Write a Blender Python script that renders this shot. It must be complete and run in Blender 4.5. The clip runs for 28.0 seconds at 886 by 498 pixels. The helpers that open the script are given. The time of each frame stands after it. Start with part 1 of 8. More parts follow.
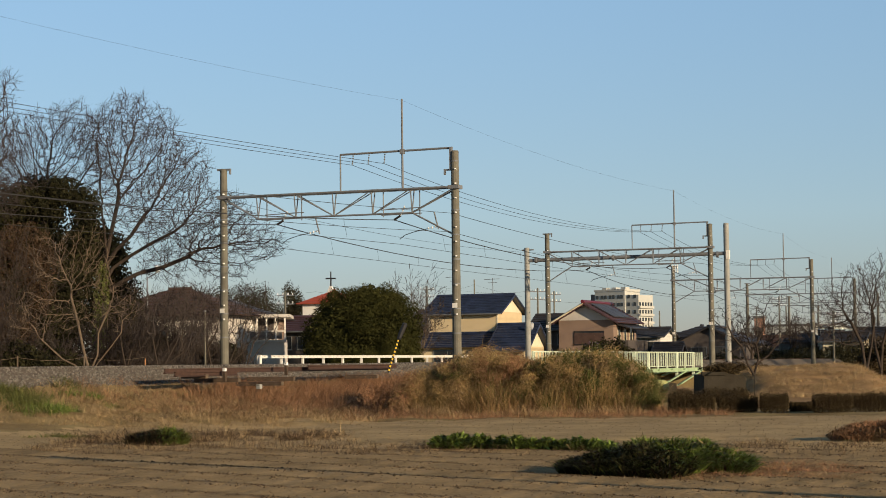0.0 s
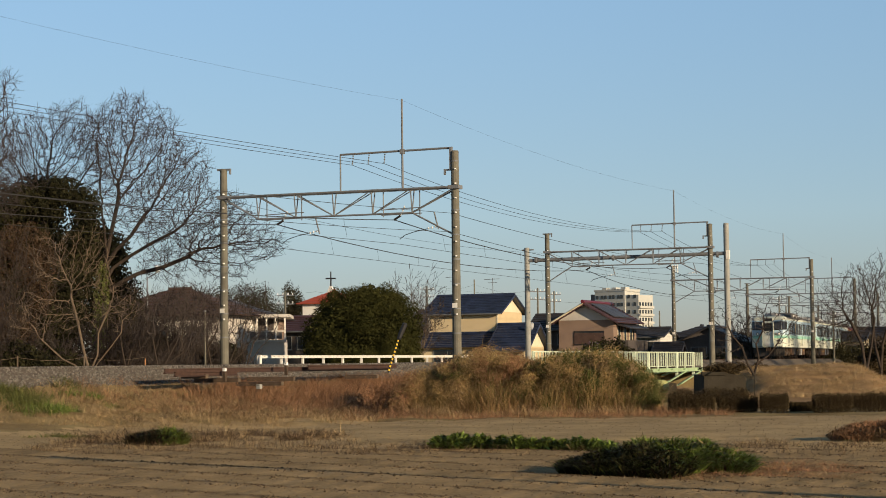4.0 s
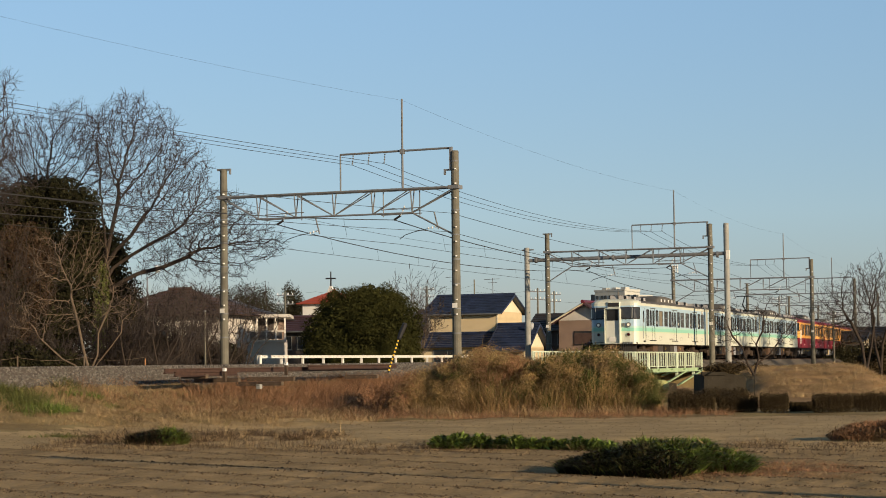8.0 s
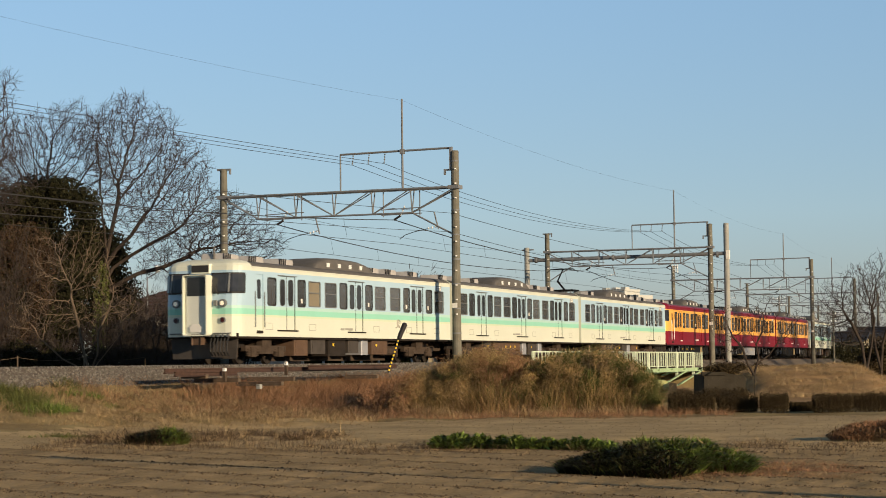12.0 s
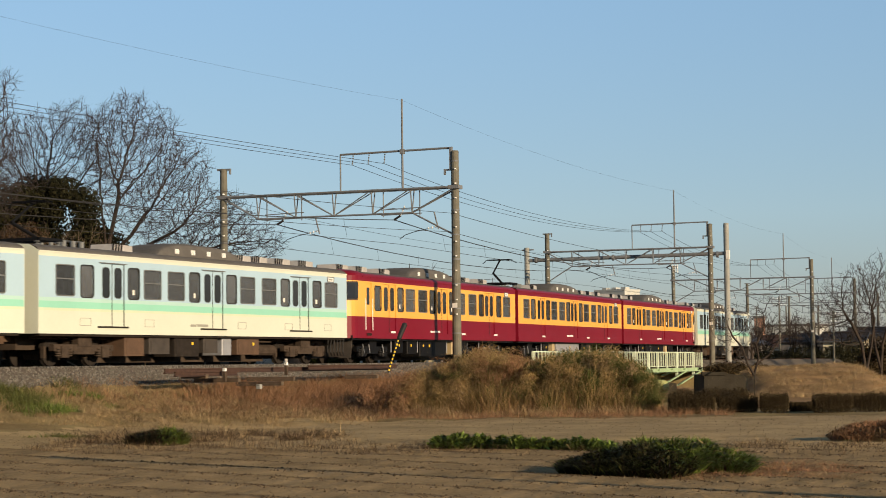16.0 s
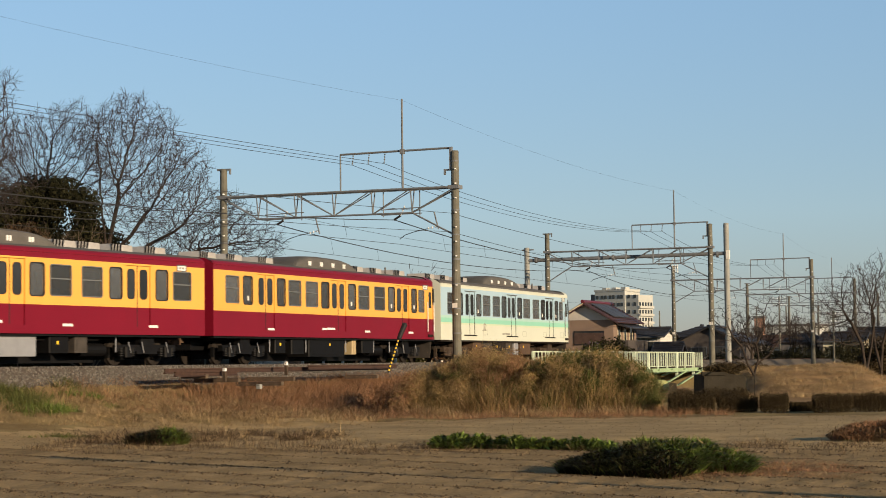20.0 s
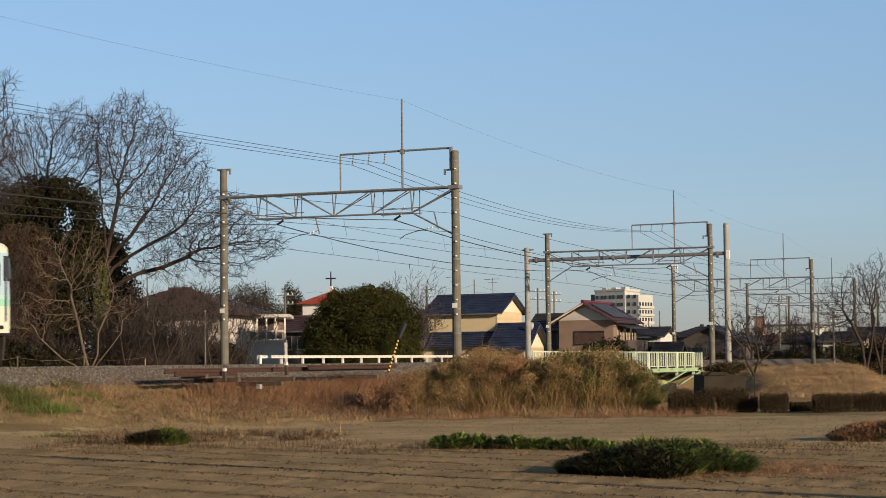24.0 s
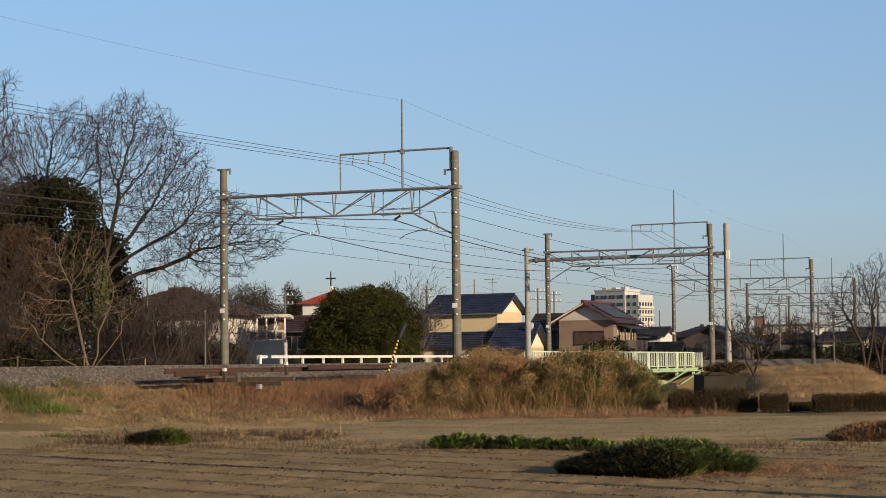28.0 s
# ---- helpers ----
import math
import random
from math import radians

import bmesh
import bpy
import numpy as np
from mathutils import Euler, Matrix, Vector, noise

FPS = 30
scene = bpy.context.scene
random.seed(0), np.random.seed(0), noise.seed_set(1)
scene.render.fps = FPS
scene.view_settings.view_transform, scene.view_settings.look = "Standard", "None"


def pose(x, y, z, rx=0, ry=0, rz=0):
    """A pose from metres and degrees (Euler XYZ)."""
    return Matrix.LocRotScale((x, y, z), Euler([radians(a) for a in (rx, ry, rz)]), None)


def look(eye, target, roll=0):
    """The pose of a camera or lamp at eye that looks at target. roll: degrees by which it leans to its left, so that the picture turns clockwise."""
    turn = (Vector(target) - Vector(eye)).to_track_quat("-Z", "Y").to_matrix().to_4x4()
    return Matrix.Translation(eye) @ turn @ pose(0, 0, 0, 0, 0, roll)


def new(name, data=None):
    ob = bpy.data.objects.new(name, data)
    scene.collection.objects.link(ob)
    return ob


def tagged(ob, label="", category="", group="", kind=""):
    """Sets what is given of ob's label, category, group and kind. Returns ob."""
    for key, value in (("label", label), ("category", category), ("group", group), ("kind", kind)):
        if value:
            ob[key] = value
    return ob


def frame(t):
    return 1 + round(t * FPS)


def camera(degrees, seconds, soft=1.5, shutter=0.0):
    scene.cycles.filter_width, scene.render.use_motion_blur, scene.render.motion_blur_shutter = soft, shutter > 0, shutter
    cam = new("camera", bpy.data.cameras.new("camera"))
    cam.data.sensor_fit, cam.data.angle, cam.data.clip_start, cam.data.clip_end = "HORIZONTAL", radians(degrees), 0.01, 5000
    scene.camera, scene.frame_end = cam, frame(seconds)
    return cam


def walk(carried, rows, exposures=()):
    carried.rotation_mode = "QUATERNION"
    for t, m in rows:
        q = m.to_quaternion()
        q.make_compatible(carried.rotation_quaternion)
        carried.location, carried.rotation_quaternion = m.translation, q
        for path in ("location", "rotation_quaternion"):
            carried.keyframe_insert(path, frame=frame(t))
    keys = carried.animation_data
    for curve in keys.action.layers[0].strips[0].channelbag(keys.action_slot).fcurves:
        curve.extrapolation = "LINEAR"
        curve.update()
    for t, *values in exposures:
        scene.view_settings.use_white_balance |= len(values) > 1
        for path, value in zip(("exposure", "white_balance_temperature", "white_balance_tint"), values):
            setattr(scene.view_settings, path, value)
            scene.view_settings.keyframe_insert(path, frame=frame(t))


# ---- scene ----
# ---------- camera: a tripod at the edge of a field ----------
cam = camera(25.69, 28.0, soft=0.9, shutter=0.2)
EYE = (0.0, 0.0, 1.555)
VIEW = look(EYE, (0.0, 100.0, 1.555 + 100.0 * math.tan(0.05872)), -0.686)
walk(cam, [(0.0, VIEW), (28.0, VIEW)], [(0.0, 0.08, 6650, 13), (21.0, 0.08, 6650, 13), (24.5, 0.06, 6340, 17), (28.0, 0.06, 6330, 17)])

# ---------- sky and sun ----------
SUN_AZ = radians(-46.0)      # from +x towards the sun, anticlockwise
SUN_EL = radians(12.5)
TO_SUN = Vector((math.cos(SUN_AZ) * math.cos(SUN_EL), math.sin(SUN_AZ) * math.cos(SUN_EL), math.sin(SUN_EL)))
world = bpy.data.worlds.new("sky")
scene.world = world
world.use_nodes = True
wn = world.node_tree
sky = wn.nodes.new("ShaderNodeTexSky")
sky.sky_type, sky.sun_disc = "NISHITA", False
sky.sun_elevation, sky.sun_rotation = SUN_EL, math.pi / 2 - SUN_AZ
sky.air_density, sky.dust_density, sky.ozone_density, sky.altitude = 0.9, 0.1, 4.4, 20
haze = wn.nodes.new("ShaderNodeGamma")
haze.inputs[1].default_value = 0.62
wn.links.new(sky.outputs[0], haze.inputs[0])
# haze dims the air low over the horizon, opposite the low sun
way = wn.nodes.new("ShaderNodeTexCoord")
split = wn.nodes.new("ShaderNodeSeparateXYZ")
fade = wn.nodes.new("ShaderNodeValToRGB")
wn.links.new(way.outputs["Generated"], split.inputs[0])
wn.links.new(split.outputs["Z"], fade.inputs[0])
fade.color_ramp.elements[0].position, fade.color_ramp.elements[0].color = 0.0, (0.60, 0.545, 0.53, 1)
fade.color_ramp.elements[1].position, fade.color_ramp.elements[1].color = 0.2, (0.93, 1.0, 1.01, 1)
mid = fade.color_ramp.elements.new(0.075)
mid.color = (0.84, 0.845, 0.82, 1)
for high, deep in ((0.5, (0.56, 0.55, 0.50, 1)), (1.0, (0.40, 0.37, 0.32, 1))):
    fade.color_ramp.elements.new(high).color = deep
dim = wn.nodes.new("ShaderNodeMix")
dim.data_type, dim.blend_type = "RGBA", "MULTIPLY"
dim.inputs[0].default_value = 1.0
wn.links.new(haze.outputs[0], dim.inputs[6])
wn.links.new(fade.outputs[0], dim.inputs[7])
wn.links.new(dim.outputs[2], wn.nodes["Background"].inputs[0])
wn.nodes["Background"].inputs[1].default_value = 0.25
sun_data = bpy.data.lights.new("sun", "SUN")
sun_data.energy, sun_data.angle, sun_data.color = 5.8, radians(0.5), (1.0, 0.785, 0.52)
sun = new("sun", sun_data)
sun.matrix_world = look(TO_SUN * 200, (0, 0, 0))
# ---------- materials ----------
def mat(name, rgb, rough=0.7, metal=0.0, var=0.18, scale=3.0, fine=40.0, bump=0.15, spec=0.4, tint=None, per=0.0, emit=0.0, island=0.0):
    """Two scales of noise on the colour, fine relief, and variation from object to object (per) or piece to piece (island)."""
    m = bpy.data.materials.new(name)
    m.use_nodes = True
    n, l = m.node_tree.nodes, m.node_tree.links
    b = n["Principled BSDF"]
    tc = n.new("ShaderNodeTexCoord")
    n1, n2 = n.new("ShaderNodeTexNoise"), n.new("ShaderNodeTexNoise")
    for q, s, d in ((n1, scale, 4), (n2, fine, 3)):
        q.inputs["Scale"].default_value, q.inputs["Detail"].default_value = s, d
        l.new(tc.outputs["Object"], q.inputs["Vector"])
    dark = tuple(c * (1 - var) for c in rgb)
    lite = tuple(min(1, c * (1 + var)) for c in (tint or rgb))
    mix = n.new("ShaderNodeMix")
    mix.data_type = "RGBA"
    mix.inputs[6].default_value, mix.inputs[7].default_value = (*dark, 1), (*lite, 1)
    add = n.new("ShaderNodeMath")
    add.operation = "MULTIPLY_ADD"
    l.new(n2.outputs[0], add.inputs[0])
    add.inputs[1].default_value = 0.8
    ramp = n.new("ShaderNodeMapRange")
    ramp.inputs[1].default_value, ramp.inputs[2].default_value = 0.3, 0.7
    l.new(n1.outputs[0], ramp.inputs[0])
    half = n.new("ShaderNodeMath")
    half.operation = "MULTIPLY_ADD"
    l.new(ramp.outputs[0], half.inputs[0])
    half.inputs[1].default_value, half.inputs[2].default_value = 0.7, -0.25
    l.new(half.outputs[0], add.inputs[2])
    add.use_clamp = True
    l.new(add.outputs[0], mix.inputs[0])
    out = mix.outputs[2]
    if per or island:
        src = n.new("ShaderNodeObjectInfo").outputs["Random"] if per else n.new("ShaderNodeNewGeometry").outputs["Random Per Island"]
        amount = per or island
        v = n.new("ShaderNodeMath")
        v.operation = "MULTIPLY_ADD"
        l.new(src, v.inputs[0])
        v.inputs[1].default_value, v.inputs[2].default_value = 2 * amount, 1 - amount
        hsv = n.new("ShaderNodeHueSaturation")
        l.new(out, hsv.inputs["Color"])
        l.new(v.outputs[0], hsv.inputs["Value"])
        out = hsv.outputs[0]
    l.new(out, b.inputs["Base Color"])
    b.inputs["Roughness"].default_value, b.inputs["Metallic"].default_value = rough, metal
    b.inputs["Specular IOR Level"].default_value = spec
    if bump:
        bp = n.new("ShaderNodeBump")
        bp.inputs["Strength"].default_value, bp.inputs["Distance"].default_value = bump, 0.02
        l.new(n2.outputs[0], bp.inputs["Height"])
        l.new(bp.outputs[0], b.inputs["Normal"])
    if emit:
        b.inputs["Emission Color"].default_value, b.inputs["Emission Strength"].default_value = (*rgb, 1), emit
    return m


M = {}
M["soil"] = mat("tilled_soil", (0.285, 0.207, 0.106), 0.95, var=0.38, scale=1.1, fine=14, bump=0.9, spec=0.08, tint=(0.32, 0.226, 0.116))
M["damp"] = mat("dark_soil", (0.075, 0.052, 0.032), 0.95, var=0.3, scale=1.5, fine=12, bump=0.6, spec=0.15)


def tilled_rows(m, across, pitch):
    """Thin uneven rows of darker loose earth in the dry crust, worked along one direction."""
    n, l = m.node_tree.nodes, m.node_tree.links
    b = n["Principled BSDF"]
    src = b.inputs["Base Color"].links[0].from_socket
    tc, dot, ns = n.new("ShaderNodeTexCoord"), n.new("ShaderNodeVectorMath"), n.new("ShaderNodeTexNoise")
    dot.operation = "DOT_PRODUCT"
    dot.inputs[1].default_value = (across[0] * 6.283 / pitch, across[1] * 6.283 / pitch, 0)
    l.new(tc.outputs["Object"], dot.inputs[0])
    ns.inputs["Scale"].default_value, ns.inputs["Detail"].default_value = 1.6, 6
    l.new(tc.outputs["Object"], ns.inputs["Vector"])
    add, sin, rng, mul = n.new("ShaderNodeMath"), n.new("ShaderNodeMath"), n.new("ShaderNodeMapRange"), n.new("ShaderNodeMix")
    add.operation, sin.operation = "MULTIPLY_ADD", "SINE"
    l.new(ns.outputs[0], add.inputs[0])
    add.inputs[1].default_value = 2.2
    l.new(dot.outputs["Value"], add.inputs[2])
    l.new(add.outputs[0], sin.inputs[0])
    l.new(sin.outputs[0], rng.inputs[0])
    rng.inputs[1].default_value, rng.inputs[2].default_value, rng.inputs[3].default_value, rng.inputs[4].default_value = 0.0, 1.0, 0.0, 1.0
    mul.data_type, mul.blend_type = "RGBA", "MULTIPLY"
    spots, cut, both = n.new("ShaderNodeTexNoise"), n.new("ShaderNodeMapRange"), n.new("ShaderNodeMath")
    spots.inputs["Scale"].default_value, spots.inputs["Detail"].default_value = 5.5, 5
    l.new(tc.outputs["Object"], spots.inputs["Vector"])
    cut.inputs[1].default_value, cut.inputs[2].default_value, cut.inputs[3].default_value, cut.inputs[4].default_value = 0.38, 0.62, 0.25, 1.0
    l.new(spots.outputs[0], cut.inputs[0])
    both.operation = "MULTIPLY"
    l.new(rng.outputs[0], both.inputs[0])
    l.new(cut.outputs[0], both.inputs[1])
    l.new(both.outputs[0], mul.inputs[0])
    l.new(src, mul.inputs[6])
    mul.inputs[7].default_value = (0.40, 0.36, 0.33, 1)
    l.new(mul.outputs[2], b.inputs["Base Color"])


tilled_rows(M["soil"], (-0.73, -0.68), 1.3)
M["strip"] = mat("bare_soil", (0.36, 0.265, 0.137), 0.95, var=0.34, scale=0.5, fine=5, bump=1.0, spec=0.1)
M["turf"] = mat("dry_turf", (0.22, 0.14, 0.065), 0.95, var=0.4, scale=0.5, fine=12, bump=0.9, spec=0.1, tint=(0.24, 0.19, 0.09))
M["mound"] = mat("sunlit_earth", (0.29, 0.185, 0.09), 0.95, var=0.42, scale=1.3, fine=7, bump=0.9, spec=0.1)
M["ballast"] = mat("ballast", (0.11, 0.094, 0.076), 0.9, var=0.45, scale=9, fine=26, bump=1.0, spec=0.2)
M["stone"] = mat("ballast_stone", (0.15, 0.138, 0.122), 0.85, var=0.25, scale=20, fine=60, bump=0.4, spec=0.25, island=0.55)
M["rail"] = mat("rusty_rail", (0.055, 0.031, 0.023), 0.8, metal=0.1, var=0.35, scale=6, fine=60, spec=0.3)
M["timber"] = mat("old_sleeper_wood", (0.07, 0.05, 0.036), 0.9, var=0.35, scale=5, fine=50, bump=0.6, spec=0.15)
M["sleeper"] = mat("concrete_sleeper", (0.3, 0.28, 0.25), 0.9, var=0.25)
M["concrete"] = mat("weathered_concrete", (0.135, 0.13, 0.105), 0.9, var=0.28, scale=2.2, fine=28, bump=0.3, spec=0.2)
M["pale_concrete"] = mat("pale_concrete", (0.28, 0.285, 0.265), 0.9, var=0.2, scale=2.2, fine=28, bump=0.3, spec=0.2)
# shade round the bridge and ditch is put into this near-black concrete
M["darkconc"] = mat("shade_toned_concrete", (0.04, 0.035, 0.026), 0.95, var=0.35, scale=1.5, fine=14, bump=0.6, spec=0.1)
M["steel"] = mat("galvanised_steel", (0.155, 0.165, 0.175), 0.65, metal=0.1, var=0.25, scale=5, fine=50, spec=0.4)
M["wire"] = mat("weathered_wire", (0.03, 0.03, 0.03), 0.6, metal=0.4, var=0.2, bump=0)
M["insul"] = mat("white_porcelain", (0.75, 0.75, 0.72), 0.3, var=0.08)
M["white"] = mat("white_paint", (0.66, 0.65, 0.60), 0.6, var=0.08, scale=2, fine=30, bump=0.05)
M["fence"] = mat("pale_green_paint", (0.52, 0.60, 0.46), 0.6, var=0.15, scale=2, fine=30, bump=0.1)
M["moss_pipe"] = mat("mossy_pale_pipe", (0.36, 0.38, 0.16), 0.8, var=0.35, scale=4, fine=20, bump=0.4)
M["bridge"] = mat("green_bridge_paint", (0.30, 0.42, 0.24), 0.65, var=0.2, scale=2, fine=30, bump=0.1)
M["black"] = mat("black_paint", (0.015, 0.015, 0.017), 0.6, var=0.2, bump=0.05)
M["yellow"] = mat("yellow_paint", (0.75, 0.50, 0.03), 0.6, var=0.1, bump=0.05)
M["orange_stake"] = mat("orange_stake", (0.36, 0.17, 0.06), 0.6, var=0.1)
# vegetation
M["bark"] = mat("grey_bark", (0.045, 0.035, 0.028), 0.9, var=0.35, scale=6, fine=40, bump=0.7, spec=0.1)
M["bark_pale"] = mat("pale_bark", (0.12, 0.092, 0.066), 0.9, var=0.3, scale=6, fine=40, bump=0.6, spec=0.1)
M["twig"] = mat("twig", (0.05, 0.041, 0.037), 0.9, var=0.2, bump=0, spec=0.1)
M["twig_pale"] = mat("pale_twig", (0.13, 0.098, 0.07), 0.9, var=0.2, bump=0, spec=0.1)
M["leaf_dark"] = mat("dark_evergreen_leaf", (0.013, 0.015, 0.006), 0.8, var=0.4, scale=1.0, fine=6, bump=0, spec=0.12, tint=(0.026, 0.024, 0.010), island=0.5)
M["leaf_bush"] = mat("evergreen_bush_leaf", (0.018, 0.022, 0.007), 0.9, var=0.35, scale=0.45, fine=3, bump=0, spec=0.04, tint=(0.042, 0.042, 0.013), island=0.15)
M["leaf_brown"] = mat("withered_leaf", (0.062, 0.038, 0.022), 0.8, var=0.35, bump=0, spec=0.15, island=0.4)
M["leaf_green"] = mat("fresh_green_leaf", (0.105, 0.15, 0.03), 0.6, var=0.4, bump=0, spec=0.15, island=0.5)
M["straw"] = mat("dry_straw", (0.36, 0.26, 0.14), 0.9, var=0.45, scale=1.2, fine=8, bump=0, spec=0.15, island=0.4)
M["rust_grass"] = mat("rust_red_grass", (0.27, 0.15, 0.083), 0.9, var=0.5, scale=1.1, fine=8, bump=0, spec=0.15, island=0.4)
M["reed"] = mat("dry_reed", (0.32, 0.205, 0.108), 0.9, var=0.6, scale=1.3, fine=6, bump=0, spec=0.15, tint=(0.33, 0.235, 0.1), island=0.4)
M["weed"] = mat("weed_green", (0.085, 0.095, 0.028), 0.8, var=0.3, bump=0, spec=0.15, island=0.45)
M["hedge"] = mat("brown_hedge_leaf", (0.038, 0.028, 0.014), 0.85, var=0.3, bump=0, spec=0.08, island=0.18)
# buildings
M["cream"] = mat("cream_render", (0.53, 0.43, 0.265), 0.9, var=0.07, scale=1.0, fine=18, bump=0.08, spec=0.15)
M["cream_lite"] = mat("ivory_render", (0.64, 0.58, 0.42), 0.9, var=0.07, scale=1.0, fine=18, bump=0.08, spec=0.15)
M["taupe"] = mat("taupe_render", (0.215, 0.155, 0.12), 0.9, var=0.1, scale=1.0, fine=18, bump=0.08, spec=0.15)
M["tile_blue"] = mat("blue_glazed_tile", (0.022, 0.032, 0.065), 0.5, var=0.5, scale=1.5, fine=5, bump=0.5, spec=0.4)
M["tile_red"] = mat("red_brown_tile", (0.065, 0.036, 0.04), 0.5, var=0.25, scale=1.5, fine=9, bump=0.3)
M["tile_grey"] = mat("dark_grey_tile", (0.032, 0.031, 0.035), 0.5, var=0.25, scale=1.5, fine=9, bump=0.3)
M["trim_red"] = mat("dark_red_trim", (0.11, 0.018, 0.024), 0.45, var=0.2)
M["panel"] = mat("solar_panel_glass", (0.05, 0.052, 0.06), 0.5, var=0.15, bump=0)
M["roof_red"] = mat("red_roof", (0.36, 0.075, 0.045), 0.6, var=0.15)
M["roof_brown"] = mat("brown_roof", (0.06, 0.035, 0.028), 0.7, var=0.25)
M["pinkwall"] = mat("pinkish_wall", (0.36, 0.2, 0.14), 0.9, var=0.15)
M["greywall"] = mat("grey_wall", (0.13, 0.122, 0.115), 0.9, var=0.15)
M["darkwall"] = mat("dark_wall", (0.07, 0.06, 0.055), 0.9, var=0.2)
# a duller, greyer tone than the plain white paint
M["offwhite"] = mat("greyish_white_render", (0.50, 0.475, 0.43), 0.9, var=0.15, scale=0.8, fine=12, bump=0.1, spec=0.15)
# distance haze is put into this paler, greyer ivory
M["flatwhite"] = mat("hazy_ivory_render", (0.43, 0.44, 0.41), 0.9, var=0.06, scale=0.3, fine=3, bump=0.05)
M["glass"] = mat("window_glass", (0.03, 0.035, 0.04), 0.06, var=0.2, bump=0, spec=0.6)
M["forest"] = mat("far_wood_leaf", (0.03, 0.028, 0.016), 0.8, var=0.4, scale=0.2, fine=2, bump=0, spec=0.1, island=0.4)
# train
M["t_cream"] = mat("cream_car_paint", (0.57, 0.60, 0.505), 0.42, var=0.05, scale=0.8, fine=12, bump=0.03, spec=0.4)
M["t_blue"] = mat("pale_blue_car_paint", (0.35, 0.50, 0.60), 0.42, var=0.05, scale=0.8, fine=12, bump=0.03, spec=0.4)
M["t_green"] = mat("mint_green_car_paint", (0.25, 0.56, 0.44), 0.42, var=0.05, scale=0.8, fine=12, bump=0.03, spec=0.4)
M["t_mint"] = mat("pale_mint_car_paint", (0.37, 0.57, 0.53), 0.42, var=0.05, scale=0.8, fine=12, bump=0.03, spec=0.4)
M["t_pale"] = mat("pale_yellow_green_car_paint", (0.52, 0.60, 0.44), 0.42, var=0.05, scale=0.8, fine=12, bump=0.03, spec=0.4)
M["t_orange"] = mat("yellow_orange_car_paint", (0.76, 0.385, 0.075), 0.38, var=0.05, scale=0.8, fine=12, bump=0.03, spec=0.4)
M["t_red"] = mat("deep_red_car_paint", (0.165, 0.0055, 0.0175), 0.42, var=0.08, scale=0.8, fine=12, bump=0.03, spec=0.25)
M["t_roof"] = mat("grey_car_roof", (0.095, 0.09, 0.083), 0.8, var=0.25, scale=2, fine=20, bump=0.2)
M["t_under"] = mat("underfloor_grime", (0.02, 0.016, 0.013), 0.85, var=0.4, scale=4, fine=30, bump=0.3, spec=0.2)
M["t_dust"] = mat("dusty_brown_running_gear", (0.05, 0.036, 0.026), 0.85, var=0.4, scale=4, fine=30, bump=0.3, spec=0.2)
M["t_box"] = mat("grey_equipment_box", (0.045, 0.038, 0.032), 0.75, var=0.3, scale=3, fine=25, bump=0.15)
M["t_rust"] = mat("rusty_equipment_box", (0.085, 0.05, 0.03), 0.8, var=0.3, scale=3, fine=25, bump=0.15)
M["t_black"] = mat("black_underframe", (0.004, 0.004, 0.0045), 0.6, var=0.3, scale=3, fine=25, bump=0.15, spec=0.2)
M["t_tan"] = mat("tan_switch_box", (0.40, 0.31, 0.17), 0.6, var=0.12)
M["t_silver"] = mat("silver_equipment_box", (0.27, 0.28, 0.30), 0.5, metal=0.2, var=0.12)
M["t_glass"] = mat("tinted_car_glass", (0.085, 0.092, 0.1), 0.04, var=0.35, scale=1.2, fine=5, bump=0.0, spec=0.4, per=0.5)
M["t_glass"].node_tree.nodes["Principled BSDF"].inputs["Alpha"].default_value = 0.6
M["t_pane_dark"] = mat("dark_door_glass", (0.024, 0.025, 0.027), 0.04, var=0.35, scale=1.2, fine=5, bump=0.0, spec=0.4, per=0.4)
M["t_ivory"] = mat("ivory_cab_paint", (0.56, 0.585, 0.53), 0.42, var=0.05, scale=0.8, fine=12, bump=0.03, spec=0.4)
M["t_seat"] = mat("dusty_blue_seat_cloth", (0.10, 0.13, 0.17), 0.9, var=0.25)
M["t_blind"] = mat("drawn_beige_blind", (0.19, 0.165, 0.115), 0.6, var=0.1)
M["t_rubber"] = mat("black_rubber", (0.02, 0.02, 0.02), 0.7, var=0.2, bump=0)
M["t_frame"] = mat("grey_window_frame", (0.16, 0.17, 0.17), 0.5, metal=0.3, var=0.15, bump=0)
M["t_lamp"] = mat("lit_headlamp", (1.0, 0.93, 0.78), 0.3, var=0.0, bump=0, emit=0.08)
M["t_vent"] = mat("pale_grey_vent", (0.36, 0.35, 0.335), 0.7, var=0.2, scale=4, fine=25)
M["t_redlamp"] = mat("red_tail_lamp", (0.05, 0.008, 0.008), 0.3, var=0.0, bump=0)
M["t_sign"] = mat("destination_blind", (0.72, 0.74, 0.72), 0.5, var=0.05, bump=0)
M["t_mark"] = mat("grey_marking", (0.28, 0.28, 0.24), 0.6, var=0.05, bump=0)
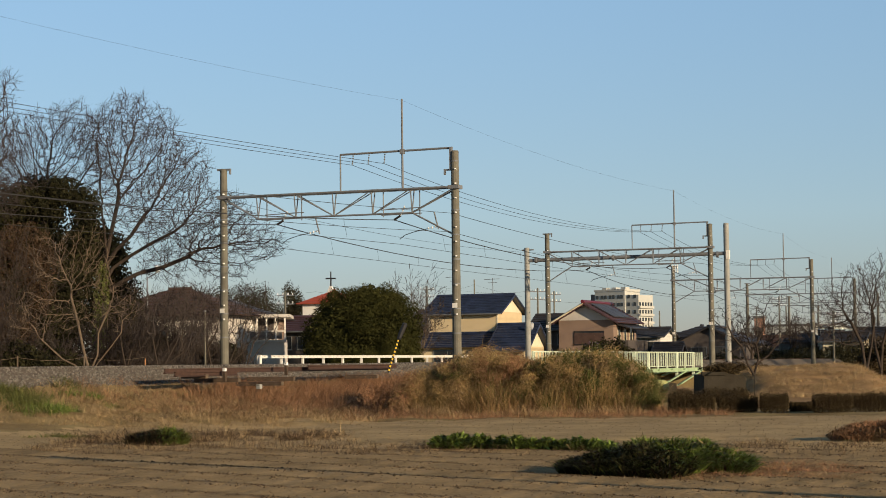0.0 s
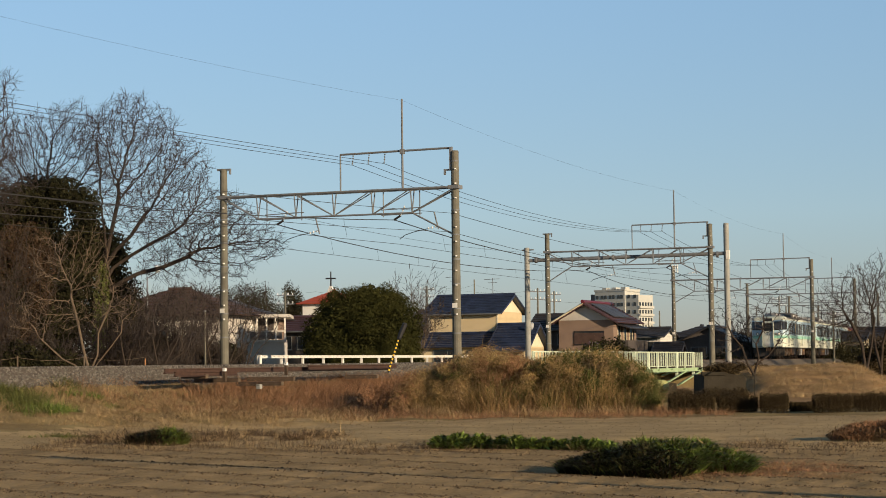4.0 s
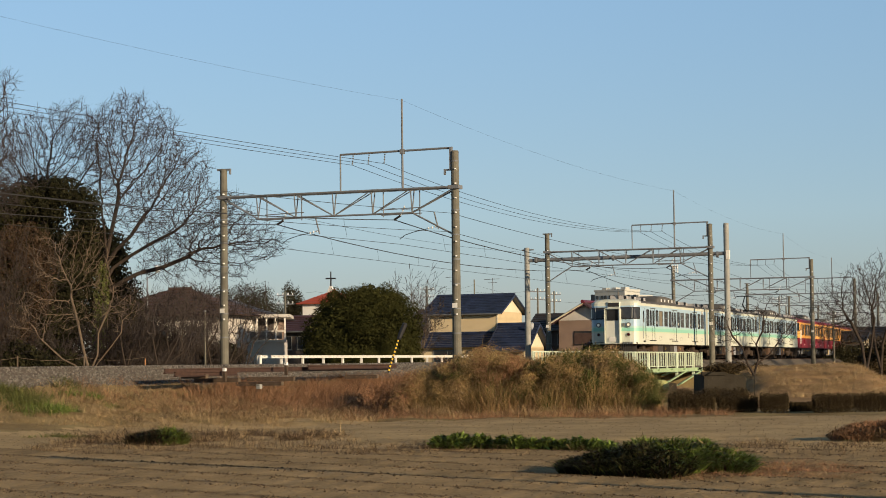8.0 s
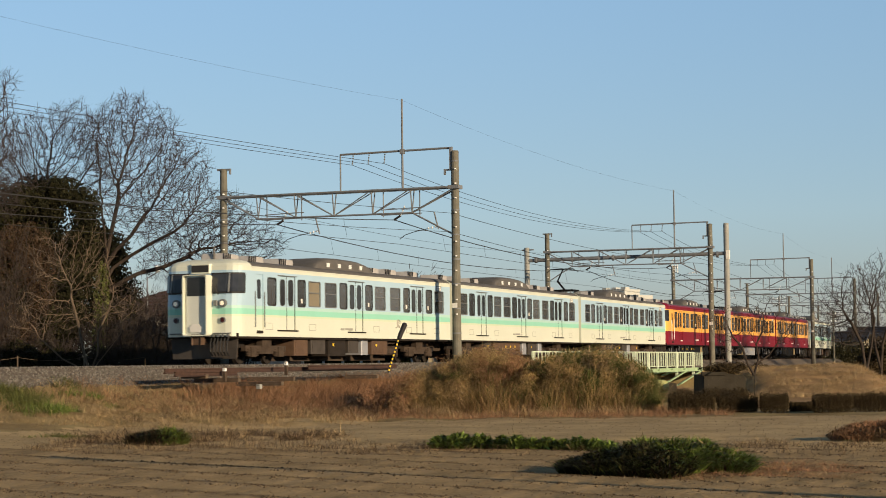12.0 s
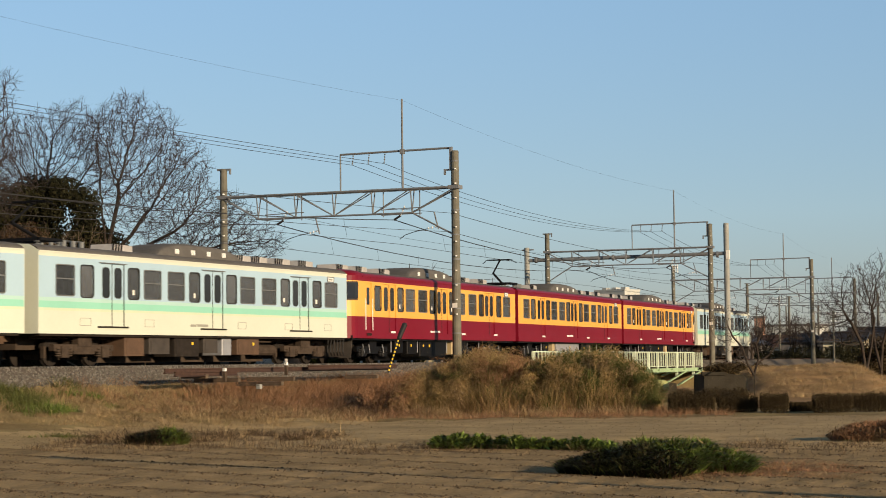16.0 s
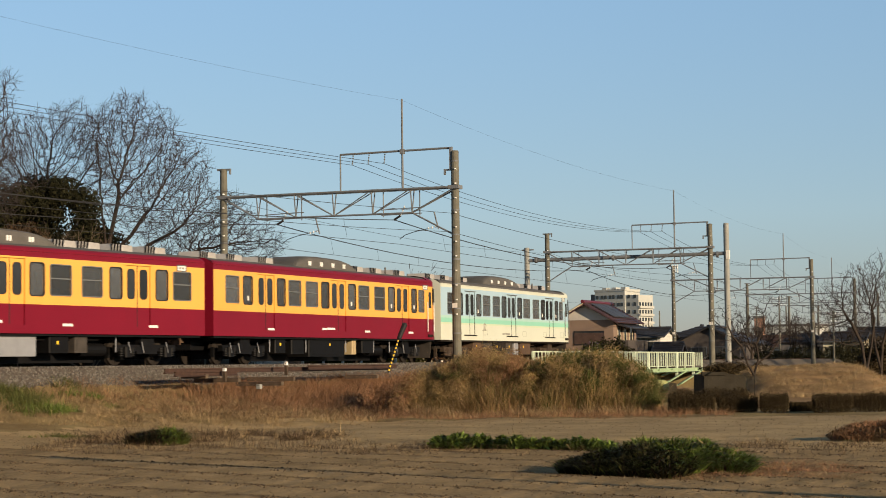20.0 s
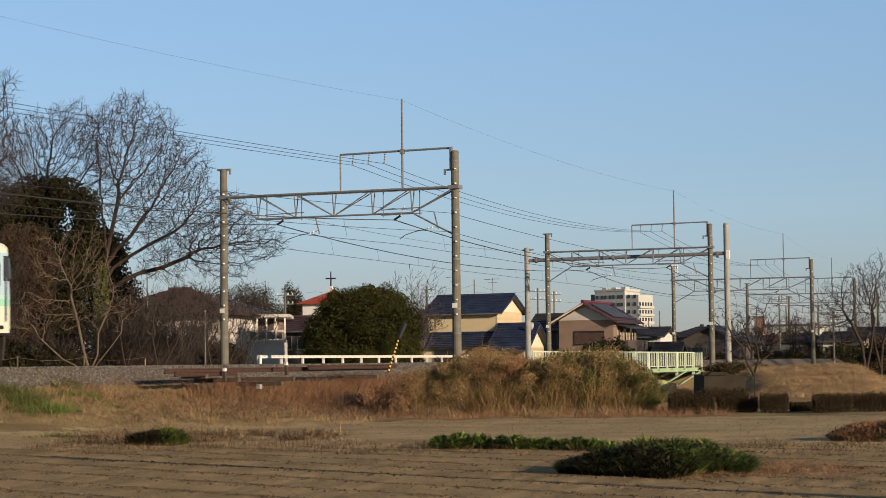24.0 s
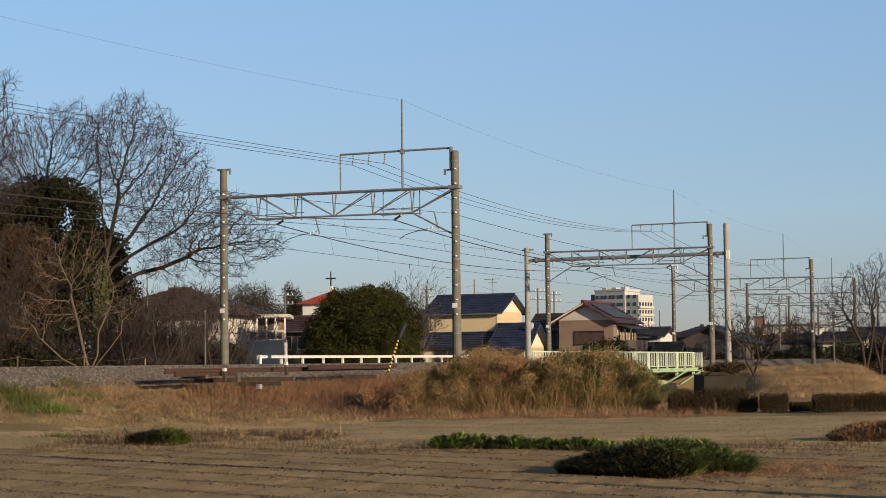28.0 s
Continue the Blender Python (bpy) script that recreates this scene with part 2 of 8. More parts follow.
# ---------- mesh helpers ----------
class Geo:
    """A small mesh builder: vertices, faces and a material slot per face."""

    def __init__(self):
        self.v, self.f, self.k = [], [], []

    def add(self, verts, faces, k=0):
        n = len(self.v)
        self.v += [tuple(p) for p in verts]
        self.f += [tuple(i + n for i in q) for q in faces]
        self.k += [k] * len(faces)
        return self

    def box(self, lo, hi, k=0, m=None, cut=0.0):
        """A box; with cut its upright edges are chamfered."""
        x0, y0, z0 = lo
        x1, y1, z1 = hi
        c = cut
        if c:
            ring = [(x0 + c, y0), (x1 - c, y0), (x1, y0 + c), (x1, y1 - c), (x1 - c, y1), (x0 + c, y1), (x0, y1 - c), (x0, y0 + c)]
        else:
            ring = [(x0, y0), (x1, y0), (x1, y1), (x0, y1)]
        n = len(ring)
        v = [(x, y, z0) for x, y in ring] + [(x, y, z1) for x, y in ring]
        f = [tuple(range(n))[::-1], tuple(range(n, 2 * n))] + [(i, (i + 1) % n, n + (i + 1) % n, n + i) for i in range(n)]
        if m:
            v = [m @ Vector(p) for p in v]
        return self.add(v, f, k)

    def tube(self, a, b, r0, r1=None, n=6, k=0, caps=True):
        a, b = Vector(a), Vector(b)
        r1 = r0 if r1 is None else r1
        d = (b - a)
        if d.length < 1e-6:
            return self
        d.normalize()
        u = d.cross(Vector((0, 0, 1)) if abs(d.z) < 0.9 else Vector((1, 0, 0))).normalized()
        w = d.cross(u)
        v = []
        for c, r in ((a, r0), (b, r1)):
            for i in range(n):
                t = 2 * math.pi * i / n
                v.append(c + (u * math.cos(t) + w * math.sin(t)) * r)
        f = [(i, (i + 1) % n, n + (i + 1) % n, n + i) for i in range(n)]
        if caps:
            f += [tuple(range(n))[::-1], tuple(range(n, 2 * n))]
        return self.add(v, f, k)

    def path(self, pts, radii, n=8, k=0):
        """One connected tube through points, with a radius at each."""
        pts = [Vector(p) for p in pts]
        v, u = [], None
        for i, p in enumerate(pts):
            d = (pts[min(i + 1, len(pts) - 1)] - pts[max(i - 1, 0)]).normalized()
            if u is None:
                u = d.orthogonal().normalized()
            u = (u - d * u.dot(d)).normalized()
            w = d.cross(u)
            r = radii[i] if isinstance(radii, (list, tuple)) else radii
            v += [p + (u * math.cos(2 * math.pi * j / n) + w * math.sin(2 * math.pi * j / n)) * r for j in range(n)]
        m = len(pts)
        f = [(i * n + j, i * n + (j + 1) % n, (i + 1) * n + (j + 1) % n, (i + 1) * n + j) for i in range(m - 1) for j in range(n)]
        f += [tuple(range(n))[::-1], tuple(range((m - 1) * n, m * n))]
        return self.add(v, f, k)

    def prism(self, ring, axis, a, b, k=0):
        """A polygon ring of (p, q) swept along axis x, y or z from a to b."""
        put = {"x": lambda t, p, q: (t, p, q), "y": lambda t, p, q: (p, t, q), "z": lambda t, p, q: (p, q, t)}[axis]
        n = len(ring)
        v = [put(a, p, q) for p, q in ring] + [put(b, p, q) for p, q in ring]
        f = [tuple(range(n))[::-1], tuple(range(n, 2 * n))] + [(i, (i + 1) % n, n + (i + 1) % n, n + i) for i in range(n)]
        return self.add(v, f, k)

    def move(self, m):
        self.v = [tuple(m @ Vector(p)) for p in self.v]
        return self

    def mesh(self, name, mats, smooth=False):
        me = bpy.data.meshes.new(name)
        me.from_pydata(self.v, [], self.f)
        for q in mats if isinstance(mats, (list, tuple)) else [mats]:
            me.materials.append(M[q])
        if any(self.k):
            me.polygons.foreach_set("material_index", self.k)
        if smooth:
            me.polygons.foreach_set("use_smooth", [True] * len(me.polygons))
        bm = bmesh.new()
        bm.from_mesh(me)
        bmesh.ops.recalc_face_normals(bm, faces=bm.faces)
        bm.to_mesh(me)
        bm.free()
        return me


def part(name, geo, mats, parent=None, label="", smooth=False, m=None):
    """One mesh object under a thing or a part. geo: a Geo, or a mesh that is shared."""
    me = geo.mesh(name, mats, smooth) if isinstance(geo, Geo) else geo
    ob = new(name, me)
    if parent is not None:
        ob.parent = parent
    if m is not None:
        ob.matrix_basis = m
    if label:
        tagged(ob, label)
    return ob


def thing(name, label, category, m=None, group="", kind=""):
    ob = new(name)
    ob.empty_display_size = 0.2
    if m is not None:
        ob.matrix_basis = m
    return tagged(ob, label, category, group, kind)


def fill_mesh(me, verts, faces):
    verts, faces = np.asarray(verts, np.float32), np.asarray(faces, np.int32)
    me.vertices.add(len(verts))
    me.vertices.foreach_set("co", verts.ravel())
    me.loops.add(faces.size)
    me.loops.foreach_set("vertex_index", faces.ravel())
    me.polygons.add(len(faces))
    me.polygons.foreach_set("loop_start", np.arange(len(faces), dtype=np.int32) * faces.shape[1])
    me.update(calc_edges=True)


def stuff_mesh(name, verts, faces, material, label, category="", kind="stuff", parent=None, smooth=False):
    """Large joined geometry from arrays."""
    me = bpy.data.meshes.new(name)
    fill_mesh(me, verts, faces)
    me.materials.append(M[material])
    if smooth:
        me.polygons.foreach_set("use_smooth", [True] * len(me.polygons))
    ob = new(name, me)
    if parent is not None:
        ob.parent = parent
    return tagged(ob, label, category, kind=kind)


# ---------- the line of the railway ----------
RAIL = 1.6                     # height of the rail heads over the field
BENDS = [(-260, 0), (15, 0), (22, -0.0056), (40, -0.0056), (70, -0.00089), (110, 0.0001), (170, -0.00136), (190, -0.00136), (200, 0), (460, 0)]
LS = np.arange(-260.0, 460.1, 0.5)
bend = np.interp(LS, [q[0] for q in BENDS], [q[1] for q in BENDS])
LTH = np.concatenate([[0], np.cumsum((bend[1:] + bend[:-1]) * 0.25)])
LTH += 0.37563 - np.interp(60, LS, LTH)
LX = np.concatenate([[0], np.cumsum(0.5 * (np.sin(LTH[1:]) + np.sin(LTH[:-1])) / 2)])
LY = np.concatenate([[0], np.cumsum(0.5 * (np.cos(LTH[1:]) + np.cos(LTH[:-1])) / 2)])
LX += -3.273 - np.interp(60, LS, LX)
LY += 80.012 - np.interp(60, LS, LY)
FAR_TRACK = -5.6


def line(s, off=0.0):
    """Place and heading at s metres along the near track, off metres towards the field."""
    th = float(np.interp(s, LS, LTH))
    return float(np.interp(s, LS, LX)) + off * math.cos(th), float(np.interp(s, LS, LY)) - off * math.sin(th), th


def s_of(px, off):
    """Where along the line a bearing, given as a column of a 1568-wide view, meets the offset off."""
    m = (LS > 22) & (LS < 200)
    x, y = LX[m] + off * np.cos(LTH[m]), LY[m] - off * np.sin(LTH[m])
    return float(np.interp(px, 786.4 + 3438.0 * x / y, LS[m]))


def on_line(s, off=0.0, z=0.0):
    x, y, th = line(s, off)
    return Vector((x, y, z + RAIL))


def line_pose(s, off=0.0, z=0.0):
    """Local y runs along the line away from the camera, local x towards the field."""
    x, y, th = line(s, off)
    return pose(x, y, z + RAIL, 0, 0, -math.degrees(th))


def to_line(x, y):
    """s and off of many points."""
    x, y = np.asarray(x, float).ravel(), np.asarray(y, float).ravel()
    best, where = np.full(x.shape, 1e18), np.zeros(x.shape, int)
    for i in range(0, len(LS), 8):
        d = (x - LX[i]) ** 2 + (y - LY[i]) ** 2
        m = d < best
        best[m], where[m] = d[m], i
    dx, dy, th = x - LX[where], y - LY[where], LTH[where]
    return LS[where] + dx * np.sin(th) + dy * np.cos(th), dx * np.cos(th) - dy * np.sin(th)


def sweep(name, ring, s0, s1, step, mats, label="", kind="structure", off=0.0, category="", closed=True):
    """A cross-section ring of (off, z over the rail) swept along the line."""
    g, n = Geo(), len(ring)
    ss = np.arange(s0, s1 + 0.01, step)
    v = [on_line(s, off + o, z) for s in ss for o, z in ring]
    m = n if closed else n - 1
    f = [(i * n + j, i * n + (j + 1) % n, (i + 1) * n + (j + 1) % n, (i + 1) * n + j) for i in range(len(ss) - 1) for j in range(m)]
    if closed:
        f += [tuple(range(n)), tuple(range((len(ss) - 1) * n, len(ss) * n))[::-1]]
    g.add(v, f)
    return tagged(part(name, g, mats), label, category, kind=kind)
# ---------- the ground: field, strip, railway bank and the land behind ----------
FURROW = (0.68, -0.73)         # the way the field is tilled
BRIDGE = (86.0, 106.5)         # where the railway crosses a ditch


def smooth_step(a, b, x):
    t = np.clip((x - a) / (b - a), 0, 1)
    return t * t * (3 - 2 * t)


def waves(x, y, size, seed):
    """A cheap smooth noise from a few sines."""
    r = np.random.RandomState(seed)
    out = np.zeros_like(x)
    for _ in range(7):
        a, f, p = r.uniform(0, 6.28), r.uniform(0.6, 1.7) * 6.28 / size, r.uniform(0, 6.28)
        out += np.sin((x * np.cos(a) + y * np.sin(a)) * f + p)
    return out / 7


def field_edge(x):
    """How far the tilled field reaches."""
    return 37.0 - 0.28 * (x + 6) + 0.5 * np.sin(x * 1.3)


def ground_height(x, y):
    x, y = np.asarray(x, float), np.asarray(y, float)
    shape = x.shape
    s, o = to_line(x, y)
    s, o = s.reshape(shape), o.reshape(shape)
    z = np.interp(o, [-60, -18, -13, -9.8, 2.6, 3.4, 5.0, 7.5, 10.5], [0.5, 0.6, 0.9, 1.12, 1.12, 0.9, 0.5, 0.15, 0.0])
    cut = smooth_step(BRIDGE[0] - 1.5, BRIDGE[0] + 1.0, s) * smooth_step(BRIDGE[1] + 1.5, BRIDGE[1] - 1.0, s) * smooth_step(18, 10, np.abs(o + 2))
    z = z * (1 - cut) - 0.5 * cut
    z = z + 1.2 * np.exp(-((x - 15.4) / 3.0) ** 6 - ((y - 84.0) / 6.0) ** 2) * smooth_step(0.2, 0.0, cut)
    z = z + 0.68 * np.exp(-((x - 22.5) / 5.0) ** 4 - ((y - 88.0) / 8.0) ** 2)
    z = z + 0.05 * waves(x, y, 3.0, 3) * smooth_step(40, 60, y) + 0.09 * waves(x, y, 1.9, 4) * smooth_step(9, 11, x) * smooth_step(74, 79, y) * smooth_step(95, 90, y)
    z = z + 0.13 * waves(x, y, 2.4, 31) * smooth_step(45, 50, y) * smooth_step(3.4, 5.0, o) * smooth_step(17, 11, o)
    # low tilled rows in front
    near = smooth_step(0.6, -0.6, y - field_edge(x)) * smooth_step(8, 14, y)
    across = x * FURROW[1] - y * FURROW[0]
    z = z + near * (0.022 * np.sin(across * 2 * np.pi / 1.3 + 0.8 * waves(x, y, 4.0, 5)) + 0.012 * waves(x, y, 0.42, 8))
    z = z + (1 - near) * 0.02 * waves(x, y, 0.9, 11)
    return z


def build_ground():
    ys = np.concatenate([np.linspace(-3000, -150, 10), np.linspace(-120, 12, 18), np.arange(14, 42, 0.11), np.arange(42, 70, 0.3), np.arange(70, 250, 1.2), np.geomspace(255, 4200, 22)])
    u = np.concatenate([-np.geomspace(150, 0.9, 14), np.arange(-0.75, -0.27, 0.03), np.arange(-0.27, 0.27, 0.0032), np.arange(0.27, 0.75, 0.03), np.geomspace(0.9, 150, 14)])
    g = np.maximum(ys, 26.0)
    X, Y = np.outer(g, u), np.repeat(ys[:, None], len(u), 1)
    Z = ground_height(X, Y)
    ny, nx = X.shape
    idx = np.arange(ny * nx).reshape(ny, nx)
    f = np.stack([idx[:-1, :-1], idx[:-1, 1:], idx[1:, 1:], idx[1:, :-1]], -1).reshape(-1, 4)
    ob = stuff_mesh("ground", np.stack([X, Y, Z], -1).reshape(-1, 3), f, "soil", "tilled brown field and dry grassy ground beside a railway bank", "ground", "structure", smooth=True)
    me = ob.data
    for q in ("strip", "turf", "mound"):
        me.materials.append(M[q])
    cx, cy = X[:-1, :-1].ravel(), Y[:-1, :-1].ravel()
    s, o = to_line(cx, cy)
    j = 0.8 * waves(cx, cy, 2.5, 21) + 0.5 * waves(cx, cy, 0.8, 22)
    k = np.zeros(len(cx), int)
    across = cx * FURROW[1] - cy * FURROW[0]
    k[cy > field_edge(cx) + 0.3 * j] = 1
    k[(cy > 53.5 + j) | (o < 9 + j)] = 2
    k[(cy > 62 + j) & (cx > 9.3 + 0.3 * j) & (o > 6)] = 3
    me.polygons.foreach_set("material_index", k.astype(np.int32))
    return ob


ground = build_ground()

# ---------- railway: ballast, sleepers, rails ----------
for s0, s1 in ((-190, BRIDGE[0]), (BRIDGE[1], 420)):
    sweep("ballast_bed", [(-8.7, -0.85), (-7.7, -0.18), (0.85, -0.17), (1.25, -0.05), (1.9, -0.05), (3.4, -0.82)], s0, s1, 2.0, "ballast", "grey crushed-stone ballast bed under two tracks", category="ballast")
for s0, s1, name in ((BRIDGE[0] - 0.6, BRIDGE[1] + 0.6, "bridge_deck"),):
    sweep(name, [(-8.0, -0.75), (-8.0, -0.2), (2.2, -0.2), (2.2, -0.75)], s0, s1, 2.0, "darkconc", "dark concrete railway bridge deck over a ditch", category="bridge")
RING = [(-0.062, -0.15), (-0.062, -0.135), (-0.01, -0.11), (-0.01, -0.045), (-0.034, -0.035), (-0.034, 0.0), (0.034, 0.0), (0.034, -0.035), (0.01, -0.045), (0.01, -0.11), (0.062, -0.135), (0.062, -0.15)]
for c in (0.0, FAR_TRACK):
    for r in (-0.567, 0.567):
        sweep("rail", RING, -190, 420, 4.0, "rail", "rusty steel running rail with a worn head", off=c + r, category="rail")
g = Geo()
for c in (0.0, FAR_TRACK):
    for s in np.arange(20, 130, 0.62):
        g.box((-1.0, -0.11, -0.26), (1.0, 0.11, -0.135), m=line_pose(s, c))
tagged(part("sleepers", g, "sleeper"), "grey concrete sleepers in the ballast", "sleeper", kind="stuff")


def scatter_stones():
    r = np.random.RandomState(4)
    n = 32000
    s = 24 + 58 * r.rand(n) ** 1.2
    t = r.rand(n)
    o = 1.1 + 2.5 * t
    z = np.interp(o, [0.85, 1.25, 1.9, 3.4, 4.0], [-0.17, -0.05, -0.05, -0.82, -0.9]) + 0.015
    th = np.interp(s, LS, LTH)
    P = np.stack([np.interp(s, LS, LX) + o * np.cos(th), np.interp(s, LS, LY) - o * np.sin(th), z + RAIL], -1)
    base = np.array([(1, 0, 0), (-1, 0, 0), (0, 1, 0), (0, -1, 0), (0, 0, 1), (0, 0, -1)], float)
    size = 0.015 + 0.028 * r.rand(n, 1, 1) ** 1.5
    v = base[None] * (0.6 + 0.8 * r.rand(n, 6, 1)) * size
    a = r.rand(n) * 6.28
    ca, sa = np.cos(a)[:, None], np.sin(a)[:, None]
    v = np.stack([v[..., 0] * ca - v[..., 1] * sa, v[..., 0] * sa + v[..., 1] * ca, v[..., 2]], -1) + P[:, None]
    f = np.array([(0, 2, 4), (2, 1, 4), (1, 3, 4), (3, 0, 4), (2, 0, 5), (1, 2, 5), (3, 1, 5), (0, 3, 5)])
    F = (f[None] + 6 * np.arange(n)[:, None, None]).reshape(-1, 3)
    stuff_mesh("ballast_stones", v.reshape(-1, 3), F, "stone", "loose grey and brown ballast stones", "stones")


scatter_stones()
# ---------- overhead line: gantries and wires ----------
def insulator(g, a, b, k=0, r=0.035, n=4):
    """A string of porcelain discs from a to b."""
    a, b = Vector(a), Vector(b)
    g.tube(a, b, 0.014, k=k, n=5)
    for i in range(n):
        c = a.lerp(b, (i + 0.5) / n)
        d = (b - a).normalized() * 0.02
        g.tube(c - d, c + d, r * 1.7, r * 1.1, n=8, k=k)


def pole(parent, x, top, r0, r1, material="concrete", bands=True):
    g = Geo()
    n, lo = 14, -1.6
    g.path([(x, 0, lo + (top - lo) * i / 6) for i in range(7)], [r0 + (r1 - r0) * i / 6 for i in range(7)], n=n)
    p = part("concrete_pole", g, material, parent, smooth=False)
    part("pole_cap", Geo().tube((x, 0, top), (x, 0, top + 0.07), r1 * 1.12, r1 * 0.8, n=n), material, p)
    if bands:
        z = 1.2
        while z < top - 0.3:
            part("steel_band", Geo().tube((x, 0, z), (x, 0, z + 0.05), r0 * 1.04 + (r1 - r0) * (z + 1.6) / (top + 1.6), n=n), "steel", p)
            z += 1.05
        z = 2.0
        while z < top - 0.5:
            part("step_bolt", Geo().box((x + r1 * 0.35, -r1 - 0.08, z), (x + r1 * 0.35 + 0.05, -r1 + 0.05, z + 0.055)), "insul", p)
            z += 0.62
        part("number_plate", Geo().box((x - 0.11, -r0 - 0.03, 2.3), (x + 0.11, -r0 - 0.005, 2.5)), "white", p, "small white plate")
    return p


def gantry(s, left, right, beam, rise=0.0, arm=True, detail=True, knees=1, tops=(1.2, 1.5), label="two-pole concrete and steel overhead line gantry across the tracks"):
    """Local x runs across the line to the field side; z over the rail."""
    e = thing("line_gantry", label, "gantry", line_pose(s), "overhead line gantries")
    pole(e, left, beam + tops[0], 0.19, 0.16, bands=detail)
    pole(e, right, beam + tops[1], 0.2, 0.165, bands=detail)
    w = right - left
    for y in (-0.22, 0.22):
        part("top_chord", Geo().tube((left, y, beam), (right, y, beam + rise), 0.048, n=8), "steel", e)
    d = 1.02
    a, b = left + 0.155 * w, right - 0.18 * w
    low = beam - d
    part("bottom_chord", Geo().tube((a, 0, low), (b, 0, low), 0.04, n=8), "steel", e)
    zt = lambda x: beam + rise * (x - left) / w
    # V posts and diagonals
    nodes = [a + (b - a) * i / 4 for i in range(5)]
    for x in nodes:
        for y in (-0.22, 0.22):
            part("truss_post", Geo().tube((x, 0, low), (x + 0.02, y, zt(x)), 0.028, n=5), "steel", e)
    for i in range(4):
        x0, x1 = nodes[i], nodes[i + 1]
        up = i >= 2
        for y in (-0.2, 0.2):
            q = ((x0, 0, low), (x1, y, zt(x1))) if up else ((x0, y, zt(x0)), (x1, 0, low))
            part("diagonal", Geo().tube(*q, 0.026, n=5), "steel", e)
    for x, xp in ((a, left), (b, right)):
        for y in (-0.16, 0.16):
            part("end_strut", Geo().tube((x, 0, low), (xp, y, zt(xp) - 0.05), 0.032, n=6), "steel", e)
        part("knee_brace", Geo().tube((x, 0, low), (xp, 0, low - 1.05), 0.04, n=6), "steel", e) if xp == right or knees > 1 else None
    part("pole_clamp", Geo().box((left - 0.22, -0.26, beam - 0.08), (left + 0.22, 0.26, beam + 0.08)), "steel", e)
    part("pole_clamp", Geo().box((right - 0.24, -0.26, beam + rise - 0.08), (right + 0.24, 0.26, beam + rise + 0.08)), "steel", e)
    part("top_bracket", Geo().box((left - 0.3, -0.06, beam + tops[0] + 0.02), (left + 0.36, 0.06, beam + tops[0] + 0.1)).box((left + 0.3, -0.05, beam + tops[0] - 0.16), (left + 0.36, 0.05, beam + tops[0] + 0.02)), "steel", e)
    part("side_bracket", Geo().box((right - 0.5, -0.05, beam + 0.72), (right - 0.1, 0.05, beam + 0.79)).box((right - 0.5, -0.05, beam + 0.55), (right - 0.43, 0.05, beam + 0.72)), "steel", e)
    # hangers that carry the wires of each track
    for c in (FAR_TRACK, 0.0):
        for x in (c - 0.75, c + 0.95):
            part("hanger", Geo().tube((x, 0, zt(x)), (x, 0, beam - 1.15), 0.026, n=5), "steel", e)
        part("hanger_bar", Geo().tube((c - 0.85, 0, beam - 0.85), (c + 1.05, 0, beam - 0.8), 0.022, n=5), "steel", e)
        part("hanger_bar", Geo().tube((c - 0.85, 0, beam - 1.08), (c + 1.05, 0, beam - 1.05), 0.022, n=5), "steel", e)
        h = Geo()
        insulator(h, (c + 0.25, 0, beam - 0.7), (c + 0.05, 0, beam - 1.12), n=3)
        part("insulator", h, "insul", e)
        h = Geo()
        h.tube((c + 0.05, 0, beam - 1.12), (c - 0.25, 0, beam - 1.3), 0.05, n=6)
        part("wire_clamp", h, "wire", e)
        if detail:
            # steady arm down to the contact wire
            h = Geo()
            h.tube((c + 1.6, 0, low), (c + 1.8, 0, low - 0.75), 0.03, n=6)
            part("drop_tube", h, "steel", e)
            h = Geo()
            insulator(h, (c + 1.75, 0, low - 0.62), (c + 1.25, 0, low - 0.72), n=3)
            part("insulator", h, "insul", e)
            h = Geo()
            pts = [(c + 1.25, 0, low - 0.72), (c + 0.7, 0, low - 0.82), (c + 0.25, 0, low - 0.95), (c, 0, low - 1.12)]
            for p, q in zip(pts, pts[1:]):
                h.tube(p, q, 0.016, n=5)
            part("steady_arm", h, "wire", e)
    if arm:
        xm, xe, top = -0.05 + 1.1 - 0.0, right - 5.35, beam + rise + 1.65
        xm = right - 2.42
        part("crossarm", Geo().tube((right - 0.1, 0, top + 0.05), (xe, 0, top), 0.05, n=6), "steel", e)
        part("arm_post", Geo().tube((xe, 0, top), (xe, 0, zt(xe)), 0.035, n=6), "steel", e)
        part("mast", Geo().tube((xm, 0, zt(xm)), (xm, 0, beam + 3.94), 0.055, 0.042, n=8), "steel", e)
        part("mast_clamp", Geo().box((xm - 0.09, -0.09, top - 0.1), (xm + 0.09, 0.09, top + 0.1)), "steel", e)
        part("arm_bracket", Geo().box((right - 0.22, -0.1, top - 0.9), (right - 0.13, 0.1, top + 0.08)), "steel", e)
        for i in range(3):
            x = xe + 0.57 + 0.75 * i
            h = Geo()
            insulator(h, (x + 0.05, 0, top - 0.03), (x, 0, top - 0.48), n=4, r=0.026)
            part("insulator", h, "steel", e)
    return e


GANTRIES = [(14.0, -8.5, 2.6, 7.45), (63.9, -8.5, 2.58, 7.46), (114.0, -8.6, 2.76, 7.5), (157.5, -9.4, 2.95, 7.15), (203.0, -9.0, 2.8, 7.2), (251.0, -9.0, 2.8, 7.2), (299.0, -9.0, 2.8, 7.2)]
for i, (s, a, b, h) in enumerate(GANTRIES):
    gantry(s, a, b, h, detail=i < 4, knees=2 if i in (2, 3) else 1)


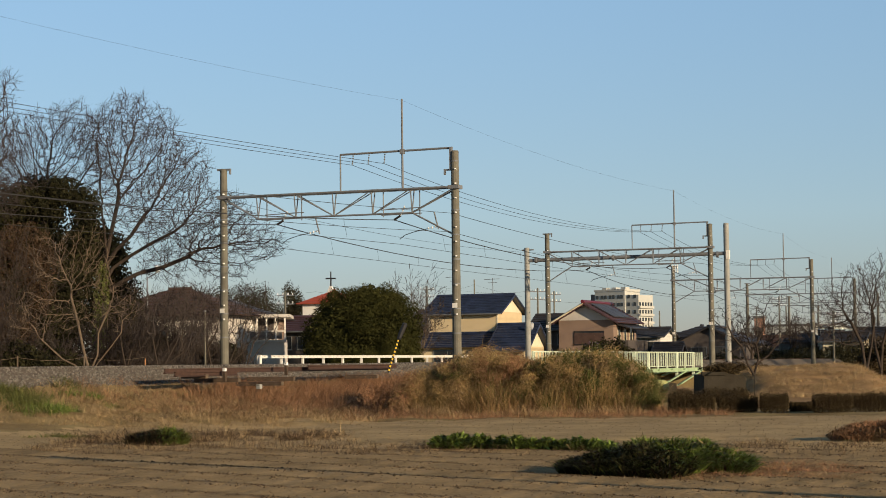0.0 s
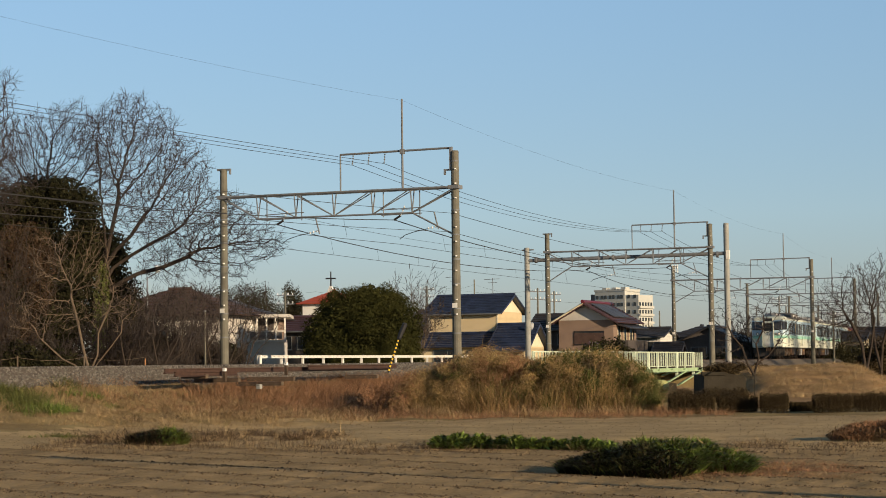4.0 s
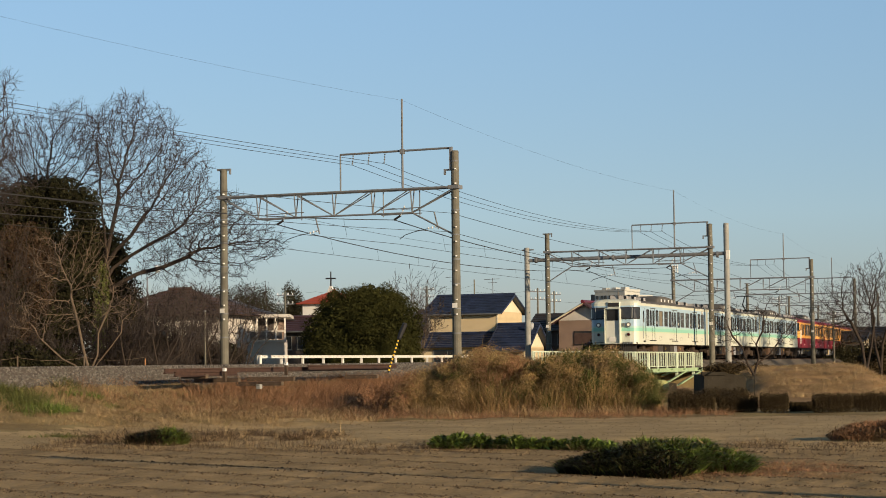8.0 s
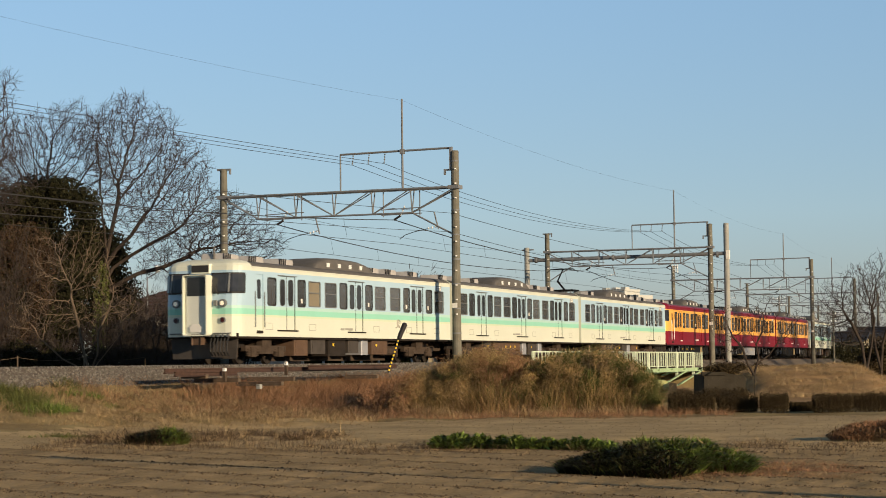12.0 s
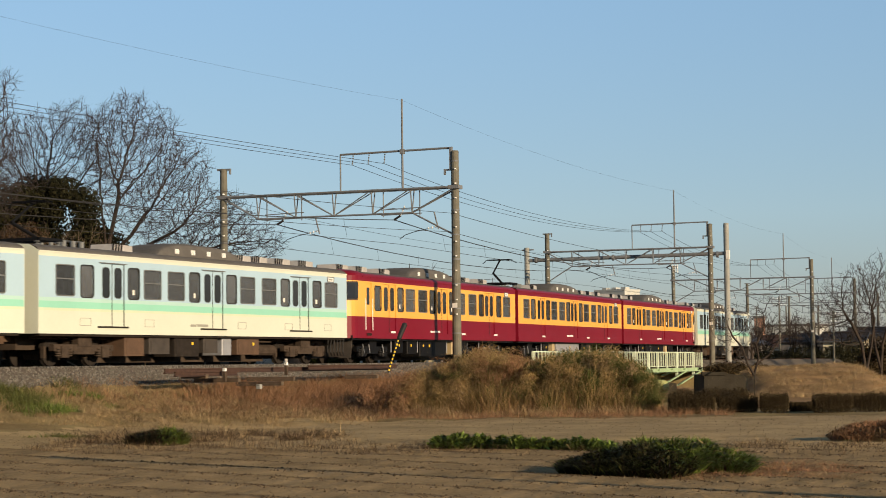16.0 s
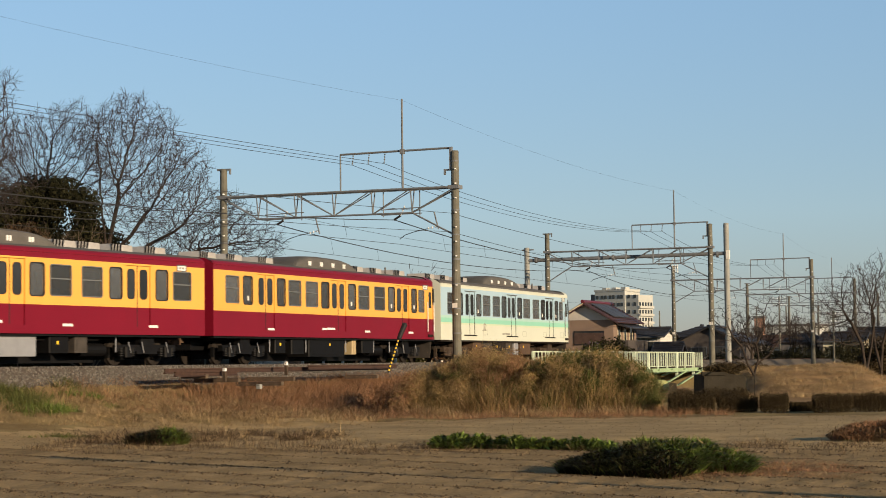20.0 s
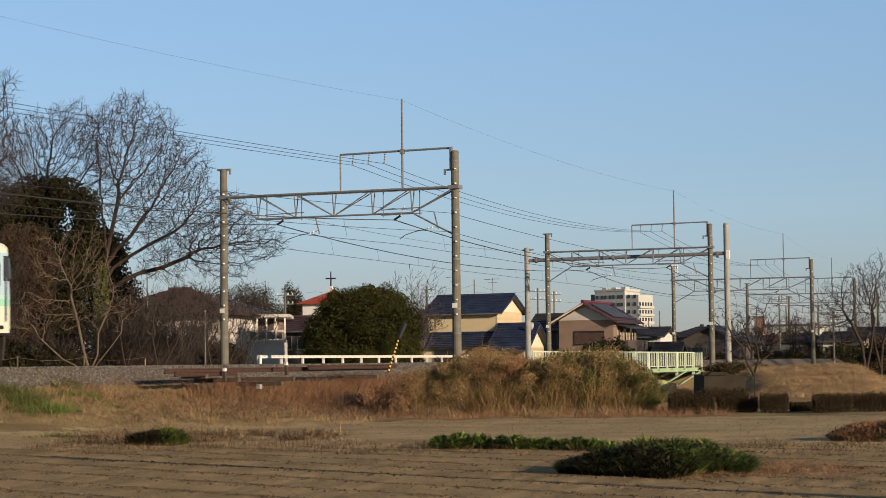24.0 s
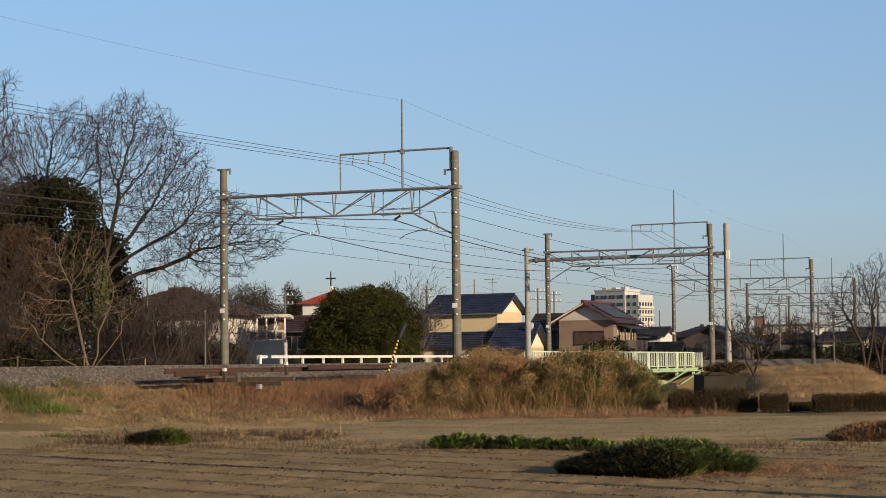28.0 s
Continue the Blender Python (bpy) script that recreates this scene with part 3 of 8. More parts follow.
def anchor_portal(s, left, right, beam):
    e = thing("anchor_portal", "pale concrete poles joined by a thick steel tube across the tracks", "gantry", line_pose(s))
    pole(e, left, beam + 0.85, 0.21, 0.18, "pale_concrete", bands=False)
    pole(e, right, beam + 2.1, 0.21, 0.185, "pale_concrete", bands=False)
    part("crossbeam_tube", Geo().tube((left, 0, beam), (right, 0, beam + 0.1), 0.13, n=12), "steel", e)
    for x in (left + 0.6, left + 6.2, right - 0.7):
        part("tube_flange", Geo().tube((x, 0, beam + 0.03), (x + 0.15, 0, beam + 0.03), 0.21, n=12), "steel", e)
    part("white_guard", Geo().box((right + 0.0, -0.25, beam - 0.3), (right + 0.22, 0.1, beam + 0.3)), "white", e, "white guard sleeve")
    part("crossarm", Geo().box((left - 0.35, -0.08, beam + 0.72), (left + 0.5, 0.08, beam + 0.8)), "steel", e)
    for i in range(3):
        h = Geo()
        insulator(h, (-0.5 + 0.16 * i, 0, beam - 0.45), (-0.5 + 0.16 * i, 0, beam - 1.15), n=5, r=0.04)
        part("insulator", h, "insul", e)
    part("hanger", Geo().tube((-0.35, 0, beam), (-0.35, 0, beam - 0.5), 0.04), "steel", e)
    return e


anchor_portal(117.0, -11.0, 3.25, 7.12)


def wire_run(name, ends, sag, r, label, n=14, mat_name="wire", first=None):
    """A hanging wire through a list of points, each span a shallow parabola; first: the sag of the first span."""
    g = Geo()
    pts = [Vector(ends[0])]
    deep = sag
    for k, (a, b) in enumerate(zip(ends, ends[1:])):
        a, b = Vector(a), Vector(b)
        sag = first if first is not None and k == 0 else deep
        pts += [a.lerp(b, i / n) - Vector((0, 0, 4 * sag * (i / n) * (1 - i / n))) for i in range(1, n + 1)]
    g.path(pts, r, n=4)
    return tagged(part(name, g, mat_name), label, "wire")


spans = [(q[0], q[3], q[2]) for q in GANTRIES]
for c, word in ((0.0, "near"), (FAR_TRACK, "far")):
    wire_run("messenger_wire", [on_line(s, c - 0.25, h - 1.3) for s, h, _ in spans], 0.72, 0.023, "dark messenger wire over the " + word + " track")
    wire_run("contact_wire", [on_line(s, c, 5.1) for s, h, _ in spans], 0.03, 0.012, "thin contact wire over the " + word + " track", n=6)
    g = Geo()
    for (s0, h0, _), (s1, h1, _) in zip(spans[:4], spans[1:4]):
        for i in range(1, 9):
            t = i / 9
            s = s0 + (s1 - s0) * t
            z = (h0 - 1.3) * (1 - t) + (h1 - 1.3) * t - 4 * 0.72 * t * (1 - t)
            g.tube(on_line(s, c - 0.25 * (1 - 4 * t * (1 - t)), z), on_line(s, c, 5.1), 0.006, n=3, caps=False)
    tagged(part("droppers", g, "wire"), "thin droppers between messenger and contact wire", "wire", kind="stuff")
for i in range(3):
    wire_run("feeder_wire", [on_line(s, r - 5.35 + 0.57 + 0.75 * i, h + 1.17) for s, h, r in spans], 0.75, 0.012, "grey feeder wire hung from gantry insulators", first=0.2)
wire_run("ground_wire", [on_line(s, r - 2.42, h + 3.88) for s, h, r in spans], 0.45, 0.0035, "thin overhead earth wire between mast tops")
wire_run("signal_cable", [on_line(s, -8.3, h - 0.1) for s, h, r in spans], 0.5, 0.01, "thin cable along the far poles")
wire_run("signal_cable", [on_line(s, 2.35, h - 1.1) for s, h, r in spans], 0.4, 0.013, "dark cable along the near poles", n=12)
wire_run("signal_cable", [on_line(s, 2.35, h - 1.9) for s, h, r in spans], 0.5, 0.012, "dark cable along the near poles", n=12)
# ---------- the train ----------
# Car space: y from -9.75 (front) to 9.75, x towards the field, z over the rail.
HALF, SILL, EAVE = 1.475, 0.97, 3.38
BIG, SMALL = (2.13, 3.02), (2.10, 3.05)
DOORS = [(3.15, 4.45), (9.1, 10.4), (15.2, 16.5)]
MID = [("s", 4.65, 5.25), ("b", 5.55, 6.5), ("b", 6.95, 7.9), ("s", 8.25, 8.87), ("s", 10.62, 11.25), ("b", 11.55, 12.5), ("b", 13.05, 14.0), ("s", 14.4, 15.0)]
LIVERY = {
    "pale": dict(bands=[(SILL, 1.66, "t_cream"), (1.66, 1.74, "t_pale"), (1.74, 1.94, "t_green"), (1.94, 2.05, "t_mint"), (2.05, 3.27, "t_blue"), (3.27, 3.42, "t_cream")], roofedge="t_cream", nose="t_cream", seam="t_frame"),
    "warm": dict(bands=[(SILL, 1.83, "t_red"), (1.83, 3.22, "t_orange"), (3.22, 3.42, "t_red")], roofedge="t_red", nose="t_red", seam="t_orange"),
}


def rounded(y0, y1, z0, z1, r, n=3):
    out = []
    for cy, cz, a0 in ((y1 - r, z0 + r, -90), (y1 - r, z1 - r, 0), (y0 + r, z1 - r, 90), (y0 + r, z0 + r, 180)):
        for i in range(n + 1):
            a = radians(a0 + 90 * i / n)
            out.append((cy + r * math.cos(a), cz + r * math.sin(a)))
    return out


def ring_plate(outer, inner, x0, x1, k=0):
    """A flat frame between two outlines of the same count, from x0 to x1."""
    n = len(outer)
    v = [(x0, *p) for p in outer] + [(x1, *p) for p in outer] + [(x1, *p) for p in inner] + [(x0, *p) for p in inner]
    f = []
    for i in range(n):
        j = (i + 1) % n
        f += [(i, j, n + j, n + i), (n + i, n + j, 2 * n + j, 2 * n + i), (2 * n + i, 2 * n + j, 3 * n + j, 3 * n + i)]
    return Geo().add(v, f, k)


CACHE = {}


def shared(key, make):
    if key not in CACHE:
        CACHE[key] = make()
    return CACHE[key]


def pane(width, z, r=0.1, name="pane", material="t_glass"):
    return shared(("pane", round(width, 3), z, r, material), lambda: Geo().prism(rounded(-width / 2, width / 2, z[0], z[1], r), "x", -0.012, 0.0).mesh(name, material))


def surround(width, z, r=0.1, grow=0.045, material="t_frame"):
    def make():
        return ring_plate(rounded(-width / 2 - grow, width / 2 + grow, z[0] - grow, z[1] + grow, r + grow), rounded(-width / 2, width / 2, z[0], z[1], r), -0.03, 0.018).mesh("window_frame", material)
    return shared(("ring", round(width, 3), z, r, grow, material), make)


def side_wall(car, openings, bands, y0, y1, side):
    """The side with real openings; each colour band of the paint is a row of panels."""
    names = [b[2] for b in bands]
    ysb = sorted({y0, y1, *[q for o in openings for q in o[:2]]})
    zsb = sorted({b[0] for b in bands} | {bands[-1][1]} | {q for o in openings for q in o[2:]})
    g = Geo()
    x = HALF
    for ya, yb in zip(ysb, ysb[1:]):
        for za, zb in zip(zsb, zsb[1:]):
            ym, zm = (ya + yb) / 2, (za + zb) / 2
            if any(o[0] < ym < o[1] and o[2] < zm < o[3] for o in openings):
                continue
            k = next(i for i, b in enumerate(bands) if b[0] < zm < b[1])
            g.add([(x, ya, za), (x, yb, za), (x, yb, zb), (x, ya, zb)], [(0, 1, 2, 3)], k)
    for o in openings:
        a, b, c, d = o
        k = next(i for i, q in enumerate(bands) if q[0] < (c + d) / 2 < q[1])
        for y, z in ((c, c), (d, d)):
            k = next(i for i, q in enumerate(bands) if q[0] <= z < q[1])
            g.add([(x, a, z), (x, b, z), (x - 0.06, b, z), (x - 0.06, a, z)], [(0, 1, 2, 3)], k)
        for i, (za, zb, _) in enumerate(bands):
            za, zb = max(za, c), min(zb, d)
            for y in (a, b):
                if zb > za:
                    g.add([(x, y, za), (x, y, zb), (x - 0.06, y, zb), (x - 0.06, y, za)], [(0, 1, 2, 3)], i)
    if side < 0:
        g.move(Matrix.Rotation(math.pi, 4, "Z"))
    part("side_wall", g, names, car)


def nose(car, bands, livery, end):
    """Rounded cab end with wrap-round windows, gangway door, lamps and skirt. Built at the front, turned round for the rear."""
    turn = Matrix.Identity(4) if end < 0 else Matrix.Rotation(math.pi, 4, "Z")
    plan = [(HALF, -8.7), (HALF, -9.2), (1.45, -9.42), (1.37, -9.58), (1.22, -9.7), (1.0, -9.75), (0.42, -9.75), (-0.42, -9.75), (-1.0, -9.75), (-1.22, -9.7), (-1.37, -9.58), (-1.45, -9.42), (-HALF, -9.2), (-HALF, -8.7)]
    n = len(plan)

    def at(z):
        t = max(0.0, min(1.0, (z - 2.2) / 1.2))
        back = 0.12 * t * t
        return [(x, y + back * max(0, min(1, (-8.7 - y) / 1.0)), z) for x, y in plan]

    g = Geo()
    names = []
    rows, faces, kinds = at(bands[0][0]), [], []
    for a, b, m in bands:
        if m not in names:
            names.append(m)
        o = len(rows) - n
        rows += at(b)
        faces += [(o + i, o + i + 1, o + n + i + 1, o + n + i) for i in range(n - 1)]
        kinds += [names.index(m)] * (n - 1)
    # domed front of the roof
    tops = [(0.96, 3.52, 0.06), (0.86, 3.61, 0.2), (0.6, 3.68, 0.45), (0.0, 3.70, 0.95)]
    o = len(rows) - n
    for f, z, back in tops:
        rows += [(x * f, min(-8.68, y + 0.12 + back) if y < -8.8 else y, z) for x, y in plan]
    k = names.index(livery["roofedge"]) if livery["roofedge"] in names else 0
    faces += [(o + j * n + i, o + j * n + i + 1, o + (j + 1) * n + i + 1, o + (j + 1) * n + i) for j in range(len(tops)) for i in range(n - 1)]
    kinds += [k] * (len(tops) * (n - 1))
    g.add(rows, faces)
    g.k[-len(faces):] = kinds
    g.move(turn)
    cab = part("cab_front", g, names, car, smooth=False)

    def wrap(z0, z1, i0, i1, out, sgn):
        lo, hi = at(z0), at(z1)
        sel = range(i0, i1 + 1)
        q = Geo()
        push = lambda p: (sgn * (p[0] + out * (0.9 if p[1] > -9.7 else 0.0)), p[1] - out * (1 if p[1] < -9.3 else 0.4), p[2])
        v = [push(lo[i]) for i in sel] + [push(hi[i]) for i in sel]
        m = len(list(sel))
        q.add(v, [(i, i + 1, m + i + 1, m + i) for i in range(m - 1)])
        return q

    for sgn in (1, -1):
        part("cab_window_frame", wrap(2.46, 3.18, 1, 6, 0.012, sgn).move(turn), "t_rubber", cab)
        part("cab_window", wrap(2.52, 3.12, 1, 6, 0.03, sgn).move(turn), "t_pane_dark", cab)
        part("window_pillar", Geo().tube((sgn * 1.13, -9.77, 2.5), (sgn * 1.13, -9.66, 3.14), 0.035, n=6).move(turn), "t_frame", cab)
        q = Geo().tube((sgn * 0.92, -9.73, 2.12), (sgn * 0.92, -9.84, 2.12), 0.15, 0.14, n=14)
        lamp = part("headlamp", q.move(turn), "t_frame", cab)
        part("lens", Geo().tube((sgn * 0.92, -9.84, 2.12), (sgn * 0.92, -9.85, 2.12), 0.08, n=14).move(turn), "t_lamp" if end < 0 and livery["nose"] == "t_cream" else "t_frame", lamp)
        q = Geo().tube((sgn * 0.92, -9.73, 1.54), (sgn * 0.92, -9.82, 1.54), 0.1, n=12)
        lamp = part("tail_lamp", q.move(turn), "t_frame", cab)
        part("lens", Geo().tube((sgn * 0.92, -9.82, 1.54), (sgn * 0.92, -9.83, 1.54), 0.075, n=12).move(turn), "t_redlamp", lamp)
        part("handrail", Geo().tube((sgn * 1.2, -9.76, 1.08), (sgn * 0.55, -9.8, 1.08), 0.022, n=6).move(turn), "t_frame", cab)
        part("wiper", Geo().tube((sgn * 0.75, -9.82, 2.42), (sgn * 0.62, -9.8, 2.75), 0.014, n=5).move(turn), "t_rubber", cab)
    part("horn_cover", Geo().box((0.55, -9.82, 2.03), (0.72, -9.74, 2.22), cut=0.02).move(turn), "t_frame", cab)
    # destination box and gangway
    part("destination_box", Geo().box((-0.4, -9.72, 3.16), (0.4, -9.2, 3.5), cut=0.05).move(turn), livery["nose"], cab)
    part("destination_blind", Geo().box((-0.34, -9.735, 3.21), (0.34, -9.715, 3.45)).move(turn), "t_rubber", cab)
    q = ring_plate(rounded(-0.475, 0.475, 0.99, 3.11, 0.08), rounded(-0.44, 0.44, 1.03, 3.08, 0.06), 0, 0.42).move(Matrix.Rotation(-math.pi / 2, 4, "Z") @ Matrix.Translation((9.73, 0, 0)))
    part("gangway_frame", q.move(turn), livery["nose"], cab)
    part("gangway_door", Geo().box((-0.4, -10.0, 1.05), (0.4, -9.93, 3.05)).move(turn), "t_ivory" if livery["nose"] == "t_cream" else "t_orange", cab)
    part("door_window", Geo().box((-0.35, -10.02, 2.38), (0.35, -9.99, 3.02)).move(turn), "t_pane_dark", cab)
    part("door_flap", Geo().prism([(-0.2, 1.12), (0.2, 1.12), (0.24, 1.3), (0.12, 1.4), (-0.12, 1.4), (-0.24, 1.3)], "y", -10.06, -10.0).move(turn), "white", cab)
    # skirt, hoses, coupler
    part("skirt", Geo().prism([(-1.25, 0.2), (1.25, 0.2), (1.32, 0.95), (-1.32, 0.95)], "y", -9.45, -9.4).move(turn), "t_box", car)
    for i in range(6):
        x = 0.45 + 0.13 * i
        part("jumper_hose", Geo().path([(x, -9.7, 0.98), (x + 0.02, -9.86, 0.75), (x, -9.84, 0.45), (x - 0.05, -9.6, 0.3)], 0.025, n=5).move(turn), "t_rubber", car)
    for i in range(5):
        part("jumper_socket", Geo().tube((0.4 + 0.18 * i, -9.74, 1.0), (0.4 + 0.18 * i, -9.86, 1.0), 0.05, n=8).move(turn), "t_frame", car)


def coupler(car, end):
    g = Geo().box((-0.11, end * 9.0, 0.75), (0.11, end * 9.95, 0.98)).box((-0.18, end * 9.75, 0.68), (0.18, end * 9.99, 1.06), cut=0.04)
    part("coupler", g, "t_rust", car)


def bogie(car, y, drive, material):
    g = Geo()
    for x in (-1.05, 1.05):
        g.box((x - 0.09, y - 1.55, 0.46), (x + 0.09, y + 1.55, 0.66))
        g.box((x - 0.1, y - 0.55, 0.36), (x + 0.1, y + 0.55, 0.6))
        g.box((x - 0.12, y - 0.35, 0.6), (x + 0.12, y + 0.35, 0.92))
    g.box((-1.0, y - 0.3, 0.5), (1.0, y + 0.3, 0.8))
    frame_part = part("bogie_frame", g, material, car)
    for yy in (y - 0.62, y + 0.62):
        part("traction_motor", Geo().box((-0.45, yy - 0.38, 0.2), (0.45, yy + 0.38, 0.72), cut=0.08), material, frame_part)
    for yy in (y - 1.05, y + 1.05):
        for x in (-1.12, 1.12):
            h = Geo().box((x - 0.13, yy - 0.17, 0.26), (x + 0.13, yy + 0.17, 0.6), cut=0.05)
            part("axle_box", h, material, frame_part)
            for d in (-0.3, 0.3):
                h = Geo()
                for i in range(4):
                    h.tube((x, yy + d, 0.3 + 0.07 * i), (x, yy + d, 0.34 + 0.07 * i), 0.1, n=10)
                part("coil_spring", h, material, frame_part)
        for x in (-0.75, 0.75):
            part("brake_shoe", Geo().box((x - 0.06, yy - 0.56, 0.25), (x + 0.06, yy - 0.45, 0.6)), material, frame_part)


WHEELS = []


def wheelset(car, y):
    def make():
        g = Geo()
        g.tube((-0.95, 0, 0), (0.95, 0, 0), 0.07, n=10)
        for sg in (-1, 1):
            x = 0.55 * sg
            for a, b, r0, r1 in ((0, 0.1 * sg, 0.43, 0.425), (-0.03 * sg, 0.0, 0.455, 0.455)):
                g.tube((x + a, 0, 0), (x + b, 0, 0), r0, r1, n=20)
            for i in range(6):
                t = i * math.pi / 3
                g.box((x + 0.1 * sg - 0.008, -0.04, 0.16), (x + 0.1 * sg + 0.012, 0.04, 0.34), m=Matrix.Rotation(t, 4, "X"))
        return g.mesh("wheelset", "t_under")
    ob = part("wheelset", shared("wheelset", make), "", car, m=pose(0, y, 0.43))
    WHEELS.append((ob, y))
    return ob


def vent(car, y, x=0.0):
    def make():
        g = Geo()
        g.prism([(-0.62, 0), (0.62, 0), (0.6, 0.22), (0.55, 0.25), (-0.5, 0.27)], "x", -0.42, 0.42)
        return g.mesh("roof_vent", "t_vent")

    def slots():
        g = Geo()
        for sx in (-0.43, 0.43):
            for i in range(4):
                yy = -0.53 + 0.155 * i
                g.add([(sx * 1.02, yy - 0.05, 0.02), (sx * 1.02, yy + 0.05, 0.02), (sx * 1.02, yy + 0.09, 0.27), (sx * 1.02, yy - 0.01, 0.27)], [(0, 1, 2, 3)])
        return g.mesh("louvre", "t_black")
    v = part("roof_vent", shared("vent", make), "", car, m=pose(x, y, 3.64))
    part("louvre", shared("slots", slots), "", v)


def pantograph(car, y, up):
    p = part("pantograph_base", Geo().box((-0.75, y - 0.6, 3.8), (-0.68, y + 0.6, 3.88)).box((0.68, y - 0.6, 3.8), (0.75, y + 0.6, 3.88)).box((-0.75, y - 0.6, 3.8), (0.75, y - 0.52, 3.88)).box((-0.75, y + 0.52, 3.8), (0.75, y + 0.6, 3.88)), "t_black", car)
    for x in (-0.6, 0.6):
        for d in (-0.5, 0.5):
            h = Geo()
            insulator(h, (x, y + d, 3.64), (x, y + d, 3.82), n=2, r=0.06)
            part("insulator", h, "t_frame", p)
    knee, head = Vector((0, y - 0.95, 4.32)), Vector((0, y + 0.1, 4.98))
    part("lower_arm", Geo().tube((0, y + 0.45, 3.88), knee, 0.055, n=8), "t_black", p)
    part("upper_arm", Geo().tube(knee, head, 0.04, n=8), "t_black", p)
    part("pan_head", Geo().tube((-0.6, y - 0.1, 5.02), (0.6, y - 0.1, 5.02), 0.03).tube((-0.6, y + 0.25, 5.02), (0.6, y + 0.25, 5.02), 0.03).tube((-0.6, y - 0.1, 5.02), (-0.88, y + 0.08, 4.86), 0.02).tube((0.6, y - 0.1, 5.02), (0.88, y + 0.08, 4.86), 0.02).tube((0, y - 0.1, 5.0), (0, y + 0.25, 5.0), 0.03), "t_black", p)
    for i, d in enumerate((1.0, 1.5, 1.95)):
        h = Geo().tube((-0.35, y + d, 3.66), (-0.35, y + d, 3.95), 0.07, n=8).tube((0.4, y + d + 0.1, 3.66), (0.4, y + d + 0.1, 3.88), 0.09, n=8).tube((-0.35, y + d, 3.93), (0.4, y + d + 0.1, 3.87), 0.025, n=5)
        part("roof_switchgear", h, "t_frame", p)


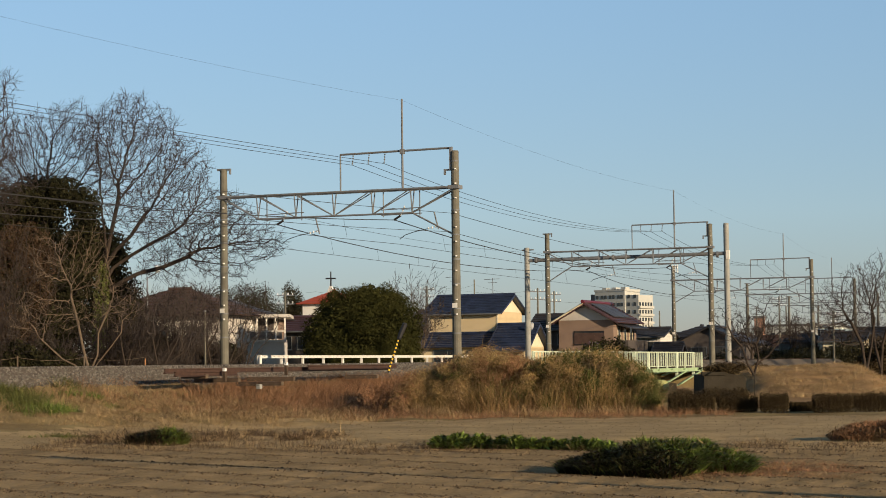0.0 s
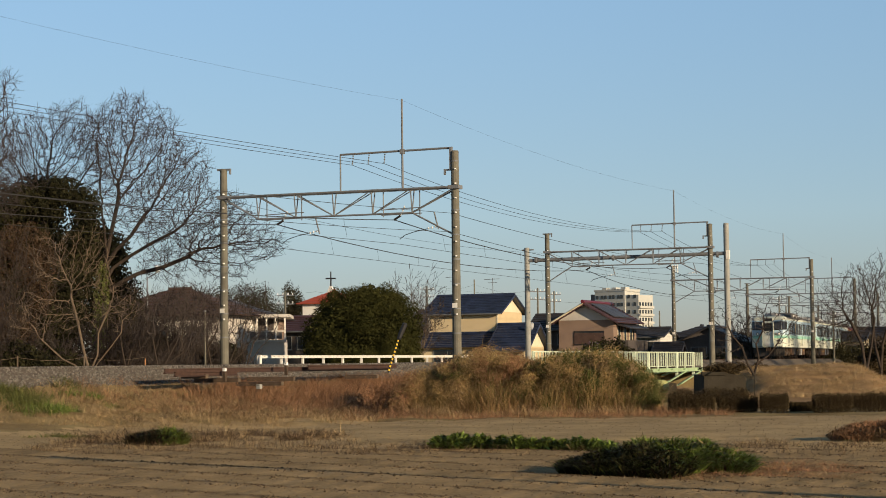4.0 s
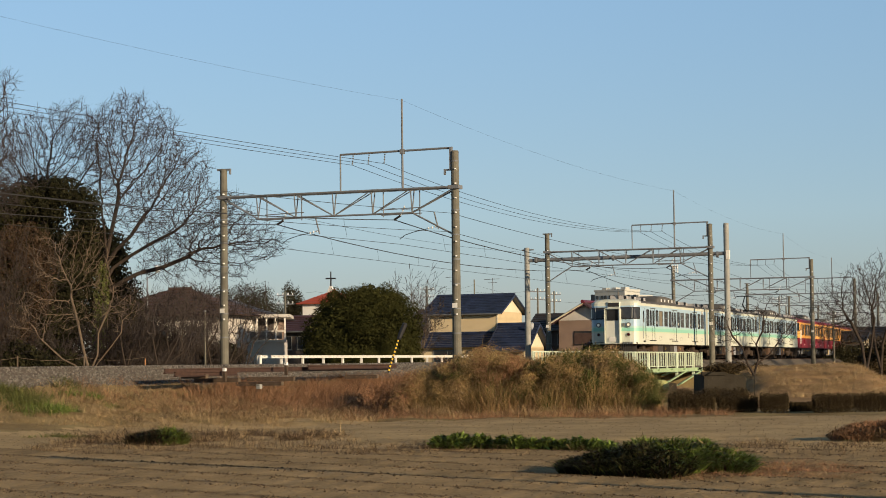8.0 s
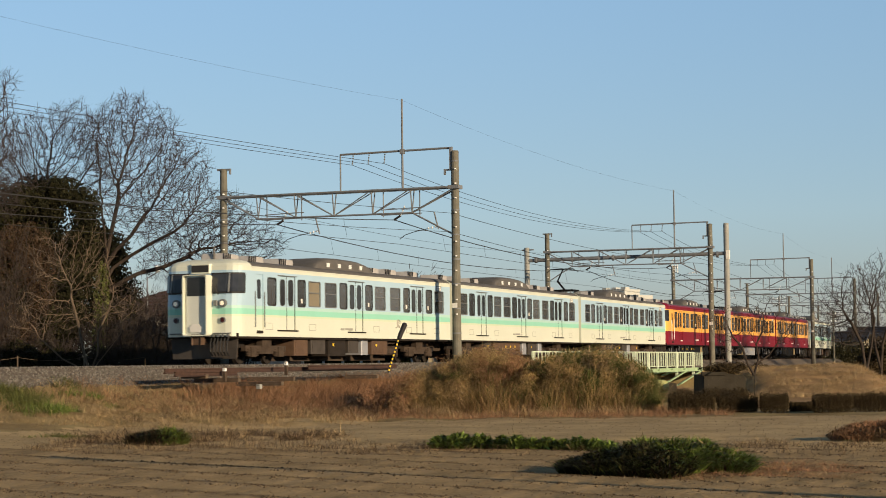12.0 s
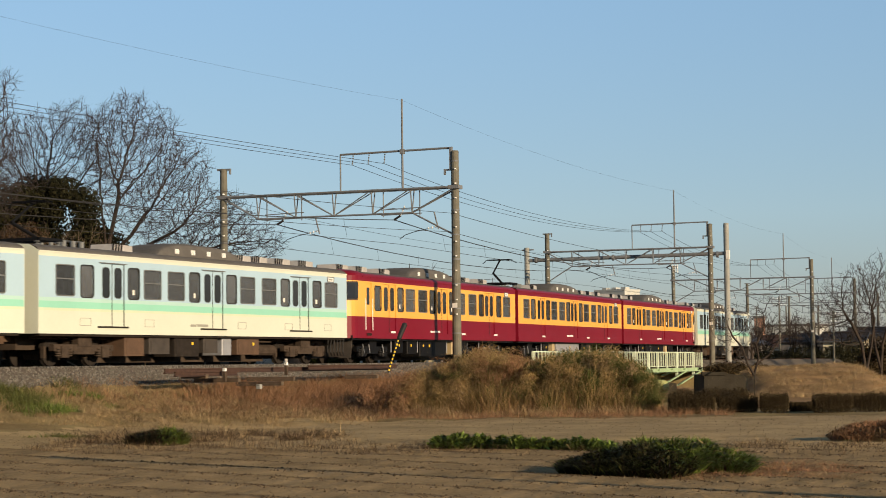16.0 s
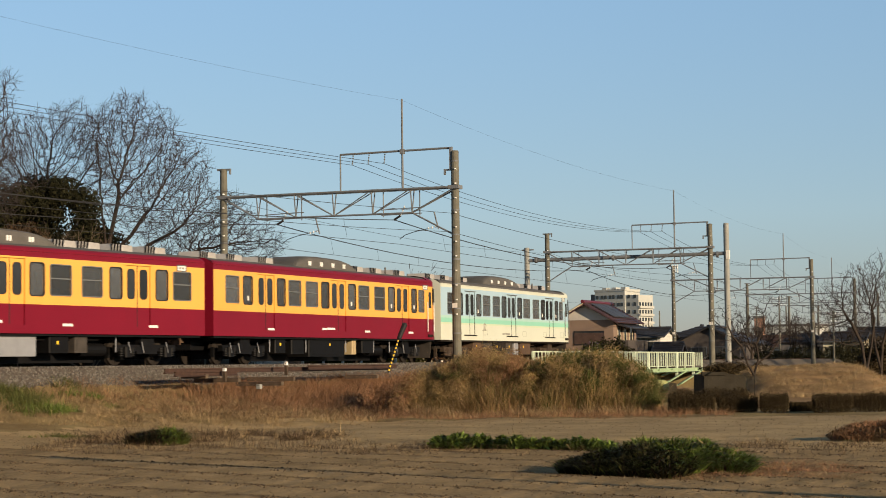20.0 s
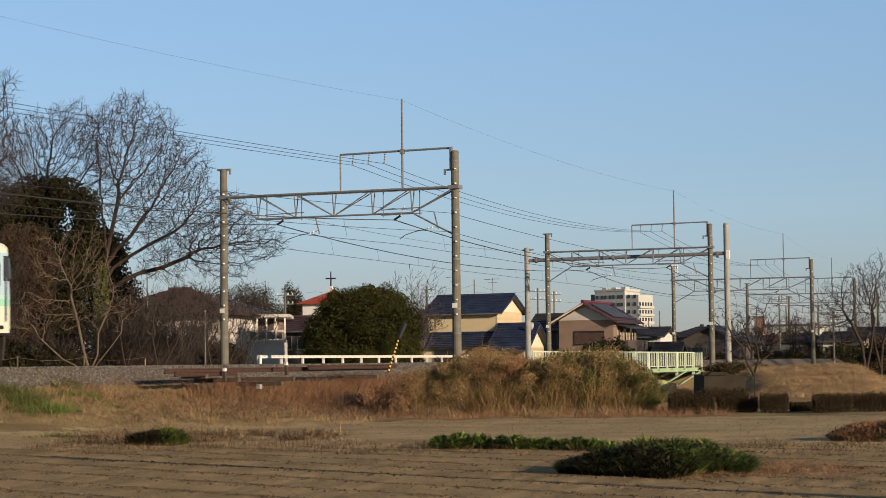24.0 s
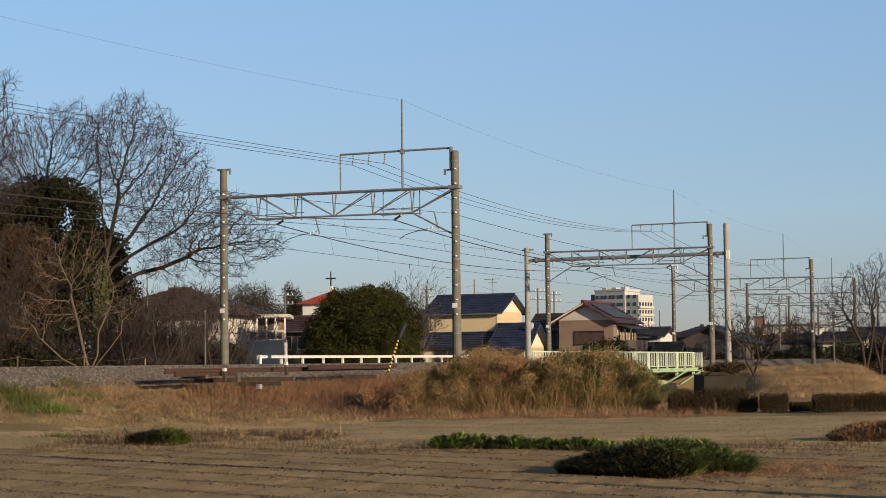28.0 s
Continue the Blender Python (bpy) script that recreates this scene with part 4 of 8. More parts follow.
def railcar(look_name, front_cab, rear_cab, panto, seed, label, boxes):
    liv = LIVERY[look_name]
    bands = liv["bands"]
    r = random.Random(seed)
    car = thing("railcar", label, "train car", group="cars of the train")
    d2y = lambda d: d - 9.75
    wins = list(MID)
    crew = []
    if front_cab:
        wins += [("s", 2.25, 2.88)]
        crew += [(1.35, 1.92)]
    else:
        wins += [("b", 0.85, 1.75), ("s", 2.1, 2.75)]
    if rear_cab:
        wins += [("s", 16.75, 17.25), ("b", 17.5, 18.05)]
        crew += [(18.4, 18.95)]
    else:
        wins += [("s", 16.8, 17.42), ("b", 17.75, 18.7)]
    y0 = -8.7 if front_cab else -9.75
    y1 = 8.7 if rear_cab else 9.75
    for side in (1, -1):
        ops = []
        flip = (lambda a, b: (a, b)) if side > 0 else (lambda a, b: (-b, -a))
        for kind, a, b in wins:
            zr = BIG if kind == "b" else SMALL
            ops.append((*flip(d2y(a), d2y(b)), *zr))
        for a, b in DOORS + [q for q in crew if y0 < d2y(q[0]) and d2y(q[1]) < y1]:
            ops.append((*flip(d2y(a), d2y(b)), 1.22, 3.16))
        lo, hi = flip(y0, y1)
        side_wall(car, ops, bands, lo, hi, side)
        spin = Matrix.Identity(4) if side > 0 else Matrix.Rotation(math.pi, 4, "Z")
        for kind, a, b in wins:
            ya, yb = flip(d2y(a), d2y(b))
            zr, w = (BIG if kind == "b" else SMALL), b - a
            rad = 0.05 if kind == "b" else 0.09
            at = spin @ Matrix.Translation((HALF - 0.022, (ya + yb) / 2, 0))
            blind = kind == "b" and side > 0 and seed == 1 and abs(a - 5.55) < 0.01
            fr = part("window_frame", surround(w, zr, rad, 0.032, "t_frame" if kind == "b" else "t_rubber"), "", car, m=at @ Matrix.Translation((0.024, 0, 0)))
            part("pane", pane(w + 0.08, (zr[0] - 0.04, zr[1] + 0.04), rad, material="t_blind" if blind else "t_glass"), "", fr, m=Matrix.Translation((-0.026, 0, 0)))
            if kind == "b":
                zc = zr[0] + 0.55 * (zr[1] - zr[0])
                part("sash_bar", shared(("sash", round(w, 3)), lambda: Geo().box((-0.03, -w / 2, zc - 0.02), (0.012, w / 2, zc + 0.02)).mesh("sash_bar", "t_frame")), "", fr)
            elif side > 0 and r.random() < 0.6:
                part("sticker", shared("sticker", lambda: Geo().box((0, -0.06, 2.22), (0.006, 0.06, 2.38)).mesh("sticker", "white")), "", fr, m=Matrix.Translation((-0.022, r.uniform(-0.05, 0.08), 0)))
        for a, b in DOORS:
            ya, yb = flip(d2y(a), d2y(b))
            for i in (0, 1):
                w = (yb - ya) / 2
                yc = ya + w * (i + 0.5)
                def leaf():
                    g = Geo()
                    for za, zb, m in bands:
                        p, q = max(za, 1.22), min(zb, 3.16)
                        if q > p:
                            g.box((-0.03, -w / 2 + 0.012, p), (0.0, w / 2 - 0.012, q), [x[2] for x in bands].index(m))
                    return g.mesh("door_leaf", [x[2] for x in bands])
                lf = part("door_leaf", shared(("leaf", look_name, round(w, 3)), leaf), "", car, m=spin @ Matrix.Translation((HALF - 0.035, yc, 0)))
                part("door_window_frame", surround(0.34, (2.12, 3.02), 0.1, 0.028, "t_rubber"), "", lf, m=Matrix.Translation((-0.006, 0, 0)))
                part("door_window", pane(0.36, (2.11, 3.03), 0.1, material="t_pane_dark"), "", lf, m=Matrix.Translation((0.006, 0, 0)))
            if look_name == "pale":
                part("door_sill", shared("doorsill", lambda: Geo().box((-0.04, -0.82, 1.17), (0.035, 0.82, 1.22)).mesh("door_sill", "t_under")), "", car, m=spin @ Matrix.Translation((HALF, (ya + yb) / 2, 0)))
            part("door_rail", shared(("doorrail", look_name), lambda: Geo().box((-0.02, -0.75, 3.16), (0.02, 0.75, 3.19)).mesh("door_rail", "t_frame" if look_name == "pale" else "t_orange")), "", car, m=spin @ Matrix.Translation((HALF, (ya + yb) / 2, 0)))
            for dy in ((-0.64, 0.64) if look_name == "pale" else ()):
                part("door_seal", shared("doorseal", lambda: Geo().box((-0.05, -0.013, 1.22), (-0.02, 0.013, 3.16)).mesh("door_seal", "t_rubber")), "", car, m=spin @ Matrix.Translation((HALF, (ya + yb) / 2 + dy, 0)))
            part("door_gap", shared("doorgap", lambda: Geo().box((-0.05, -0.014, 1.22), (-0.028, 0.014, 3.16)).mesh("door_gap", "t_rubber")), "", car, m=spin @ Matrix.Translation((HALF, (ya + yb) / 2, 0)))
        for a, b in crew:
            ya, yb = flip(d2y(a), d2y(b))
            w = yb - ya
            if not (y0 < d2y(a) and d2y(b) < y1):
                at = spin @ Matrix.Translation((HALF + 0.012, (ya + yb) / 2, 0))
            else:
                at = spin @ Matrix.Translation((HALF - 0.03, (ya + yb) / 2, 0))
            def leaf2():
                g = Geo()
                for za, zb, m in bands:
                    p, q = max(za, 1.22), min(zb, 3.16)
                    if q > p:
                        g.box((-0.03, -w / 2 + 0.015, p), (0.0, w / 2 - 0.015, q), [x[2] for x in bands].index(m))
                return g.mesh("crew_door", [x[2] for x in bands])
            cd = part("crew_door", shared(("crew", look_name, round(w, 3)), leaf2), "", car, m=at)
            part("door_window", pane(0.26, (2.3, 2.98), 0.05, material="t_pane_dark"), "", cd, m=Matrix.Translation((0.01, 0, 0)))
            for dy in (-w / 2 - 0.06, w / 2 + 0.06):
                part("grab_rail", shared(("grab", look_name), lambda: Geo().tube((0.05, 0, 1.3), (0.05, 0, 2.55), 0.02, n=6).mesh("grab_rail", "t_frame" if look_name == "pale" else "insul")), "", cd, m=Matrix.Translation((0, dy, 0)))
            part("step", shared("crewstep", lambda: Geo().box((0.0, -0.22, 1.08), (0.06, 0.22, 1.18)).mesh("step", "t_under")), "", cd)
        # eaves strip, side lamps, number plates and access panels
        part("eaves_strip", Geo().box((HALF - 0.01, lo, 3.385), (HALF + 0.022, hi, 3.425)).move(spin), liv["roofedge"], car)
        if not rear_cab or True:
            sign = part("route_sign", shared("route", lambda: ring_plate(rounded(-0.27, 0.27, 3.06, 3.27, 0.03), rounded(-0.23, 0.23, 3.09, 3.24, 0.02), -0.01, 0.016).mesh("route_sign", "t_frame")), "", car, m=spin @ Matrix.Translation((HALF, (1 if side > 0 else -1) * 8.45, 0)))
            part("sign_face", shared("routeface", lambda: Geo().box((-0.005, -0.235, 3.085), (0.008, 0.235, 3.245)).mesh("sign_face", "t_sign")), "", sign)
            part("sign_bar", shared("routebar", lambda: Geo().box((0.006, -0.14, 3.13), (0.011, -0.02, 3.2)).box((0.006, 0.02, 3.13), (0.011, 0.14, 3.2)).mesh("sign_bar", "t_mark")), "", sign)
        part("number_plate", shared(("number", look_name), lambda: Geo().box((-0.005, -0.55, 1.26), (0.006, -0.2, 1.34)).box((-0.005, -0.15, 1.27), (0.006, 0.55, 1.35)).mesh("number_plate", "t_mark" if look_name == "pale" else "insul")), "", car, m=spin @ Matrix.Translation((HALF, -0.9, 0)))
        if look_name == "warm":
            for yy in (-5.6, 2.6, 6.9):
                part("builder_plate", shared("plate", lambda: Geo().box((-0.005, -0.24, 1.2), (0.008, 0.24, 1.28)).mesh("builder_plate", "insul")), "", car, m=spin @ Matrix.Translation((HALF, yy, 0)))
        else:
            for yy in (-7.4, -3.9, 1.9, 5.2, 8.2):
                part("access_panel", shared("panel", lambda: ring_plate(rounded(-0.28, 0.28, 1.22, 1.46, 0.02), rounded(-0.265, 0.265, 1.235, 1.445, 0.02), -0.005, 0.005).mesh("access_panel", "t_mark")), "", car, m=spin @ Matrix.Translation((HALF, yy, 0)))
            if seed in (1, 7):
                mk = Geo()
                yy = 4.0 if seed == 1 else -4.1
                mk.tube((0, yy - 0.05, 1.75), (0, yy - 0.05, 1.45), 0.03, n=4).tube((0, yy - 0.05, 1.45), (0, yy - 0.2, 1.42), 0.03, n=4).tube((0, yy + 0.05, 1.42), (0, yy + 0.05, 1.75), 0.03, n=4).tube((0, yy + 0.05, 1.75), (0, yy + 0.25, 1.7), 0.03, n=4).tube((0, yy + 0.25, 1.7), (0, yy + 0.22, 1.58), 0.03, n=4).tube((0, yy + 0.05, 1.58), (0, yy + 0.25, 1.42), 0.03, n=4)
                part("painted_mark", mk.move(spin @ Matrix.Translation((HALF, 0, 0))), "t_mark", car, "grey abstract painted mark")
    for i, y in enumerate((-8.3, -4.6, -3.3, -2.0, 0.9, 2.3, 3.6, 5.0, 8.2)):
        for x in (-1.42, 0.55):
            part("seat", shared(("seat", x), lambda: Geo().box((x, -0.45, 1.1), (x + 0.85, 0.45, 1.5), cut=0.05).box((x, -0.08, 1.5), (x + 0.85, 0.08, 2.32), cut=0.05).mesh("seat", "t_seat")), "", car, m=Matrix.Translation((0, y, 0)))
    # roof shell
    edge = [(HALF - 0.01, 3.42), (1.44, 3.47), (1.36, 3.53), (1.15, 3.60), (0.75, 3.66), (0.0, 3.70)]
    ring = edge + [(-x, z) for x, z in edge[-2::-1]]
    g = Geo()
    n = len(ring)
    v = [(x, y0, z) for x, z in ring] + [(x, y1, z) for x, z in ring]
    cut = 2 if look_name == "warm" else 1
    for i in range(n - 1):
        near_edge = i < cut or i >= n - 1 - cut
        g.add([v[i], v[i + 1], v[n + i + 1], v[n + i]], [(0, 1, 2, 3)], 1 if near_edge and look_name == "warm" else 0)
    part("roof", g, ["t_roof", "t_red"], car, smooth=False)
    part("floor_frame", Geo().box((-1.4, -9.6, 0.9), (1.4, 9.6, 1.08)), "t_black" if look_name == "warm" else "t_under", car)
    # ends
    for end, cab in ((-1, front_cab), (1, rear_cab)):
        if cab:
            nose(car, bands, liv, end)
        else:
            g = Geo()
            ya, yb, w = end * 9.75 - 0.02, end * 9.75 + 0.02, HALF - 0.002
            zs = [bands[0][0]] + [b[1] for b in bands]
            v = [p for z in zs for p in ((-w, ya, z), (w, ya, z), (w, yb, z), (-w, yb, z))]
            g.add(v, [(0, 1, 2, 3)], 0)
            for k in range(len(bands)):
                n0 = len(g.v) - len(v)
                g.f += [tuple(n0 + 4 * k + q for q in (i, (i + 1) % 4, 4 + (i + 1) % 4, 4 + i)) for i in range(4)]
                g.k += [k] * 4
            part("end_wall", g, [liv["nose"]] * len(bands), car)
            g = Geo()
            g.prism([(HALF - 0.01, 3.42), (1.15, 3.6), (0, 3.7), (-1.15, 3.6), (-HALF + 0.01, 3.42)], "y", end * 9.73, end * 9.76, 0)
            part("end_cap", g, bands[-1][2], car)
            bel = ring_plate(rounded(-0.52, 0.52, 1.0, 3.15, 0.08), rounded(-0.4, 0.4, 1.08, 3.04, 0.06), 0, 0.24)
            bel.move(Matrix.Rotation(end * math.pi / 2, 4, "Z") @ Matrix.Translation((9.75, 0, 0)))
            part("gangway_bellows", bel, "t_under", car)
            part("end_door", Geo().box((-0.4, end * 9.72, 1.05), (0.4, end * 9.80, 3.04)), "t_box", car)
        coupler(car, end)
    # roof equipment
    ac = Geo()
    hump = [(-2.75, 3.62), (-2.4, 3.82), (-1.95, 3.97), (-1.4, 4.07), (-0.6, 4.1), (0.8, 4.08), (1.6, 4.04), (2.1, 3.97), (2.5, 3.84), (2.75, 3.62)]
    prof = [(1.0, 0.0), (0.99, 0.55), (0.93, 0.82), (0.8, 0.95), (0.45, 1.0), (-0.45, 1.0), (-0.8, 0.95), (-0.93, 0.82), (-0.99, 0.55), (-1.0, 0.0)]
    v = [(0.99 * px, y, 3.58 + (z - 3.58) * pz) for y, z in hump for px, pz in prof]
    ac.add(v, [(j * 10 + i, j * 10 + i + 1, j * 10 + i + 11, j * 10 + i + 10) for j in range(9) for i in range(9)])
    unit = part("air_conditioner", ac, "t_roof", car, "rounded grey air-conditioning fairing")
    for i in range(4):
        yy = -1.5 + 1.0 * i
        for sx in (-1, 1):
            part("intake", shared(("intake", sx), lambda: Geo().box((sx * 0.99 - 0.01, -0.11, 3.7), (sx * 0.99 + 0.012, -0.02, 3.86)).box((sx * 0.99 - 0.01, 0.02, 3.7), (sx * 0.99 + 0.012, 0.11, 3.86)).mesh("intake", "t_sign")), "", unit, m=Matrix.Translation((0, yy, 0)))
    for y in ((-8.3, -6.4, -4.0, 3.9, 5.7, 8.1) if not panto else (-3.9, 3.7, 4.9, 6.6, 8.4)):
        vent(car, y)
    if panto:
        pantograph(car, -8.15, True)
    if front_cab and seed == 1:
        part("antenna", Geo().tube((0.1, -8.9, 3.66), (0.1, -8.9, 4.15), 0.05, 0.035, n=8), "t_roof", car)
    if rear_cab:
        part("antenna", Geo().tube((0.2, 7.2, 3.66), (0.2, 7.2, 4.0), 0.04, n=8), "t_roof", car)
    # underframe
    um = "t_black" if look_name == "warm" else "t_dust"
    for y in (-7.0, 7.0):
        bogie(car, y, True, um)
        for yy in (y - 1.05, y + 1.05):
            wheelset(car, yy)
    for i, (a, b, lo_z, m) in enumerate(boxes):
        for sx in (1, -1):
            x0, x1 = (0.35, 1.28) if sx > 0 else (-1.28, -0.35)
            bx = part("equipment_box", Geo().box((x0, a, lo_z), (x1, b, 0.9), cut=0.03), m, car)
            part("box_lid", Geo().box((x0 - 0.015 if sx < 0 else x1 - 0.01, a + 0.06, lo_z + 0.08), (x0 + 0.01 if sx < 0 else x1 + 0.015, b - 0.06, 0.82)), m, bx)
            for q in range(int((b - a) / 0.7)):
                part("caution_plate", shared(("caution", sx), lambda: Geo().box((sx * 1.3 - 0.004, -0.05, 0.66), (sx * 1.3 + 0.004, 0.05, 0.76)).mesh("caution_plate", "yellow")), "", bx, m=Matrix.Translation((0, a + 0.35 + 0.7 * q, 0))) if r.random() < 0.45 else None
    part("center_sill", Geo().box((-0.32, -5.3, 0.1), (0.32, 5.3, 0.9)).box((-0.3, -9.3, 0.5), (0.3, -5.3, 0.9)).box((-0.3, 5.3, 0.5), (0.3, 9.3, 0.9)), um, car)
    h = Geo().tube((0.7, -9.2, 0.86), (0.7, 9.2, 0.86), 0.05, n=6).tube((1.05, -4.2, 0.8), (1.05, 4.6, 0.8), 0.03, n=5)
    part("brake_pipe", h, um, car)
    part("air_tank", Geo().tube((0.8, 3.9, 0.5), (0.8, 5.1, 0.5), 0.2, n=12), um, car)
    for yy in (-5.2, -2.3, 1.15, 3.75, 5.3) if look_name == "warm" else ():
        part("hanging_pipe", Geo().tube((1.2, yy, 0.9), (1.2, yy, 0.42), 0.022, n=6), "t_silver", car)
    for yy in (-8.2, -7.6, -6.2, 5.9, 6.6, 7.9) if look_name == "warm" else ():
        part("brake_lever", Geo().tube((1.24, yy, 0.75), (1.24, yy + 0.12, 0.4), 0.018, n=5), "t_silver", car)
    return car


PALE_BOXES = [(-5.0, -3.9, 0.3, "t_rust"), (-3.6, -2.4, 0.36, "t_box"), (-2.1, -0.6, 0.28, "t_under"), (-0.3, 0.6, 0.4, "t_box"), (0.9, 1.5, 0.32, "t_silver"), (1.9, 3.4, 0.34, "t_rust")]
PALE_LONG = [(-5.0, -4.1, 0.36, "t_box"), (-3.8, 0.2, 0.3, "t_rust"), (0.6, 1.2, 0.34, "t_silver"), (1.6, 2.9, 0.3, "t_box"), (3.2, 3.7, 0.4, "t_silver")]
DARK_BOXES = [(-4.9, -4.1, 0.4, "t_black"), (-3.6, -2.6, 0.36, "t_black"), (-2.2, 0.9, 0.26, "t_black"), (1.6, 1.95, 0.34, "t_tan"), (2.5, 3.6, 0.4, "t_black")]
DARK_SILVER = [(-5.0, -4.2, 0.4, "t_black"), (-3.45, -3.1, 0.34, "t_tan"), (-2.8, 1.4, 0.3, "t_silver"), (2.0, 2.9, 0.4, "t_black"), (3.2, 3.8, 0.4, "t_box")]
PALE_LABEL = "pale blue and cream railcar with mint band"
WARM_LABEL = "yellow-orange railcar with deep red lower side"
CARS = [
    railcar("pale", True, False, False, 1, PALE_LABEL + ", lit headlamps", PALE_BOXES),
    railcar("pale", False, False, False, 2, PALE_LABEL, PALE_LONG),
    railcar("pale", False, False, True, 3, PALE_LABEL + ", raised pantograph", PALE_BOXES),
    railcar("warm", True, False, False, 4, WARM_LABEL + ", rounded front cab", DARK_BOXES),
    railcar("warm", False, False, True, 5, WARM_LABEL + ", raised pantograph", DARK_SILVER),
    railcar("warm", False, True, False, 6, WARM_LABEL + ", rounded rear cab", DARK_BOXES),
    railcar("pale", False, True, False, 7, PALE_LABEL + ", rear cab", PALE_BOXES),
]


def train_front(t):
    """How far along the line the train's front coupler stands."""
    return 7.965 - 12.796 * (t - 15) + 0.02019 * (t - 15) ** 2 + 0.0006 * max(0.0, t - 15) ** 3 - 0.45 * math.exp(-((t - 11.5) / 1.4) ** 2)


def motions():
    spins = [(i / 30.0, pose(0, 0, 0.43, math.degrees(-train_front(i / 30.0) / 0.43) % 360)) for i in range(841)]
    for ob, y in WHEELS:
        walk(ob, [(t, Matrix.Translation((0, y, 0)) @ m) for t, m in spins])
    for k, car in enumerate(CARS):
        rows = []
        for i in range(57):
            t = 0.5 * i
            s = train_front(t) + 20 * k
            (xa, ya, _), (xb, yb, _) = line(s + 3.0), line(s + 17.0)
            th = math.atan2(xb - xa, yb - ya)
            rows.append((t, pose((xa + xb) / 2, (ya + yb) / 2, RAIL, 0, 0, -math.degrees(th))))
        walk(car, rows)
# ---------- plants ----------
def grow(rng, out, p, d, length, r, level, last, kids, ratio, wob, lift, thin=0.0075, fan=(0.45, 0.95)):
    n = 4 if level < 2 else 3 if level < last else 2
    step = length / n
    for i in range(n):
        d = (d + Vector((rng.gauss(0, wob), rng.gauss(0, wob), rng.gauss(0, wob) + lift))).normalized()
        q = p + d * step
        r1 = max(thin, r * (1 - 0.62 * (i + 1) / n))
        out.append((p, q, max(thin, r * (1 - 0.62 * i / n)), r1, level))
        if level < last and (i > 0 or level > 0):
            m = kids // n + (1 if rng.random() < (kids % n) / n else 0)
            for _ in range(m):
                side = d.orthogonal().normalized()
                side.rotate(Matrix.Rotation(rng.uniform(0, 6.283), 3, d))
                c = (d * math.cos(a := rng.uniform(*fan)) + side * math.sin(a)).normalized()
                grow(rng, out, p.lerp(q, rng.uniform(0.2, 1.0)), c, length * ratio * rng.uniform(0.65, 1.15), r1 * 0.62, level + 1, last, kids, ratio, wob, lift, thin, fan)
        p = q
    if level < last:
        grow(rng, out, p, d, length * ratio * 0.9, r * 0.38, level + 1, last, kids, ratio, wob, lift, thin, fan)


def bare_tree(name, label, base, limbs, seed, last=5, kids=5, ratio=0.6, wob=0.13, lift=0.05, bark="bark", trunk=None, thin=0.0075, category="tree", size=1.0, fan=(0.45, 0.95)):
    """limbs: (direction, length, radius, height of the fork). trunk: (height, radius, lean)."""
    rng = random.Random(seed)
    segs = []
    base = Vector(base)
    e = thing(name, label, category, Matrix.Translation(base) @ Matrix.Diagonal((size, size, size, 1)))
    g = Geo()
    if trunk:
        h, r, lean = trunk
        pts = [Vector((lean[0] * (i / 5) + rng.gauss(0, 0.03), lean[1] * (i / 5), h * i / 5 - 0.4 * (i == 0))) for i in range(6)]
        for i in range(5):
            g.tube(pts[i], pts[i + 1], r * (1.25 if i == 0 else 1 - 0.09 * i), r * (1 - 0.09 * (i + 1)), n=9)
        part("trunk", g, bark, e)
    for d, length, r, z in limbs:
        f = z / trunk[0] if trunk else 0
        p = Vector((trunk[2][0] * f, trunk[2][1] * f, z)) if trunk else Vector((rng.gauss(0, 0.12), rng.gauss(0, 0.1), z - 0.2))
        mine = []
        grow(rng, mine, p, Vector(d).normalized(), length, r, 1, last, kids, ratio, wob, lift, thin, fan)
        big = Geo()
        for p, q, a, b, lev in mine:
            if lev <= 2:
                big.tube(p, q, a, b, n=6, caps=False)
        part("limb", big, bark, e)
        segs += [q for q in mine if q[4] > 2]
    fine = Geo()
    for p, q, a, b, lev in segs:
        fine.tube(p, q, a, b, n=3, caps=False)
    part("crown", fine, "twig", e)
    return e


